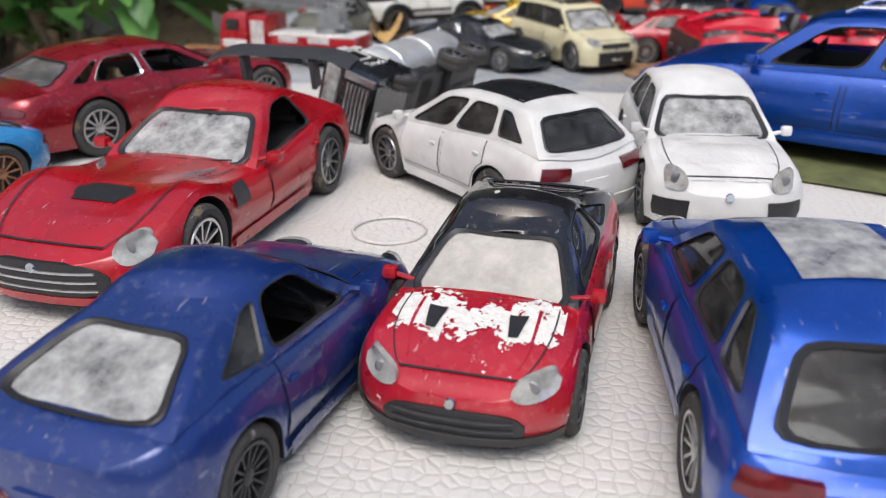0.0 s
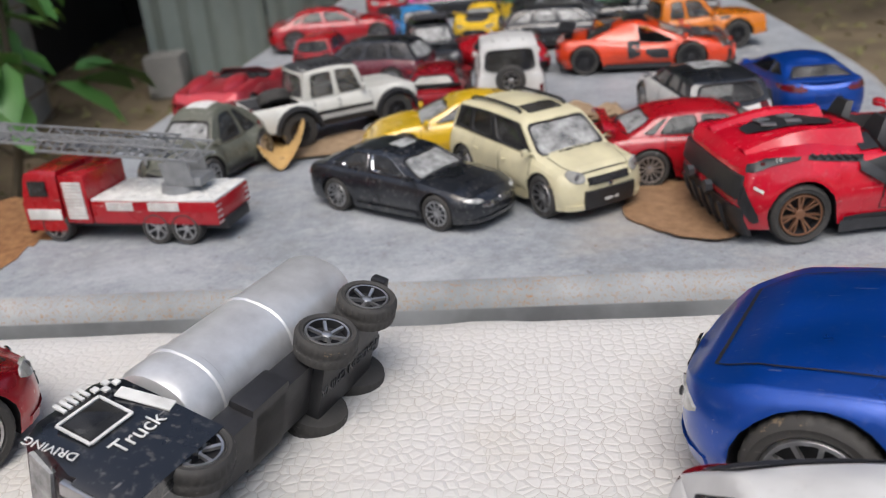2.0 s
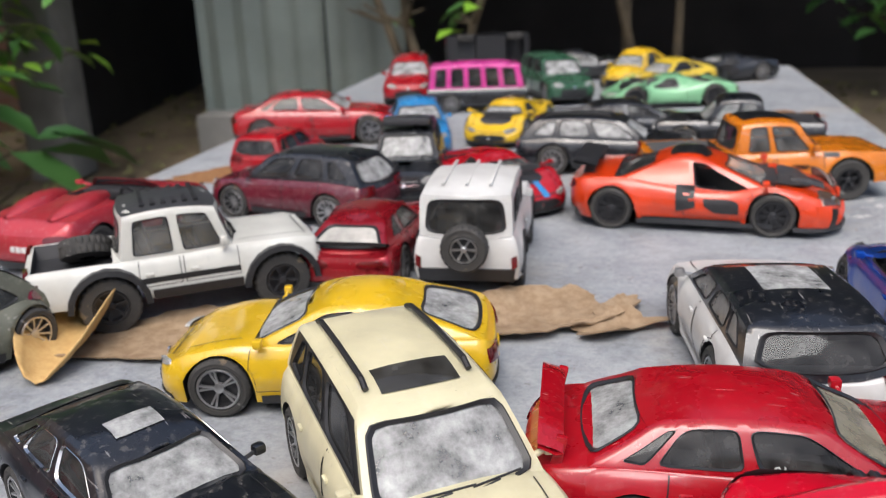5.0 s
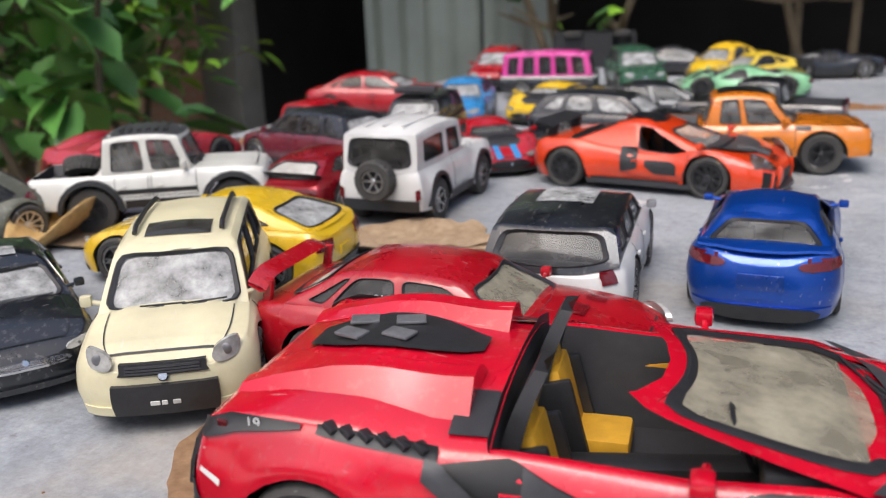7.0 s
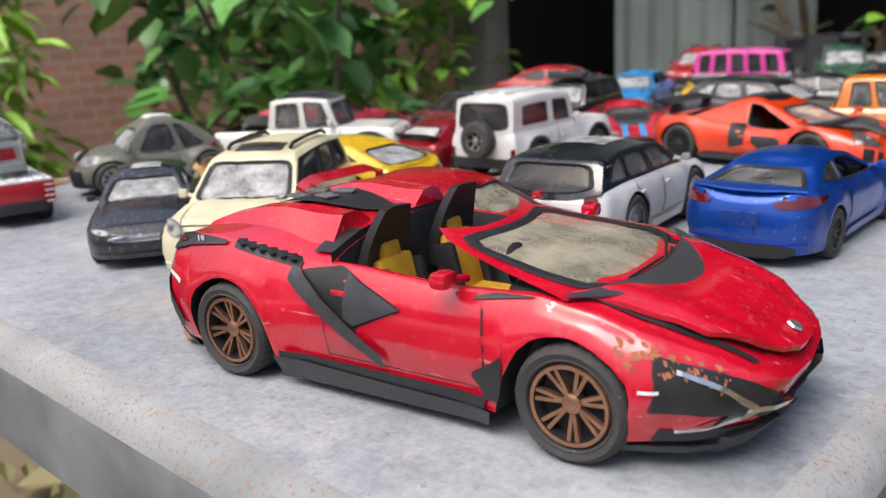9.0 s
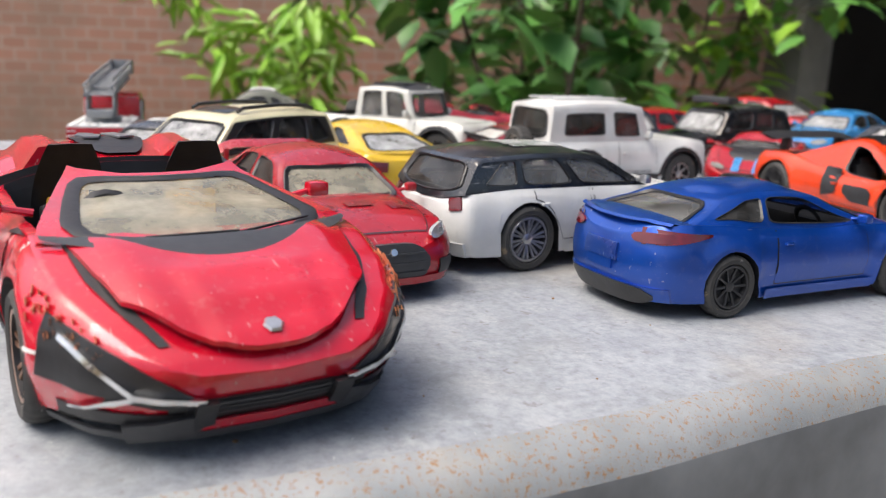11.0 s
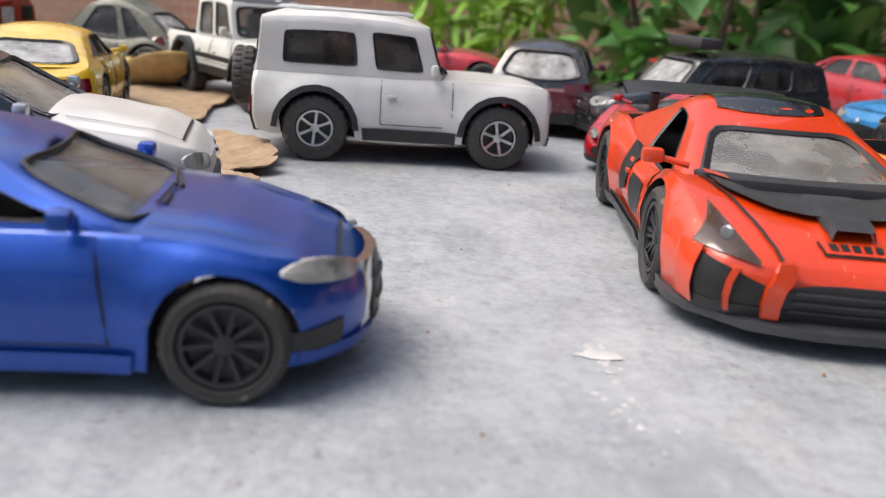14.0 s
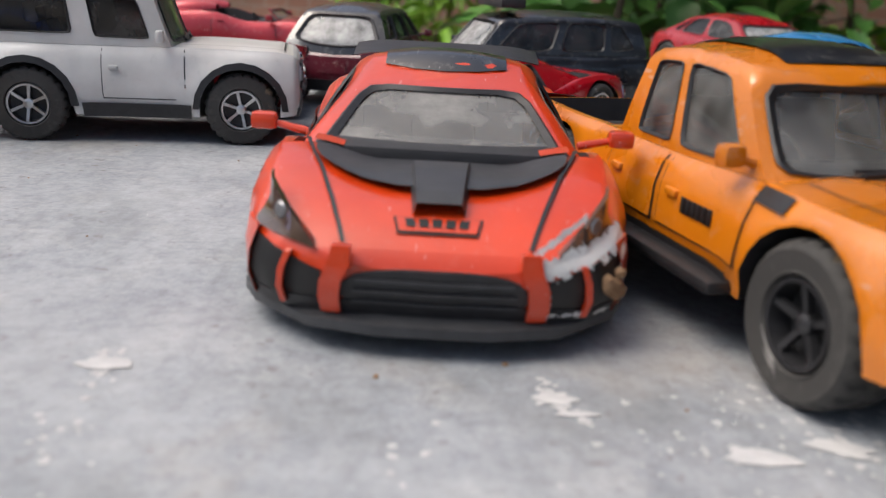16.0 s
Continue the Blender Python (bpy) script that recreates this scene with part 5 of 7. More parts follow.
def tanker():
    """A toy tank lorry, built upright along +x and then laid on its left side."""
    t = new("toy_tanker_truck")
    tagged(t, "black and silver toy tank lorry lying on its side", "toy truck", G_FOAM)
    L, W, r = .112, .034, .0088
    b = bmesh.new()
    box(b, (-.012, 0, .013), (.086, W * .50, .008), .001)
    box(b, (-.030, 0, .0085), (.030, W * .62, .006), .001)
    box(b, (.004, 0, .013), (.016, W * .62, .008), .0015)
    part("chassis", b, TRIM, t)
    b = bmesh.new()
    seg, rw, rh = 28, W * .47, .0135
    rows = []
    for x, k in ((-.054, .80), (-.053, .93), (-.050, 1), (-.022, 1), (-.0215, 1.03), (-.0195, 1.03), (-.019, 1), (.008, 1), (.0085, 1.03), (.0105, 1.03), (.011, 1), (.019, 1), (.021, .93), (.022, .8)):
        rows.append([(x, rw * k * math.copysign(abs(math.cos(a)) ** .8, math.cos(a)), .031 + rh * k * math.copysign(abs(math.sin(a)) ** .8, math.sin(a))) for a in [2 * math.pi * i / seg for i in range(seg)]])
    vs = grid(b, rows, True)
    b.faces.new(vs[0]), b.faces.new(vs[-1])
    tank = part("tank", b, TANK, t)
    b = bmesh.new()
    box(b, (-.016, 0, .0450), (.072, .0070, .0010), .0003)
    walkway = part("tank_walkway", b, INK, tank)
    for x, w in ((-.043, "TRUCK"), (.006, "METAL")):
        b = bmesh.new()
        box(b, (x, 0, .0457), (.016, .0062, .0005), .0002)
        part("label_plate", b, RED_INK, tank)
        words(w, .0040, PALE, "label_text", tank, pose(x, 0, .04602, 0, 0, 0))
    b = bmesh.new()
    rows = []
    for x, k, zt in ((.026, 1, .0400), (.030, 1, .0415), (.046, 1, .0415), (.051, .985, .0395), (.0545, .96, .028), (.0560, .93, .014), (.0555, .92, .0075)):
        rows.append([(x, -W / 2 * k, .0075), (x, -W / 2 * k, .022), (x, -W / 2 * k * .97, zt - .004), (x - .0006, -W / 2 * k * .86, zt), (x, W / 2 * k * .86, zt), (x, W / 2 * k * .97, zt - .004), (x, W / 2 * k, .022), (x, W / 2 * k, .0075)])
    vs = grid(b, rows, True)
    b.faces.new(vs[0]), b.faces.new(vs[-1])
    cabp = part("cab", b, BLACK, t)
    b = bmesh.new()
    grid(b, [[(.0552, y, .0275), (.0562 - .0002, y, .0275)] for y in (-.0145, .0145)])
    box(b, (.0535, 0, .0325), (.0012, .028, .0085), .0004, Matrix.Rotation(radians(-14), 4, "Y"))
    part("windscreen", b, G_MILKY, cabp)
    b = bmesh.new()
    for k in range(6):
        box(b, (.0563, 0, .0115 + k * .0021), (.0012, .021, .0010), .0003)
    part("grille", b, SILVER, cabp)
    for s in (-1, 1):
        b = bmesh.new()
        box(b, (.0560, s * .0138, .0165), (.0016, .0035, .016), .0005)
        part("chrome_bar", b, SILVER, cabp)
        b = bmesh.new()
        box(b, (.0405, s * (W / 2 + .0001), .0305), (.0105, .0007, .0080), .0003)
        part("side_window", b, G_DARK, cabp)
        b = bmesh.new()
        for dx, dz, sx, sz in ((.0405, .0352, .012, .0007), (.0405, .0258, .012, .0007), (.0468, .0305, .0007, .0095), (.0345, .0305, .0007, .0095)):
            box(b, (dx, s * (W / 2 + .0004), dz), (sx, .0004, sz))
        part("window_frame", b, PALE, cabp)
        for i in range(4):
            b = bmesh.new()
            box(b, (.0285 + i * .0016, s * (W / 2 + .0002), .0360 + (i % 2) * .0016), (.0016, .0005, .0016))
            part("checker_decal", b, PALE, cabp)
        for i in range(5):
            b = bmesh.new()
            box(b, (.0355 + i * .0017, s * (W / 2 + .0002), .0388), (.0009, .0005, .0034))
            part("vent_decal", b, PALE, cabp)
        b = bmesh.new()
        box(b, (.0290, s * (W / 2 + .0002), .0270), (.0035, .0005, .0135), .0002, Matrix.Rotation(radians(14), 4, "Y"))
        part("stripe_decal", b, PALE, cabp)
        words("Truck", .0058, PALE, "label_text", cabp, Matrix.Translation((.0385, s * (W / 2 + .0003), .0205)) @ Matrix.Rotation(radians(90), 4, "X") @ Matrix.Rotation(radians(0 if s < 0 else 180), 4, "Y"))
        words("DRIVING", .0032, PALE, "label_text", cabp, Matrix.Translation((.0520, s * (W / 2 * .975 + .0006), .0315)) @ Matrix.Rotation(radians(90), 4, "X") @ Matrix.Rotation(radians(0 if s < 0 else 180), 4, "Y") @ Matrix.Rotation(radians(100), 4, "Z"))
    words("MADE IN CHINA", .0042, CARBON, "moulded_text", t, Matrix.Translation((-.030, 0, .0053)) @ Matrix.Rotation(radians(180), 4, "X"), .0002)
    for s in (-1, 1):
        b = bmesh.new()
        tube(b, (-.052, s * .006, .013), (-.0565, s * .009, .013), .0013, .0013, 8)
        box(b, (-.0580, s * .0105, .013), (.0035, .0055, .0050), .0008)
        part("hitch", b, TRIM, t)
    for x in (.034, -.020, -.042):
        for s in (-1, 1):
            add_wheel(t, x, s * (W / 2 - .0038), s, r, .0075, 6, "plain", SILVER, x * 30)
    return t


tk = tanker()
tk.matrix_world = Matrix.Translation((.169, .483, FZ + .0188)) @ Matrix.Rotation(radians(244), 4, "Z") @ Matrix.Rotation(radians(74), 4, "X") @ Matrix.Scale(1.06, 4) @ Matrix.Translation((0, 0, -.022))

# ---- toy cars on the table, front rows ----
p, y = hubs((.1728, .7326), (.2272, .6885), -1, .0195)
cam_, S = car("toy_sedan", "dusty black toy saloon with chrome front trim", p, y, .120, .047, .037, .070, .024, .0095, BLACK, "sedan", sunroof=(.10, .34, .5, G_MILKY), trimline=CHROME, grille=(.60, .34, .42), grille_mat=CHROME, lamps=(.60, .93, .42, .50), group="toy cars on the table", skirt=BLACK, window_trim=CHROME)
p, y = hubs((.2457, .7632), (.2824, .694), -1, .0225)
soul, S = car("toy_hatchback", "chipped cream toy hatchback with roof rails", p, y, .119, .053, .049, .0775, .0225, .0112, CREAM, "hatch", rails=TRIM, sunroof=(.06, .24, .62, G_DARK), pillars=TRIM, grille=(.52, .40, .47), lamps=(.60, .93, .42, .58), skirt=CREAM)
b = bmesh.new()
nose_patch(b, S, -.58, .58, .15 * S.H, .345 * S.H, .0016, ny=12, nz=3)
bp = part("lower_bumper", b, TRIM, soul)
b = bmesh.new()
for k, w in enumerate((.10, .06, .08)):
    nose_patch(b, S, -.16 + k * .12, -.16 + k * .12 + w, .22 * S.H, .245 * S.H, .0021, ny=2, nz=1)
part("label_bar", b, PALE, bp)
urus, S = car("toy_suv", "yellow toy sports crossover with black wheel arches", (.241, .822), 184, .123, .051, .040, .073, .025, .0112, YELLOW, "suv", rear=G_MILKY, side=G_DARK, spokes=5, wstyle="twin", over=dict(cab=(.04, .28, .50, .72), sh=[(0, .60), (.03, .68), (.25, .70), (.5, .66), (.72, .62), (.9, .55), (.97, .46), (1, .38)], wins=[(.08, .46), (.50, .84)]), lamps=(.6, .93, .44, .52), skirt=TRIM)
evo, S = car("toy_sedan", "chipped red toy rally saloon with a tall rear wing", (.3825, .7465), -2, .136, .053, .041, .080, .027, .0108, RED, "sedan", side=G_DARK, ws=G_STAIN, rear=G_MILKY, grille=(.50, .17, .47), grille_mat=CARBON, lamps=(.60, .95, .47, .60), spokes=12, skirt=RED)
wing(evo, S.x0 + .008, .0350, .047, .0065, .020, RED, .0095, droop=.14)
for t0, c0, w in ((.775, 0, .20), (.80, .55, .16), (.80, -.55, .16)):
    b = bmesh.new()
    hood_patch(b, S, t0, t0 + .045, c0 - w, c0 + w, .0004)
    part("bonnet_vent", b, RED_DEEP, evo)
for a, c in ((-.5, .5),):
    for s in (-1, 1):
        b = bmesh.new()
        nose_patch(b, S, s * .66, s * .90, .20 * S.H, .32 * S.H, .0008, ny=4, nz=2)
        part("fog_light_recess", b, TRIM, evo)
p, y = hubs((.4270, .8085), (.4245, .8775), -1, .0245)
rr, S = car("toy_suv", "white toy off-road estate with a black roof", p, y, .124, .055, .0440, .069, .025, .0120, WHITE, "suv", roof=BLACK, pillars=BLACK, side=G_DUSTY, ws=G_DUSTY, rear=G_DARK, sunroof=(.16, .60, .55, G_MILKY), mirror=SILVER, tails=(.72, .90, .52, .62), over=dict(sh=[(0, .57), (.03, .66), (.2, .68), (.5, .67), (.73, .65), (.9, .60), (.97, .53), (1, .44)], cab=(.02, .09, .53, .73), roofw=.78), spokes=10, wstyle="twin", rim=SILVER, skirt=WHITE)
p, y = hubs((.4972, .8342), (.5018, .9118), -1, .0225)
lex, S = car("toy_coupe", "scuffed blue toy coupe with dark wheels and an open window", p, y, .1312, .0535, .0390, .0778, .0235, .0100, BLUE, "coupe", side=(None, G_DARK), ws=G_CLEAR, rear=G_CLEAR, rim=DARK_RIM, spokes=10, tails=(.50, .97, .60, .68), grille=(.36, .13, .50), trimline=CARBON, lamps=(.55, .92, .46, .58), skirt=BLUE, flare=.035,
             over=dict(sh=[(0, .64), (.02, .74), (.08, .76), (.20, .74), (.36, .69), (.55, .665), (.70, .67), (.80, .65), (.90, .58), (.96, .51), (1, .42)], crown=.03, cab=(.09, .27, .53, .72), wins=[(.05, .585), (.61, .93)], arc=.45, farc=.42, roofw=.60, ln=.20, nf=2.2, doors=[(.37, .69)], mirror_t=.665,
                       quads=[((.0, .08), (.99, .08), (.99, .97), (.26, .95)), ((.02, .10), (.99, .32), (.50, .93), (.02, .96))]))
b = bmesh.new()
nose_patch(b, S, -.45, .45, .11 * S.H, .50 * S.H, .0003, ny=16, nz=3)
part("grille_surround", b, CHROME, lex)
b = bmesh.new()
nose_patch(b, S, -.80, .80, .10 * S.H, .26 * S.H, .0014, True, ny=14, nz=3, round_=5)
part("rear_diffuser", b, TRIM, lex)
b = bmesh.new()
nose_patch(b, S, -.30, .30, .42 * S.H, .56 * S.H, .0008, True, ny=6, nz=2)
part("number_plate_recess", b, ROYAL, lex)
b = bmesh.new()
rows = []
for i in range(4):
    rows.append([(S.x0 + (.012 + .030 * i / 3) * S.L + .006 * c * c, c * .0225, hood_z(S, .03, c * .85) + (.0003, .0010, .0007, .0001)[i]) for c in [-1 + k / 6 for k in range(13)]])
grid(b, rows)
part("boot_spoiler", b, BLUE, lex)
for s in (-1, 1):
    b = bmesh.new()
    nose_patch(b, S, s * .70, s * .92, .18 * S.H, .32 * S.H, .0007, ny=6, nz=2, z0b=.22 * S.H, z1b=.30 * S.H)
    part("front_intake", b, TRIM, lex)
    b = bmesh.new()
    side_patch(b, S, .012, .155, lambda t: .0232 + (t - .012) * .020, lambda t: .0282 - (t - .012) * .010, s, .0006, 6, 3)
    part("tail_light", b, TAIL, lex)
p, y = hubs((.3066, .9293), (.3097, .9976), -1, .0215)
dfd, S = car("toy_off_roader", "white toy off-roader with a spare wheel on its tailgate", p, y, .112, .049, .0545, .0684, .020, .0122, WHITE, "boxy", wstyle="offroad", spokes=6, side=G_DARK, ws=G_CLEAR, rear=G_DARK, grille=(.42, .34, .50), flare=.06, lamps=(.55, .85, .38, .50), tails=(.86, .97, .30, .40), over=dict(cab=(.01, .03, .57, .63)))
ty = add_wheel(dfd, S.x0 - .0035, 0, 1, .0110, .0080, 6, "offroad", SILVER)
ty.name = "spare_wheel"
ty.matrix_local = Matrix.Translation((S.x0 - .004, 0, .0275)) @ Matrix.Rotation(radians(90), 4, "Z")
for s in (-1, 1):
    for ax in (-.0342, .0342):
        b = bmesh.new()
        rows = []
        for k in range(11):
            a = math.pi * (k / 10) * 1.0
            rows.append([(ax + math.cos(a) * rr_, s * yy, .0122 + math.sin(a) * rr_) for rr_, yy in ((.0138, .0235), (.0138, .0262), (.0160, .0258), (.0160, .0235))])
        grid(b, rows, True)
        part("wheel_arch", b, TRIM, dfd)
b = bmesh.new()
for k in (-1, 0, 1):
    box(b, (S.x0 + .30 * S.L, k * .011, .0541), (.050, .0016, .0010), .0004)
part("roof_rib", b, WHITE, dfd)

# ---- red roadster ----
def line(*pts):
    """A straight-sided curve through (t, z) points."""
    def at(t):
        if t <= pts[0][0]:
            return pts[0][1]
        for (a, x), (c, y) in zip(pts, pts[1:]):
            if t <= c:
                return x + (y - x) * (t - a) / max(c - a, 1e-9)
        return pts[-1][1]
    return at


p, y = hubs((.3865, .6365), (.4940, .6425), -1, .0345)
sian, S = car("toy_roadster", "glossy red toy roadster with copper wheels and yellow seats", p, y, .1795, .079, .0510, .1077, .0430, .0141, CRIMSON, "super", ww=.0125, ws=G_STAIN, seats=GOLD_SEAT, rim=COPPER, spokes=7, wstyle="twin", open_top=True, flare=.035, lamp_mat=TRIM,
              over=dict(sh=[(0, .70), (.03, .78), (.10, .80), (.20, .78), (.30, .72), (.40, .735), (.50, .715), (.58, .70), (.66, .715), (.72, .725), (.79, .69), (.86, .62), (.92, .545), (.965, .45), (1, .37)], crown_t=[(0, .04), (.06, .09), (.28, .15), (.36, .13), (.44, .05), (.66, .02), (.75, .03), (1, .05)],
                        plan=[(.80, 1.0), (.865, .975), (.92, .86), (.955, .72), (.98, .58), (.993, .42), (1.0, 0.0)], cab=(.355, .40, .495, .755), tub_end=.765, bow=2.5, seal=.10, chin=.12, lr=.05, nr=4.5, clear=.15, doors=[(.365, .645)], mirror_t=.600, farc=.1, seat_t=.455, screen=((.03, .02), (.97, .02), (1, 1), (0, 1))),
              grille=(.50, .19, .28), lamps=None, badge=False, tails=(.45, .9, .56, .60))
H, L, W = S.H, S.L, S.W
T = lambda x: (x - S.x0) / L
for s in (-1, 1):
    # bucket headrest shell: a tall leaning blade behind each seat, hollowed at the front
    b = bmesh.new()
    rows = []
    for i in range(9):
        u = i / 8
        z = .026 + .0235 * u
        x = -.0125 + .0055 * u ** 2
        hw = .0100 * (1 - .45 * u ** 2.5)
        rows.append([(x, s * .0170 - hw, z), (x - .0018, s * .0170, z), (x, s * .0170 + hw, z), (x - .0050 * (1 - .4 * u), s * .0170 + hw * .86, z), (x - .0050 * (1 - .4 * u), s * .0170 - hw * .86, z)])
    vs = grid(b, rows, True)
    b.faces.new(vs[0]), b.faces.new(vs[-1])
    part("roll_hoop", b, TRIM, sian)
    # flying buttress: a ridge from the hoop down to the tail, with a crisp crest
    b = bmesh.new()
    rows = []
    for i in range(13):
        u = i / 12
        t = .338 - .293 * u
        yc, hw = s * (.0190 + .0015 * u), .0105 * (1 - .30 * u)
        z0 = lambda yy: hood_z(S, t, yy / (W / 2 * .93)) - .0020
        top = z0(yc) + .0046 * (1 - u) ** .9 + .0022
        x = S.x0 + t * L
        rows.append([(x, yc - hw, z0(yc - hw)), (x, yc - hw * .35, top - .0004), (x, yc + hw * .12, top), (x, yc + hw * .45, top - .0014), (x, yc + hw, z0(yc + hw))])
    vs = grid(b, rows)
    b.faces.new(vs[0])
    part("buttress", b, CRIMSON, sian, angle=20)
    # black flank of the buttress behind the door
    b = bmesh.new()
    hood_patch(b, S, .318, .366, s * .74 - .17, s * .74 + .17, .0008, 8, 6)
    part("buttress_panel", b, TRIM, sian)
    # zigzag side intake: a slanting blade before a dark hollow that ends in an arrow
    b = bmesh.new()
    side_patch(b, S, T(-.0262), T(.0092), line((T(-.0262), .0318), (T(-.0067), .0185), (T(-.0060), .0226), (T(.0092), .0293)), line((T(-.0262), .0352), (T(-.0117), .0376), (T(.0092), .0296)), s, .0006, 30, 4)
    part("side_intake", b, INK, sian)
    b = bmesh.new()
    side_patch(b, S, T(-.0090), T(.0088), line((T(-.0090), .0250), (T(-.0062), .0232), (T(.0088), .0294)), line((T(-.0090), .0366), (T(.0088), .0295)), s, .0011, 16, 3)
    part("intake_panel", b, CARBON, sian)
    b = bmesh.new()
    side_patch(b, S, T(-.0290), T(.0030), line((T(-.0290), .0325), (T(.0030), .0126)), line((T(-.0290), .0362), (T(-.0255), .0358), (T(.0030), .0166)), s, .0017, 24, 3)
    part("intake_blade", b, CARBON, sian)
    # saw-toothed louvre along the rear shoulder
    b = bmesh.new()
    side_patch(b, S, T(-.0530), T(-.0265), line((T(-.0530), .0386), (T(-.0265), .0352)), line((T(-.0530), .0404), (T(-.0265), .0384)), s, .0006, 14, 3)
    lou = part("shoulder_louvre", b, TRIM, sian)
    for k in range(6):
        b = bmesh.new()
        q = S.side(T(-.0500 + .0040 * k), .0398 - .00045 * k, s, .0004)
        box(b, q, (.0030, .0028, .0012), .0003, Matrix.Rotation(radians(28), 4, "Y") @ Matrix.Rotation(radians(s * 25), 4, "Z"))
        part("louvre_blade", b, TRIM, lou)
    # dark tail corner with its number, and the sharp rear edge
    b = bmesh.new()
    side_patch(b, S, .012, .145, line((.012, .0352), (.07, .0380), (.145, .0392)), line((.012, .0385), (.05, .0412), (.145, .0402)), s, .0009, 10, 3)
    part("rear_corner_panel", b, TRIM, sian)
    b = bmesh.new()
    side_patch(b, S, .004, .050, line((.004, .0225), (.030, .0120), (.05, .0130)), line((.004, .0330), (.030, .0225), (.05, .0160)), s, .0007, 6, 3)
    part("rear_edge", b, TRIM, sian)
    b = bmesh.new()
    side_patch(b, S, .030, .058, line((.03, .0290), (.058, .0262)), line((.03, .0302), (.058, .0276)), s, .0009, 4, 1)
    part("side_reflector", b, PALE, sian)
    b = bmesh.new()
    side_patch(b, S, T(.0705), T(.0745), .0208, .0216, s, .0009, 4, 1)
    part("side_reflector", b, PALE, sian)
    # sill blade and the vent behind the front wheel
    b = bmesh.new()
    side_patch(b, S, T(-.0370), T(.0370), line((T(-.0370), .0030), (T(.0370), .0036)), line((T(-.0370), .0098), (T(0), .0086), (T(.0370), .0080)), s, .0012, 12, 3)
    part("side_blade", b, CARBON, sian)
    b = bmesh.new()
    side_patch(b, S, T(.0300), T(.0385), line((T(.0300), .0160), (T(.0345), .0112), (T(.0385), .0112)), line((T(.0300), .0175), (T(.0385), .0235)), s, .0009, 6, 3)
    part("wing_vent", b, TRIM, sian)
    # black triangle at the foot of the windscreen pillar
    b = bmesh.new()
    side_patch(b, S, T(.0300), T(.0470), line((T(.0300), .0345), (T(.0470), .0368)), line((T(.0300), .0350), (T(.0360), .0366), (T(.0470), .0370)), s, .0006, 6, 3)
    part("quarter_panel", b, TRIM, sian)
    # dark channel between wing and bonnet
    b = bmesh.new()
    hood_patch(b, S, .705, .960, s * .80 - .055, s * .80 + .055, .0004, 16, 3, .25)
    part("bonnet_channel", b, TRIM, sian)
    # headlight hollow with a bright Y-shaped strip
    b = bmesh.new()
    nose_patch(b, S, s * .40, s * .97, .0118, .0150, .0008, ny=14, nz=3, z0b=.0165, z1b=.0282)
    hollow = part("lamp_recess", b, TRIM, sian)
    b = bmesh.new()
    nose_patch(b, S, s * .36, s * .66, .0139, .0149, .0022, ny=8, nz=1, z0b=.0152, z1b=.0165)
    part("lamp_strip", b, CHROME, hollow)
    b = bmesh.new()
    nose_patch(b, S, s * .66, s * .93, .0152, .0165, .0022, ny=8, nz=1, z0b=.0246, z1b=.0256)
    part("lamp_strip", b, CHROME, hollow)
    b = bmesh.new()
    nose_patch(b, S, s * .66, s * .90, .0150, .0162, .0022, ny=8, nz=1, z0b=.0108, z1b=.0116)
    part("lamp_strip", b, CHROME, hollow)
    b = bmesh.new()
    nose_patch(b, S, s * .36, s * .70, .0072, .0115, .0024, ny=8, nz=3, z0b=.0035, z1b=.0085)
    part("corner_blade", b, CARBON, sian)
    b = bmesh.new()
    nose_patch(b, S, s * .30, s * .40, .0085, .0140, .0026, ny=4, nz=2, z0b=.0075, z1b=.0140)
    part("corner_block", b, TRIM, sian)
    # worn clearcoat on the wing crest
    rnd = random.Random(41 + s)
    b = bmesh.new()
    for _ in range(70):
        t, z = rnd.uniform(T(.066), T(.086)), 0
        z = S.belt(t) - rnd.uniform(.0012, .0062)
        q, s0, k = S.side(t, z, s, .00035), rnd.uniform(.0003, .0011), rnd.randint(5, 8)
        b.faces.new([b.verts.new(q + Vector((s0 * rnd.uniform(.6, 1.5) * math.cos(6.283 * i / k), 0, s0 * rnd.uniform(.5, 1.2) * math.sin(6.283 * i / k)))) for i in range(k)])
    part("peeled_lacquer", b, stain_material("peeled_lacquer", (.55, .26, .12), (.40, .10, .05)), sian, "brown patch of peeled lacquer")
b = bmesh.new()
rows = []
for k in (0, .5, 1):
    rows.append([(S.x0 + (.368 + .012 * (1 - k)) * L, c * W / 2 * .88, .012 + (hood_z(S, .362, c * .88) + .0010 - .012) * k) for c in [-1 + j / 8 for j in range(17)]])
grid(b, rows)
part("bulkhead", b, TRIM, sian)
# engine cover between the buttresses, with pale louvres
b = bmesh.new()
rows = []
for i in range(12):
    t = .075 + i * .0225
    hw = .26 * math.sin(math.pi * (.12 + .80 * i / 11)) ** .7
    rows.append([(S.x(t, S.belt(t)), W / 2 * c, hood_z(S, t, c) + .0009) for c in (-hw, -hw * .5, 0, hw * .5, hw)])
grid(b, rows)
eng = part("engine_cover", b, TRIM, sian)
for s in (-1, 1):
    for k in range(2):
        b = bmesh.new()
        t = .15 + .065 * k
        box(b, (S.x0 + t * L, s * W * .055, hood_z(S, t, .1) + .0014), (.0070, .0048, .0008), .0003, Matrix.Rotation(radians(s * 18), 4, "Z"))
        part("engine_louvre", b, DULL_RIM, eng)
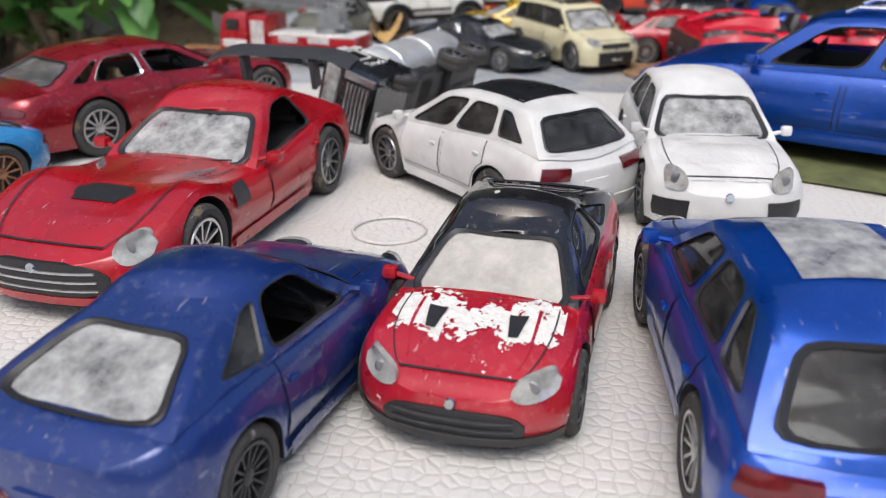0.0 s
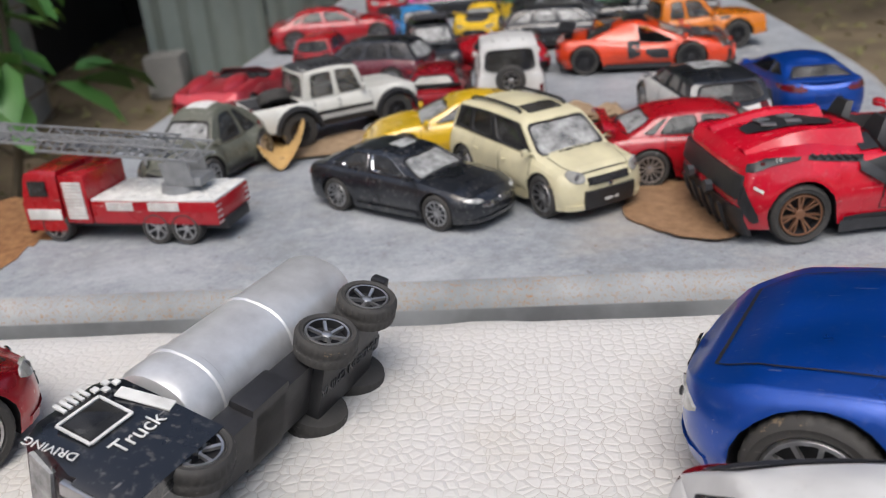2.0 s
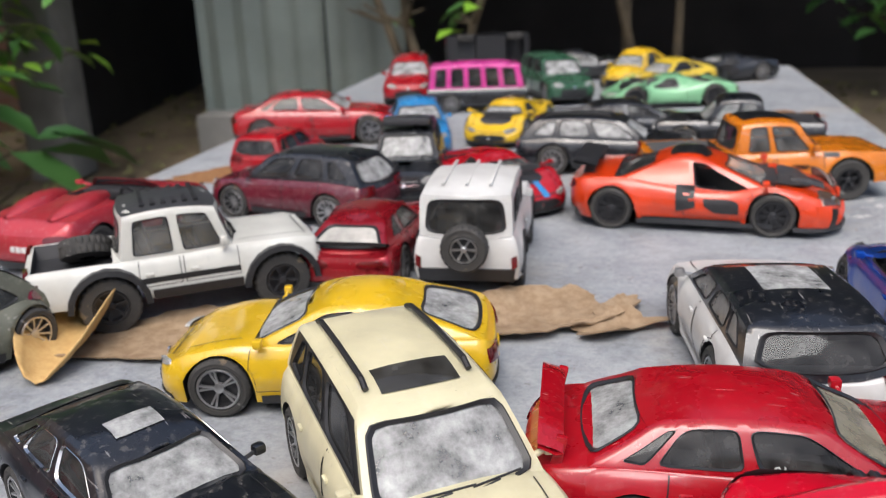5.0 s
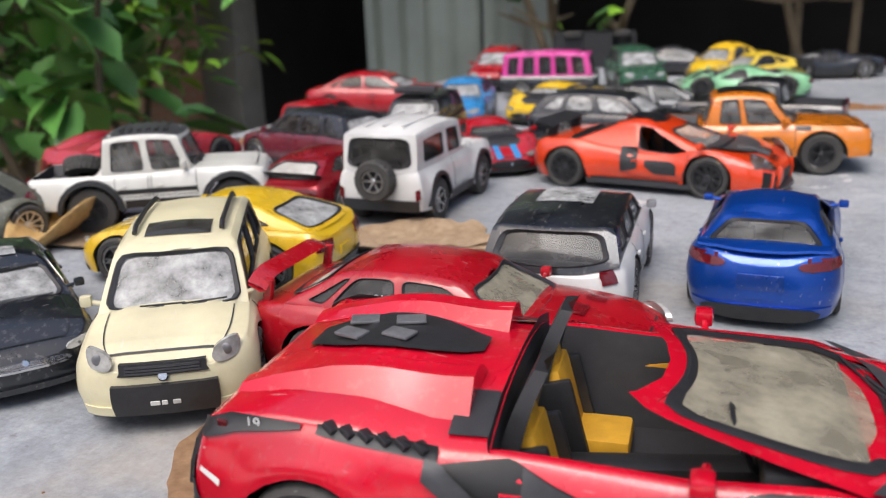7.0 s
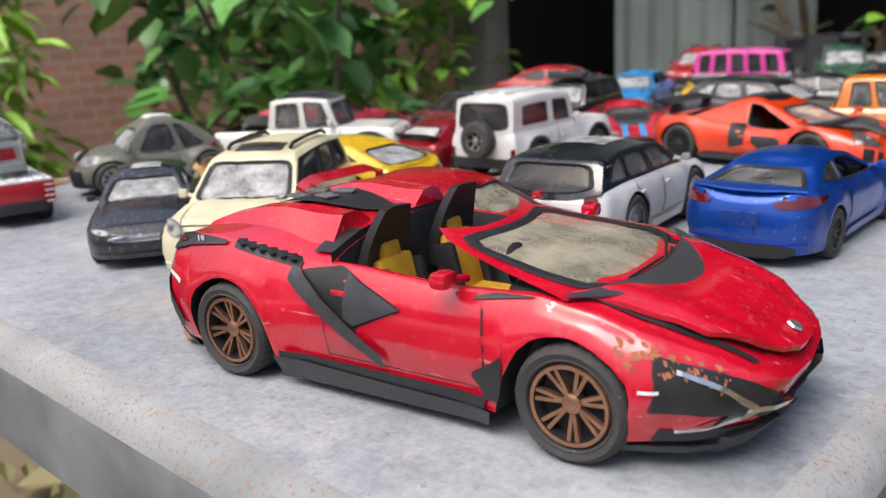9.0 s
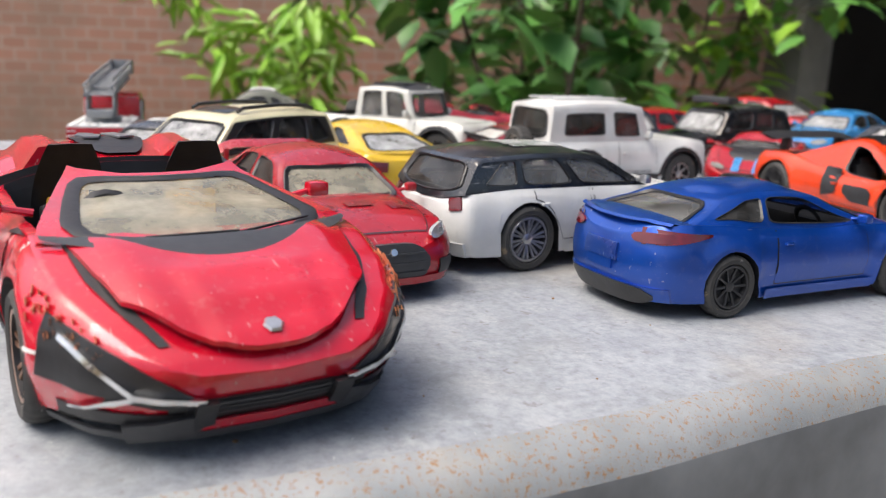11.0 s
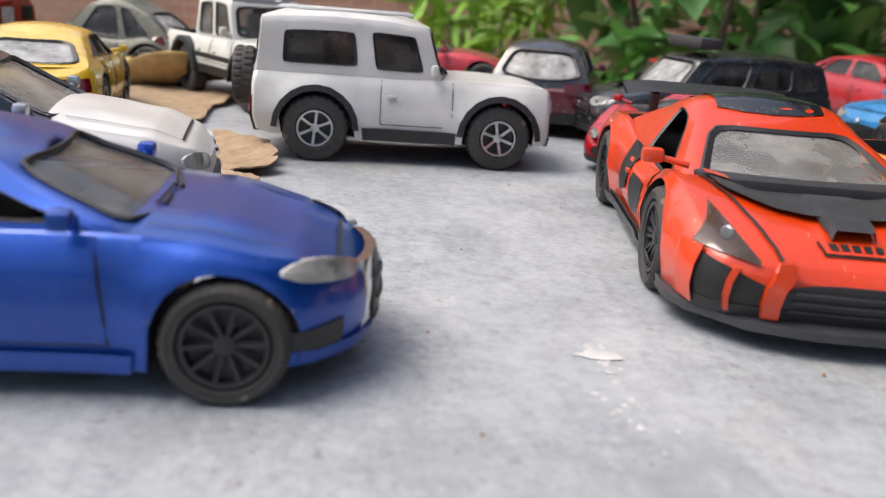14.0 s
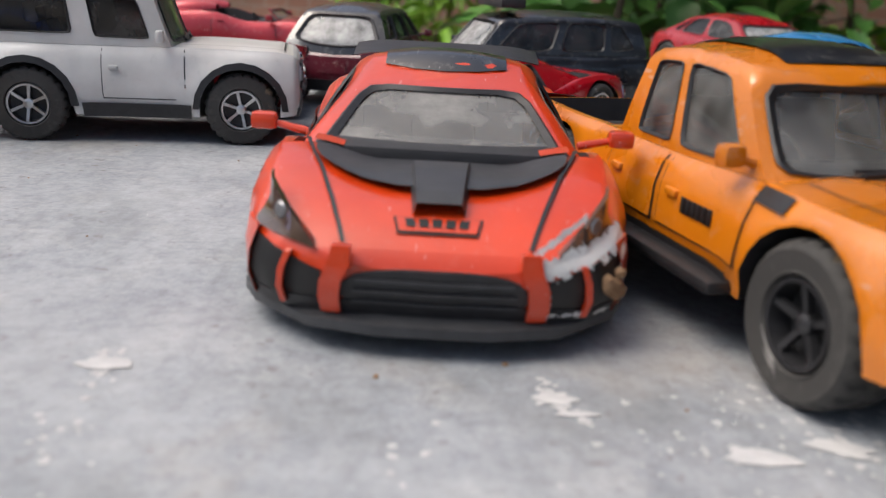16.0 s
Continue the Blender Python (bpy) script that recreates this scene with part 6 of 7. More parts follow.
# black scuttle under the windscreen, then the bonnet standing slightly open
b = bmesh.new()
rows = []
for i in range(9):
    u = i / 8
    rows.append([(S.x0 + (.740 + .100 * (1 - abs(c) ** 2.4) * (.55 + .45 * u) + .012 * u) * L, c * W / 2 * .86, hood_z(S, .740 + .100 * (1 - abs(c) ** 2.4) * (.55 + .45 * u) + .012 * u, c * .86) + .0008) for c in [-1 + k / 8 for k in range(17)]])
grid(b, rows)
part("scuttle_panel", b, CARBON, sian)
b = bmesh.new()
rows, n1, n2 = [], 16, 22
for i in range(n1 + 1):
    u = i / n1
    row = []
    for j in range(n2 + 1):
        v = -1 + 2 * j / n2
        t_in, t_out = .735 + .112 * (1 - abs(v) ** 2.2), .905 + .083 * (1 - abs(v) ** 3.0)
        t = t_in + (t_out - t_in) * u
        c = v * (.80 - .26 * max(0, (t - .72) / .27) ** 1.5)
        zz = hood_z(S, t, c) + .0012 + .0014 * u
        panel = max(0, min(1, (.40 - .10 * u - abs(c)) / .03)) * max(0, min(1, (t - .865) / .012))
        row.append(Vector((S.x0 + t * L, c * W / 2 * .96, zz + .0007 * panel - .0012 * max(0, abs(v) - .8) / .2)))
    rows.append(row)
grid(b, rows)
rim = rows[0] + [r[-1] for r in rows[1:]] + rows[-1][-2::-1] + [r[0] for r in rows[-2:0:-1]]
grid(b, [rim, [q - Vector((.0003, 0, .0011)) for q in rim]], True)
bonnet = part("bonnet", b, CRIMSON, sian, "red bonnet standing slightly open", angle=24)
b = bmesh.new()
grid(b, [[q - Vector((.0022, 0, .0010)) for q in rim], [Vector((q.x - .0060, q.y * .94, q.z - .0050)) for q in rim]], True)
part("bonnet_gap", b, INK, sian)
b = bmesh.new()
q = rows[14][11]
lathe(b, [(.00001, .0005), (.0017, .0005), (.0021, 0)], 6)
bmesh.ops.transform(b, matrix=Matrix.Translation(q + Vector((0, 0, .0002))) @ Matrix.Rotation(radians(-62), 4, "Y") @ Matrix.Rotation(radians(-90), 4, "Z"), verts=b.verts[:])
part("bonnet_badge", b, SILVER, bonnet)
b = bmesh.new()
nose_patch(b, S, -.46, .46, .0066, .0092, .0018, ny=18, nz=2)
part("front_lip_panel", b, CRIMSON, sian)
b = bmesh.new()
nose_patch(b, S, -.985, .985, .0046, .0066, .0020, ny=26, nz=1)
part("front_splitter", b, CARBON, sian)
for s in (-1, 1):
    words("19", .0034, PALE, "label_text", sian, Matrix.Translation(S.side(.085, .0395, s, .0012)) @ Matrix.Rotation(radians(0 if s < 0 else 180), 4, "Z") @ Matrix.Rotation(radians(90), 4, "X"))
    b = bmesh.new()
    q = S.side(.045, .0388, s, .0012)
    box(b, q, (.0022, .0004, .0020), .0002)
    part("side_marker", b, TAIL, sian)
b = bmesh.new()
nose_patch(b, S, -.97, .97, .0045, .0195, .0012, True, ny=18, nz=3)
part("rear_diffuser", b, TRIM, sian)
b = bmesh.new()
nose_patch(b, S, -.93, .93, .0235, .0335, .0012, True, ny=18, nz=2)
part("rear_grille", b, TRIM, sian)
for k in range(5):
    b = bmesh.new()
    yy = -.6 + .3 * k
    nose_patch(b, S, yy - .03, yy + .03, .0035, .0180, .0040, True, ny=2, nz=2)
    part("diffuser_fin", b, TRIM, sian)
for s in (-1, 1):
    b = bmesh.new()
    tube(b, S.front(s * .30, .0225, .0022, True), S.front(s * .30, .0225, .0055, True), .0030, .0032, 6)
    part("exhaust", b, CARBON, sian)
b = bmesh.new()
box(b, (S.x0 + .53 * L, 0, .0140), (.062, .0085, .012), .0025, Matrix.Rotation(radians(-6), 4, "Y"))
part("centre_console", b, TRIM, sian)
for s in (-1, 1):
    b = bmesh.new()
    box(b, (S.x0 + .53 * L, s * .0330, .0265), (.034, .0026, .0085), .0012, Matrix.Rotation(radians(-3), 4, "Y"))
    door_in = part("door_trim", b, CABIN, sian)
    b = bmesh.new()
    box(b, (S.x0 + .53 * L, s * .0315, .0272), (.020, .0010, .0045), .0005, Matrix.Rotation(radians(-8), 4, "Y"))
    part("door_inset", b, GOLD_SEAT, door_in)
    for k in (-1, 1):
        b = bmesh.new()
        box(b, (S.x0 + .415 * L, s * W * .20 + k * .0078, .0235), (.0075, .0024, .0200), .0011, Matrix.Rotation(radians(-14), 4, "Y"))
        part("seat_bolster", b, TRIM, sian)

# ---- orange track car ----
p, y = hubs((.3590, 1.0280), (.4452, 1.0095), -1, .0295)
sen, S = car("toy_track_car", "orange toy track car with a broken front corner", p, y, .151, .0690, .0430, .0882, .0365, .0122, ORANGE, "super", ww=.010, roof=None, sunroof=(.0, .95, .80, BLACK), ws=G_DUSTY, side=None, rear=G_DARK, rim=DARK_RIM, spokes=9, wstyle="twin", flare=.03,
             over=dict(sh=[(0, .60), (.06, .68), (.20, .70), (.36, .62), (.50, .55), (.64, .53), (.78, .53), (.86, .535), (.92, .50), (.96, .45), (.985, .40), (1, .33)], crown_t=[(0, .04), (.6, .03), (.78, .015), (.90, .05), (1, .08)], plan=[(.83, 1.0), (.90, .985), (.945, .93), (.972, .82), (.986, .66), (.995, .44), (1.0, 0.0)],
                       cab=(.16, .38, .51, .790), clear=.13, roofw=.56, bow=1.5, farc=.35, mirror_t=.745, wins=[(.10, .50)], doors=[(.44, .69)], screen=((.02, .02), (.98, .02), (.96, 1), (.04, 1))), grille=(.46, .160, .345), lamps=None, badge=False, tails=(.5, .9, .5, .6), mirror=ORANGE)
SMOKED = plain("smoked_headlight", (.10, .06, .045), .12, 0, 200, .5, .2, 1.0)
H, L, W = S.H, S.L, S.W
wing(sen, S.x0 + .010, .0372, .056, .014, .018, TRIM, .009, droop=.05)
# matt black panel under the windscreen, rounded below, with a keel in its middle
b = bmesh.new()
rows = []
for i in range(10):
    u = i / 9
    k = .70 * math.sqrt(max(.02, 1 - (u * .96) ** 2.4))
    rows.append([(S.x0 + (.775 + .118 * u) * L, c * k * W / 2, hood_z(S, .775 + .118 * u, c * k) + .0012) for c in [-1 + j / 8 for j in range(17)]])
grid(b, rows)
part("bonnet_panel", b, CARBON, sen)
b = bmesh.new()
rows = []
for i in range(9):
    u = i / 8
    t = .820 + .120 * u
    hw = .175 - .045 * u
    rows.append([(S.x0 + t * L, c * hw * W / 2, hood_z(S, t, c * hw) + (.0002 if abs(c) == 1 else .0024)) for c in (-1, -.86, -.3, 0, .3, .86, 1)])
grid(b, rows)
part("bonnet_keel", b, CARBON, sen, angle=25)
b = bmesh.new()
hood_patch(b, S, .946, .970, -.27, .27, .0004, 3, 6)
lb = part("name_plate", b, INK, sen)
b = bmesh.new()
hood_patch(b, S, .9480, .9680, -.255, .255, .0006, 3, 6)
part("plate_field", b, ORANGE, lb)
for k in range(5):
    b = bmesh.new()
    hood_patch(b, S, .9515, .9645, -.205 + k * .085, -.205 + k * .085 + .060, .0008, 2, 2)
    part("label_bar", b, INK, lb)
# flat splitter with cut-back ends
b = bmesh.new()
plan = [(-.0345, .055), (-.0345, .064), (-.0315, .0705), (-.0210, .0805), (-.0090, .0835), (.0090, .0835), (.0210, .0805), (.0315, .0705), (.0345, .064), (.0345, .055)]
grid(b, [[(x - (.004 if z > .006 else 0), yy, z) for yy, x in plan] for z in (.0042, .0060, .0066)] + [[(x - .020, yy, .0066) for yy, x in plan]])
grid(b, [[(x, yy, .0042) for yy, x in plan], [(x - .020, yy, .0042) for yy, x in plan]])
part("front_splitter", b, CARBON, sen)
for s in (-1, 1):
    b = bmesh.new()
    nose_patch(b, S, s * .56, s * .965, .0072, .0135, .0006, ny=10, nz=3, z0b=.0085, z1b=.0182)
    part("corner_intake", b, INK, sen)
    b = bmesh.new()
    nose_patch(b, S, s * .66, s * .955, .0172, .0182, .0008, ny=12, nz=4, z0b=.0192, z1b=.0272)
    hlp = part("headlight", b, SMOKED, sen)
    b = bmesh.new()
    q = S.front(s * .86, .0222, .0009)
    lathe(b, [(.00001, .0004), (.0012, .0004), (.0016, 0)], 12)
    bmesh.ops.transform(b, matrix=Matrix.Translation(q) @ Matrix.Rotation(radians(-90 + s * 45), 4, "Z"), verts=b.verts[:])
    part("bulb", b, DULL_RIM, hlp)
    b = bmesh.new()
    nose_patch(b, S, s * .455, s * .555, .0068, .0185, .0022, ny=4, nz=4, z0b=.0068, z1b=.0185)
    part("front_fang", b, ORANGE, sen)
    b = bmesh.new()
    nose_patch(b, S, s * .735, s * .765, .0074, .0165, .0020, ny=2, nz=3)
    part("intake_vane", b, ORANGE, sen)
    b = bmesh.new()
    nose_patch(b, S, s * .93, s * .985, .0068, .0190, .0018, ny=3, nz=3)
    part("corner_vane", b, ORANGE, sen)
    b = bmesh.new()
    rows = []
    for i in range(15):
        u = i / 14
        t = .760 + .222 * u
        c = s * (.84 - .33 * u ** 1.2)
        rows.append([(S.x(t, S.belt(t)), (c + d) * W / 2 * S.wv(t, S.belt(t)), hood_z(S, t, c + d) + .0005) for d in (-.013, .013)])
    grid(b, rows)
    part("bonnet_slit", b, TRIM, sen)
    b = bmesh.new()
    side_patch(b, S, .415, .485, lambda t: .0125 + (t - .415) * .04, .0275, s, .0007, 6, 4)
    part("side_intake", b, TRIM, sen)
    b = bmesh.new()
    side_patch(b, S, .515, .640, lambda t: .0125 + max(0, .555 - t) * .10, lambda t: .0205 - max(0, t - .62) * .1, s, .0007, 8, 4)
    part("door_glass", b, TRIM, sen)
    b = bmesh.new()
    side_patch(b, S, .26, .76, .0045, .0078, s, .0016, 10, 2)
    part("side_blade", b, CARBON, sen)
    b = bmesh.new()
    hood_patch(b, S, .755, .785, s * .70 - .09, s * .70 + .09, .0012, 4, 3)
    part("screen_corner", b, ORANGE, sen)
# bare white plastic on the broken corner, in torn islands
b = bmesh.new()
ny_, nz_ = 90, 70
rows = [[S.front(.50 + .475 * j / ny_, .0066 + .0205 * i / nz_, .0013 + .00012 * noise.noise(Vector((i * .3, j * .3, 4)))) for j in range(ny_ + 1)] for i in range(nz_ + 1)]


def torn(i, j):
    yy, z = .50 + .475 * j / ny_, .0066 + .0205 * i / nz_
    band = 1.0 - abs(z - (.0150 + (yy - .5) * .0105)) / .0021
    streak = 1.0 - abs(z - (.0190 + (yy - .56) * .022)) / .0011 if yy < .80 else -1
    rim = 1.0 - abs(yy - .945) / .030 if z < .019 else -1
    foot = .8 - abs(z - .0076) / .0011
    fang = .8 - abs(yy - .545) / .020 if z < .0125 else -1
    n1, n2 = noise.noise(Vector((i * .16, j * .16, 2))), noise.noise(Vector((i * .5, j * .5, 7)))
    return max(band, streak - .2, rim - .1, foot - .3, fang) + .55 * n1 + .40 * n2 > .24


grid(b, rows, keep=torn)
part("chipped_corner", b, WHITE_CRUST, sen, "bare white plastic where paint broke off", angle=60)
b = bmesh.new()
for k in range(14):
    rnd = random.Random(60 + k)
    q = S.front(.84 + .10 * rnd.random(), .0095 + .005 * rnd.random(), .0010)
    bmesh.ops.create_icosphere(b, subdivisions=1, radius=.0008 + .0006 * rnd.random(), matrix=Matrix.Translation(q))
bmesh.ops.remove_doubles(b, verts=b.verts[:], dist=.0003)
part("dirt_lump", b, DRIED, sen, "lump of dried mud in the broken corner")

# ---- orange pickup ----
rap, S = car("toy_pickup", "amber toy pickup truck with wide black tyres", (.4605, 1.1080), 4, .153, .058, .052, .093, .030, .0132, AMBER, "pickup", ww=.0120, wstyle="offroad", spokes=5, rim=DARK_RIM, roof=None, side=G_CLEAR, ws=G_CLEAR, rear=G_DARK, flare=.05, tubs=[(.03, .31, .024)], sunroof=(.05, .9, .7, BLACK), grille=(.6, .34, .50), over=dict(wins=[(.10, .52), (.58, .86)]), lamps=(.66, .95, .42, .52))
for s in (-1, 1):
    b = bmesh.new()
    box(b, (.0, s * .0305, .0125), (.058, .006, .0025), .001)
    part("running_board", b, TRIM, rap)
    for k in range(6):
        b = bmesh.new()
        box(b, S.side(.575 + .0115 * k, .0225, s, .0006), (.0013, .0004, .0030), .0001)
        part("label_bar", b, INK, rap)
    b = bmesh.new()
    side_patch(b, S, .70, .76, .0285, .0310, s, .0006, 4, 1)
    part("wing_vent", b, TRIM, rap)
# ---- second rows ----
p, y = hubs((.132, .866), (.1983, .9015), -1, .0225)
gw, S = car("toy_pickup", "pearl white toy off-road pickup with a black tonneau and spare wheel", p, y, .128, .051, .055, .0752, .020, .0132, PEARL, "pickup", wstyle="offroad", spokes=6, rim=DARK_RIM, roof=None, side=G_CLEAR, ws=G_CLEAR, rear=G_CLEAR, flare=.02, tubs=[(.02, .28, .026)], sunroof=(.0, 1.0, .97, CARBON), over=dict(clear=.26, cab=(.30, .325, .64, .69), wins=[(.07, .44), (.52, .90)], roofw=.84, farc=.05, arc=.05))
b = bmesh.new()
for k in range(6):
    box(b, (S.x0 + (.40 + .036 * k) * S.L, 0, .0543), (.0022, .032, .0012), .0004)
part("roof_rib", b, TRIM, gw)
ty = add_wheel(gw, 0, 0, 1, .0115, .0085, 6, "offroad", DARK_RIM)
ty.name = "spare_wheel"
ty.matrix_local = Matrix.Translation((S.x0 + .20 * S.L, .002, .033)) @ Matrix.Rotation(radians(62), 4, "X")
for s in (-1, 1):
    for ax in (-.0376, .0376):
        b = bmesh.new()
        rows = []
        for k in range(11):
            a = math.pi * k / 10
            rows.append([(ax + math.cos(a) * q, s * yy, .0132 + math.sin(a) * q) for q, yy in ((.0150, .0235), (.0150, .0285), (.0176, .0280), (.0176, .0235))])
        grid(b, rows, True)
        part("wheel_arch", b, TRIM, gw)
    b = bmesh.new()
    side_patch(b, S, .34, .70, .0215, .0240, s, .0006, 10, 1)
    part("stripe", b, INK, gw)
slr, S = car("toy_speedster", "satin red toy speedster with twin head fairings", (.064, 1.000), 78, .146, .061, .038, .086, .034, .0118, RED_SATIN, "super", open_top=True, ws=G_CLEAR, rim=DARK_RIM, over=dict(sh=[(0, .62), (.05, .78), (.16, .82), (.36, .84), (.50, .72), (.66, .72), (.85, .58), (1, .34)], cab=(.30, .34, .56, .64), doors=[(.36, .62)]), tails=(.52, .92, .50, .62))
for s in (-1, 1):
    b = bmesh.new()
    rows = []
    for i in range(9):
        u = i / 8
        q = .0088 * math.sin(math.pi * (.12 + .84 * u) ** 1) ** .8
        x = S.x0 + (.36 - .30 * u) * S.L
        z0 = S.belt(.36 - .30 * u) + .0006
        rows.append([(x, s * .0145 + q * math.cos(a), z0 + q * .80 * (1 - u * .5) * math.sin(a)) for a in [math.pi * k / 8 for k in range(9)]])
    grid(b, rows)
    part("head_fairing", b, RED_SATIN, slr)
b = bmesh.new()
for k in range(3):
    nose_patch(b, S, -.17 + .12 * k, -.17 + .12 * k + .09, .40 * S.H, .47 * S.H, .0012, True, ny=2, nz=1)
part("label_bar", b, PALE, slr)
bt, S = car("toy_saloon", "olive grey toy bubble-roofed saloon with painted decals", (.079, .819), -110, .106, .046, .047, .062, .021, .0108, OLIVE, "bug", side=G_DARK, ws=G_MILKY, flare=.12, rim=SILVER, sunroof=(.12, .88, .62, PALE), lamps=(.55, .85, .42, .58))
p, y = hubs((.0924, .701), (.0178, .722), 1, .014)


def fire_engine(at, yaw):
    t = new("toy_fire_engine")
    tagged(t, "red and white toy fire engine with a grey turntable ladder", "toy truck", "toy cars on the table")
    t.matrix_world = pose(at[0], at[1], 0, 0, 0, yaw)
    W, r = .036, .0088
    b = bmesh.new()
    box(b, (-.002, 0, .0105), (.116, W * .7, .006), .001)
    part("chassis", b, TRIM, t)
    b = bmesh.new()
    rows = []
    for x, k, zt in ((.034, 1, .0395), (.050, 1, .0400), (.0555, .98, .0375), (.0585, .96, .0270), (.0590, .95, .0065)):
        rows.append([(x, -W / 2 * k, .0065), (x, -W / 2 * k, .022), (x, -W / 2 * k * .96, zt - .003), (x, -W / 2 * k * .86, zt), (x, W / 2 * k * .86, zt), (x, W / 2 * k * .96, zt - .003), (x, W / 2 * k, .022), (x, W / 2 * k, .0065)])
    vs = grid(b, rows, True)
    b.faces.new(vs[0]), b.faces.new(vs[-1])
    cabp = part("cab", b, RED, t)
    b = bmesh.new()
    box(b, (.0572, 0, .0315), (.0012, .029, .0090), .0004, Matrix.Rotation(radians(-10), 4, "Y"))
    part("windscreen", b, G_MILKY, cabp)
    for s in (-1, 1):
        b = bmesh.new()
        box(b, (.0465, s * W / 2, .0305), (.0115, .0008, .0085), .0003)
        part("side_window", b, G_DARK, cabp)
        b = bmesh.new()
        box(b, (.0455, s * (W / 2 + .0001), .0160), (.021, .0008, .0060), .0004)
        part("white_panel", b, PALE, cabp)
    b = bmesh.new()
    box(b, (.0245, 0, .0245), (.016, W, .027), .0012)
    locker = part("equipment_body", b, RED, t)
    for s in (-1, 1):
        b = bmesh.new()
        for k in range(11):
            box(b, (.0245, s * (W / 2 + .0002), .0145 + k * .0019), (.0115, .0010, .0014), .0003)
        part("roller_shutter", b, PALE, locker)
    b = bmesh.new()
    box(b, (-.0215, 0, .0175), (.074, W, .0125), .0010)
    deck = part("rear_body", b, RED, t)
    b = bmesh.new()
    box(b, (-.0215, 0, .0243), (.073, W * .98, .0012), .0003)
    for i in range(11):
        for j in range(5):
            box(b, (-.054 + i * .0066, -.0135 + j * .0066, .0252), (.0040, .0013, .0006), 0, Matrix.Rotation(radians(45 if (i + j) % 2 else -45), 4, "Z"))
    part("tread_plate", b, PALE, deck)
    for s in (-1, 1):
        b = bmesh.new()
        for x, w in ((-.002, .016), (-.028, .018)):
            for k in range(3):
                box(b, (x, s * (W / 2 + .0002), .0195 + k * .0016), (w, .0008, .0012), .0002)
        part("locker_slats", b, PALE, deck)
    for k in range(4):
        for s in (-1, 1):
            b = bmesh.new()
            box(b, (-.0575, s * .0150, .0125 + k * .0030), (.0022, .0050, .0008), .0002)
            part("rear_step", b, PALE, deck)
    b = bmesh.new()
    tube(b, (-.030, 0, .0245), (-.030, 0, .0290), .0115, .0105, 18)
    for s in (-1, 1):
        box(b, (-.033, s * .0078, .0355), (.017, .0016, .0150), .0008, Matrix.Rotation(radians(10), 4, "Y"))
    box(b, (-.036, 0, .0310), (.020, .0155, .0045), .0008)
    turn = part("turntable", b, GREY_PLASTIC, t)
    lad = bmesh.new()
    z0, x0, x1 = .0435, -.048, .078
    for lay, (a, c, hw) in enumerate(((-.048, .050, .0085), (-.030, .078, .0068))):
        zz = z0 + lay * .0028
        for s in (-1, 1):
            box(lad, ((a + c) / 2, s * hw, zz), (c - a, .0012, .0016), .0003)
            box(lad, ((a + c) / 2, s * hw, zz + .0062), (c - a, .0012, .0012), .0003)
            n = int((c - a) / .0075)
            for k in range(n):
                xx = a + (k + .5) * (c - a) / n
                box(lad, (xx, s * hw, zz + .0031), (.0009, .0009, .0078), 0, Matrix.Rotation(radians(42 if k % 2 else -42), 4, "Y"))
        n = int((c - a) / .006)
        for k in range(n):
            tube(lad, (a + (k + .5) * (c - a) / n, -hw, zz), (a + (k + .5) * (c - a) / n, hw, zz), .0006, .0006, 6)
    bmesh.ops.rotate(lad, cent=(-.03, 0, .0435), matrix=Matrix.Rotation(radians(-4), 3, "Y"), verts=lad.verts[:])
    part("ladder", lad, GREY_PLASTIC, turn)
    b = bmesh.new()
    for s in (-1, 1):
        box(b, (.084, s * .0075, .0560), (.014, .0010, .0100), .0003)
    box(b, (.091, 0, .0560), (.0010, .0150, .0100), .0003)
    box(b, (.084, 0, .0512), (.014, .0150, .0010), .0003)
    part("rescue_cage", b, GREY_PLASTIC, turn)
    for x in (.041, -.021, -.038):
        for s in (-1, 1):
            add_wheel(t, x, s * (W / 2 - .0036), s, r, .0076, 6, "plain", SILVER, x * 40)
    return t


fire_engine((p[0] + .004, p[1] - .001), y)
qt, S = car("toy_hatchback", "dull red toy rally coupe with a black rear spoiler", (.2315, .966), 85, .118, .048, .036, .070, .022, .0102, RED_DEEP, "coupe", over=dict(nr=5, lr=.05, cab=(.04, .24, .52, .68), ln=.06, nf=4), side=G_CLEAR, rear=G_CRUST, tails=(.3, .95, .46, .56))
wing(qt, S.x0 + .006, .0262, .042, .007, .016, TRIM, .003, droop=.02)
p, y = hubs((.1926, 1.0242), (.1926 - .935 * .072, 1.0242 + .355 * .072), 1, .0225)
car("toy_suv", "maroon toy crossover with a dark roof", p, y, .122, .053, .045, .072, .024, .0108, MAROON, "suv", roof=BLACK, side=G_DARK)
esc, S = car("toy_suv", "black toy patrol car with a light bar on its roof", (.2275, 1.114), -85, .124, .048, .047, .072, .024, .0108, BLACK, "hatch", grille=(.5, .30, .50), trimline=CHROME, over=dict(cab=(.02, .06, .58, .70)))
b = bmesh.new()
box(b, (.004, 0, .0500), (.012, .032, .005), .0015)
part("light_bar", b, CARBON, esc)
b = bmesh.new()
tube(b, (S.x0 + .82 * S.L, 0, hood_z(S, .82) + .0002), (S.x0 + .82 * S.L, 0, hood_z(S, .82) + .0002), .0055, .0055, 6)
part("badge", b, SKY, esc)
ford, S = car("toy_sports_car", "red toy sports car with blue stripes over its roof", (.286, 1.094), -57, .120, .052, .033, .070, .026, .0110, RED, "super", ws=G_CLEAR, roof=RED)
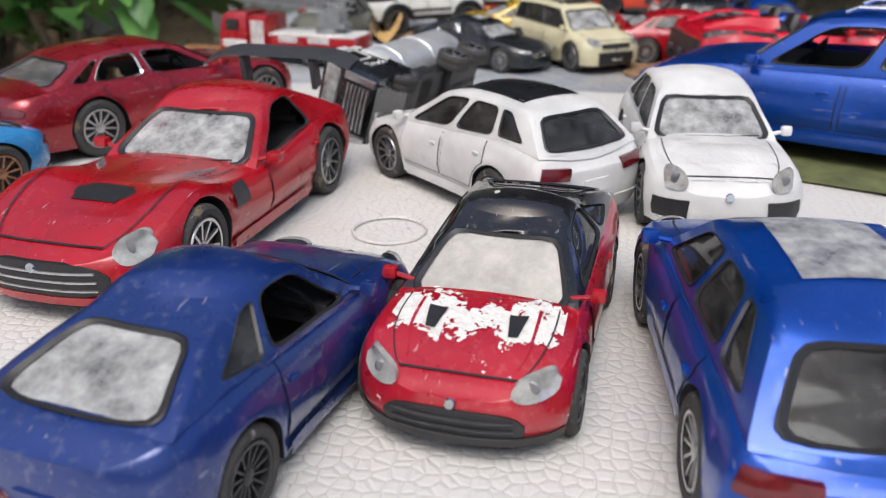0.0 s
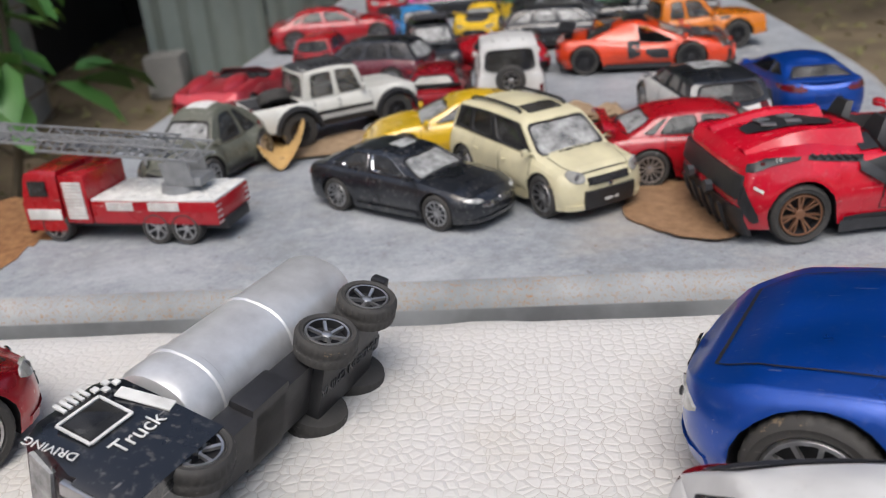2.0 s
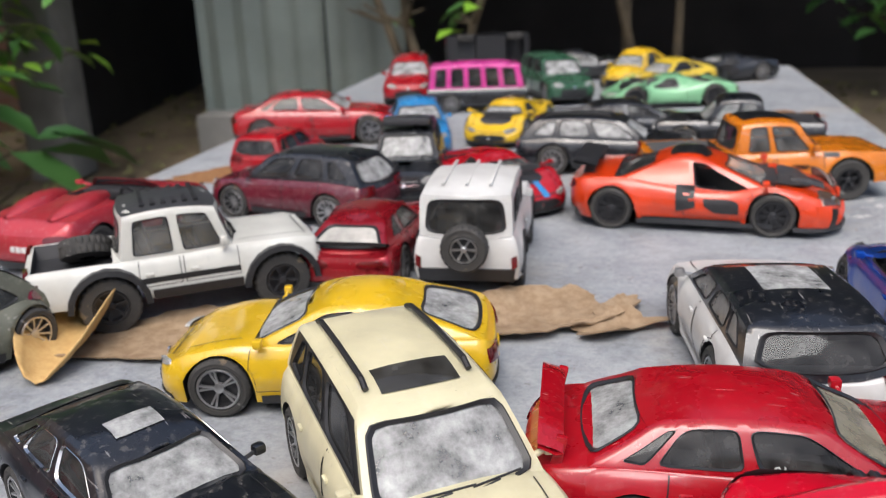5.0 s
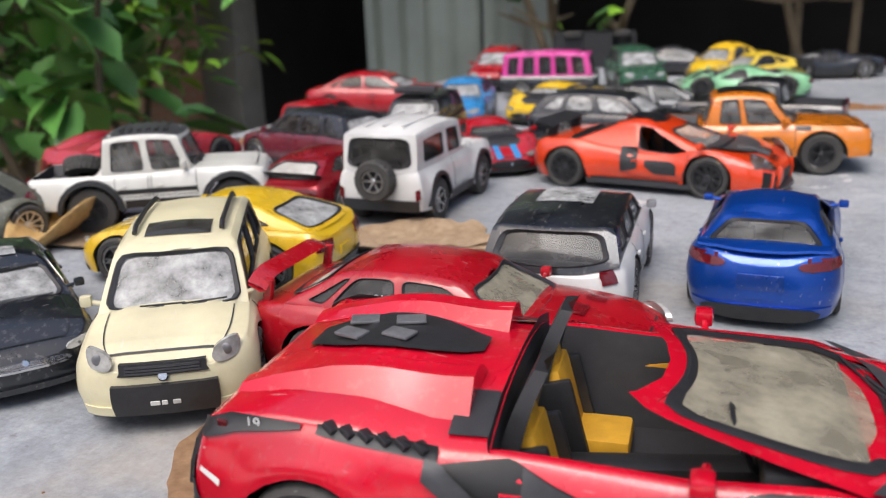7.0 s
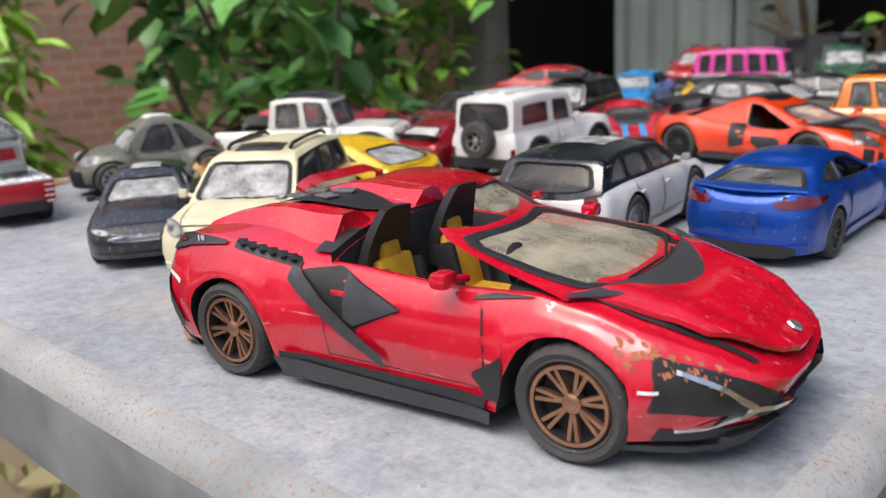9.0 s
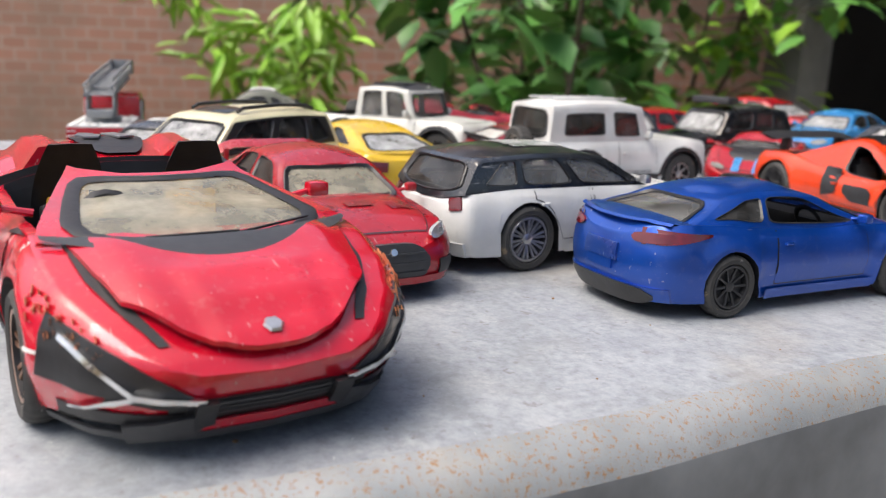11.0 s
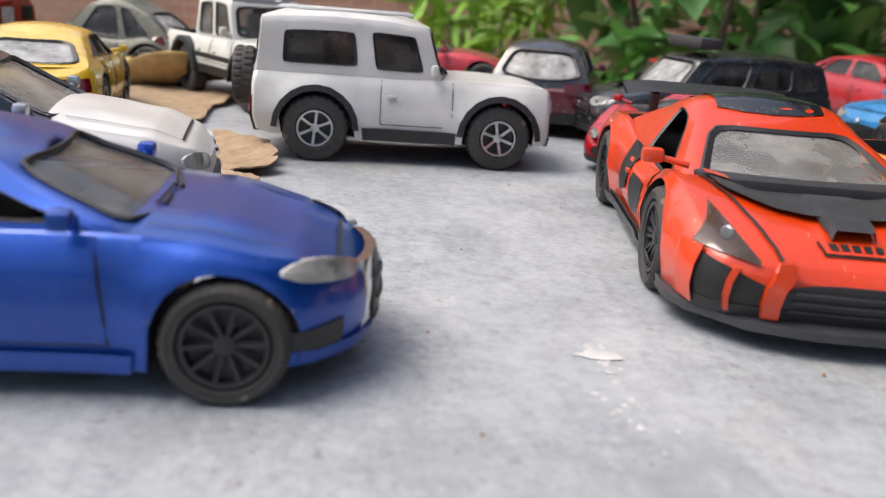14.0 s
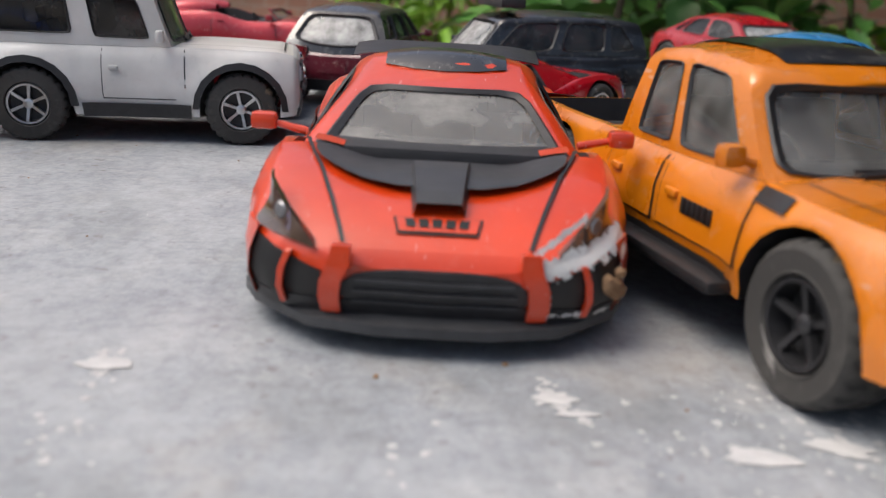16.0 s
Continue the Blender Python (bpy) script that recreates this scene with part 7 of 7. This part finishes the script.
for s in (-1, 1):
    b = bmesh.new()
    rows = []
    for i in range(8):
        t = .77 + i * .028
        rows.append([(S.x(t, S.belt(t)), s * (.004 + k), S.low(t) + (S.belt(t) - S.low(t)) * .25 + S.st["crown"] * S.H * (1 - .06) * min(1, 6 * (1 - t)) + .0006) for k in (0, .0045)])
    grid(b, rows)
    part("stripe", b, SKY, ford)
car("toy_pickup", "small orange-red toy hatchback", (.118, 1.178), 80, .085, .044, .036, .050, .016, .0090, RED, "hatch", rear=G_DARK)
p, y = hubs((.074, 1.272), (.168, 1.2835), -1, .0250)
car("toy_sedan", "bright red toy saloon with a dark sunroof", p, y, .154, .060, .046, .0947, .029, .0125, RED, "sedan", sunroof=(.2, .5, .55, G_DARK), side=G_DARK, spokes=6, wstyle="twin", rim=DULL_RIM)
car("toy_rally_car", "blue toy rally saloon with white markings", (.213, 1.268), -80, .124, .050, .042, .074, .024, .0106, SKY, "sedan", rear=G_MILKY)
yl, S = car("toy_sports_car", "yellow toy sports car with black side intakes", (.290, 1.312), -105, .124, .054, .034, .072, .026, .0112, YELLOW, "super", ws=G_MILKY)
car("toy_estate", "black toy estate car with roof rails", (.368, 1.176), -8, .132, .052, .043, .077, .026, .0112, BLACK, "suv", rails=TRIM, side=G_MILKY)
car("toy_sedan", "black toy saloon with a dull finish", (.395, 1.262), 8, .130, .052, .040, .076, .026, .0108, BLACK, "sedan")
car("toy_pickup", "black toy pickup with a hard cover", (.470, 1.236), 172, .128, .052, .046, .078, .024, .0118, BLACK, "pickup", tubs=[(.03, .30, .026)], side=G_MILKY)
bus, S = car("toy_minibus", "pink and black toy minibus", (.254, 1.463), 4, .106, .047, .052, .062, .018, .0100, PINK, "boxy", lower=BLACK, side=G_DARK, rear=G_DARK, ws=G_DARK, over=dict(cab=(.02, .05, .92, .97), sh=[(0, .48), (1, .48)], wins=[(.06, .2), (.25, .39), (.44, .58), (.63, .77), (.82, .94)]), flare=0.0)
car("toy_suv", "red toy crossover with silver trim", (.166, 1.552), -85, .130, .057, .050, .076, .026, .0118, RED, "suv", rails=SILVER, roof=RED)
car("toy_suv", "dark green toy off-road estate", (.334, 1.535), -72, .128, .053, .050, .076, .025, .0118, FOREST, "hatch")
car("toy_coupe", "black toy coupe with a low roof", (.372, 1.705), 2, .135, .054, .038, .078, .026, .0110, BLACK, "coupe")
yb, S = car("toy_saloon", "yellow toy bubble-roofed saloon", (.432, 1.600), 236, .116, .048, .048, .068, .024, .0112, YELLOW, "bug", flare=.09)
car("toy_coupe", "yellow toy coupe with white peeling paint", (.462, 1.560), 214, .120, .050, .040, .072, .024, .0106, YELLOW_WORN, "coupe")
mintc, S = car("toy_sports_car", "pale green toy sports car with a black wing", (.452, 1.478), 186, .140, .060, .033, .082, .030, .0116, MINT, "super", ws=G_CLEAR, rim=DARK_RIM)
wing(mintc, S.x0 + .008, .0350, .052, .011, .016, TRIM, .009)
car("toy_sports_car", "black toy sports car with a rear wing", (.545, 1.66), 200, .128, .054, .034, .074, .026, .0110, BLACK, "super")
sid, S = car("toy_off_roader", "black toy off-roader tipped over on its side", (.245, 1.80), 10, .118, .052, .056, .070, .020, .0122, BLACK, "boxy", wstyle="offroad", spokes=6)
sid.matrix_world = pose(.245, 1.800, .027, -90, 0, 12) @ Matrix.Translation((0, 0, -.02))


# ---- leaves, stains and crumbs on the table ----
def flat_blob(name, label, at, rx, ry, yaw, material, z, cat, curl=0.0, seed=1, ragged=.12, thick=.0006):
    """A thin leaf or stain with a ragged outline, curled where it is a leaf."""
    rnd = random.Random(seed)
    b = bmesh.new()
    n, rings = 64, 7
    off = [1 + ragged * noise.noise(Vector((math.cos(6.283 * i / n) * 1.3, math.sin(6.283 * i / n) * 1.3, seed * 3.1))) * 2 + ragged * .5 * noise.noise(Vector((math.cos(6.283 * i / n) * 5, math.sin(6.283 * i / n) * 5, seed))) for i in range(n)]
    rows = []
    for j in range(1, rings + 1):
        k = j / rings
        row = []
        for i in range(n):
            a = 6.283 * i / n
            x, y = rx * k * off[i] * math.cos(a), ry * k * off[i] * math.sin(a)
            zz = curl * ((y / ry) ** 2 + .35 * (x / rx) ** 2) + curl * .35 * noise.noise(Vector((x * 120, y * 120, seed)))
            row.append((x, y, zz + thick))
        rows.append(row)
    vs = grid(b, rows, True)
    c = b.verts.new((0, 0, thick))
    for i in range(n):
        b.faces.new((c, vs[0][i], vs[0][(i + 1) % n]))
    rim = [(v.co.x * .995, v.co.y * .995, max(0, v.co.z - thick)) for v in vs[-1]]
    grid(b, [[tuple(v.co) for v in vs[-1]], rim], True)
    o = part(name, b, material, angle=60)
    o.matrix_world = pose(at[0], at[1], z, 0, 0, yaw)
    tagged(o, label, cat)
    return o


def curled_leaf(at, yaw, L, W, material, label):
    b = bmesh.new()
    rows = []
    for i in range(17):
        u = i / 16
        w = W / 2 * math.sin(math.pi * (u * .92 + .04)) ** .6
        rows.append([((u - .5) * L, k * w, .0008 + 1.05 * w * abs(k) ** 2.2 * (.7 + .3 * math.sin(u * 3)) + .006 * u * u + .0012 * noise.noise(Vector((u * 9, k * 3, 2)))) for k in (-1, -.8, -.55, -.3, -.08, 0, .08, .3, .55, .8, 1)])
    grid(b, rows)
    o = part("fallen_leaf", b, material, angle=60)
    md = o.modifiers.new("thickness", "SOLIDIFY")
    md.thickness = .0006
    o.matrix_world = pose(at[0], at[1], .0006, 0, 0, yaw)
    tagged(o, label, "leaf")


curled_leaf((.1205, .852), 98, .076, .036, PALE_DRIED, "curled tan dry leaf lying on the steel table")
flat_blob("fallen_leaf", "flat brown dry leaf under the red roadster", (.356, .686), .036, .045, 10, DRIED, .0005, "leaf", .0014, 3)
flat_blob("fallen_leaf", "crumpled brown dry leaf under the toy pickup", (.176, .862), .060, .026, 8, WRINKLED, .0005, "leaf", .0022, 5, .25)
flat_blob("fallen_leaf", "crumpled pale brown leaf behind the yellow toy", (.316, .888), .036, .026, 20, WRINKLED, .0005, "leaf", .0045, 9, .25)
flat_blob("fallen_leaf", "small crumpled leaf scrap on the steel table", (.350, .876), .020, .010, 25, WRINKLED, .0005, "leaf", .004, 12, .3)
flat_blob("fallen_leaf", "small crumpled leaf scrap beside the white toy", (.353, .897), .014, .007, 60, WRINKLED, .0005, "leaf", .003, 14, .3)
flat_blob("rust_patch", "orange rust deposit on the steel table", (-.018, .757), .032, .064, 20, RUST, .0002, "rust stain", 0, 21, .4, .0003)
flat_blob("rust_patch", "orange rust deposit on the steel table", (.078, 1.165), .040, .028, 30, RUST, .0002, "rust stain", 0, 23, .5, .0003)
flat_blob("rust_patch", "orange rust deposit on the steel table", (.560, 1.40), .030, .018, 20, RUST, .0002, "rust stain", 0, 25, .5, .0003)
for k, (x, y_, rx, ry, a) in enumerate(((.486, .979, .0042, .0020, 80), (.5045, 1.0465, .0032, .0018, 70), (.5095, 1.0485, .0030, .0009, 80), (.524, 1.070, .0050, .0022, 75), (.523, 1.083, .0045, .0020, 60))):
    flat_blob("paint_stain", "dried white paint smear on the steel table", (x, y_), rx, ry, a, CHALK, .0002, "paint stain", 0, 40 + k, .24, .0001)
rnd = random.Random(31)
b = bmesh.new()
for x, y_, a, c, n in ((.505, .976, .006, .003, 26), (.486, .979, .0035, .0015, 60), (.5047, 1.047, .0025, .0012, 60), (.510, 1.049, .002, .0008, 26), (.512, 1.075, .005, .003, 34), (.520, 1.060, .006, .008, 60), (.5295, .872, .003, .002, 10), (.525, 1.09, .012, .006, 220), (.518, 1.02, .004, .003, 10)):
    for _ in range(n):
        px, py, s0 = x + rnd.gauss(0, a), y_ + rnd.gauss(0, c), .00010 + .0009 * rnd.random() ** 3
        k, turn_, lift = rnd.randint(5, 9), rnd.uniform(0, 6), .0001 + .00012 * rnd.random()
        b.faces.new([b.verts.new((px + s0 * rnd.uniform(.5, 1.5) * math.cos(turn_ + 6.283 * i / k), py + s0 * rnd.uniform(.4, 1.3) * math.sin(turn_ + 6.283 * i / k), lift)) for i in range(k)])
tagged(part("paint_flecks", b, CHALK), "flecks of white paint on the steel table", "paint stain", kind="stuff")
rnd = random.Random(12)
b = bmesh.new()
for _ in range(160):
    x, y_ = rnd.uniform(.0, .53), rnd.uniform(.64, 1.2)
    s0 = rnd.uniform(.0002, .0007)
    box(b, (x, y_, s0 * .3), (s0, s0 * rnd.uniform(.5, 1.5), s0 * .6), 0, Matrix.Rotation(rnd.uniform(0, 3), 4, "Z"))
tagged(part("grit", b, DRIED), "specks of grit and crumbs on the steel table", "grit", kind="stuff")
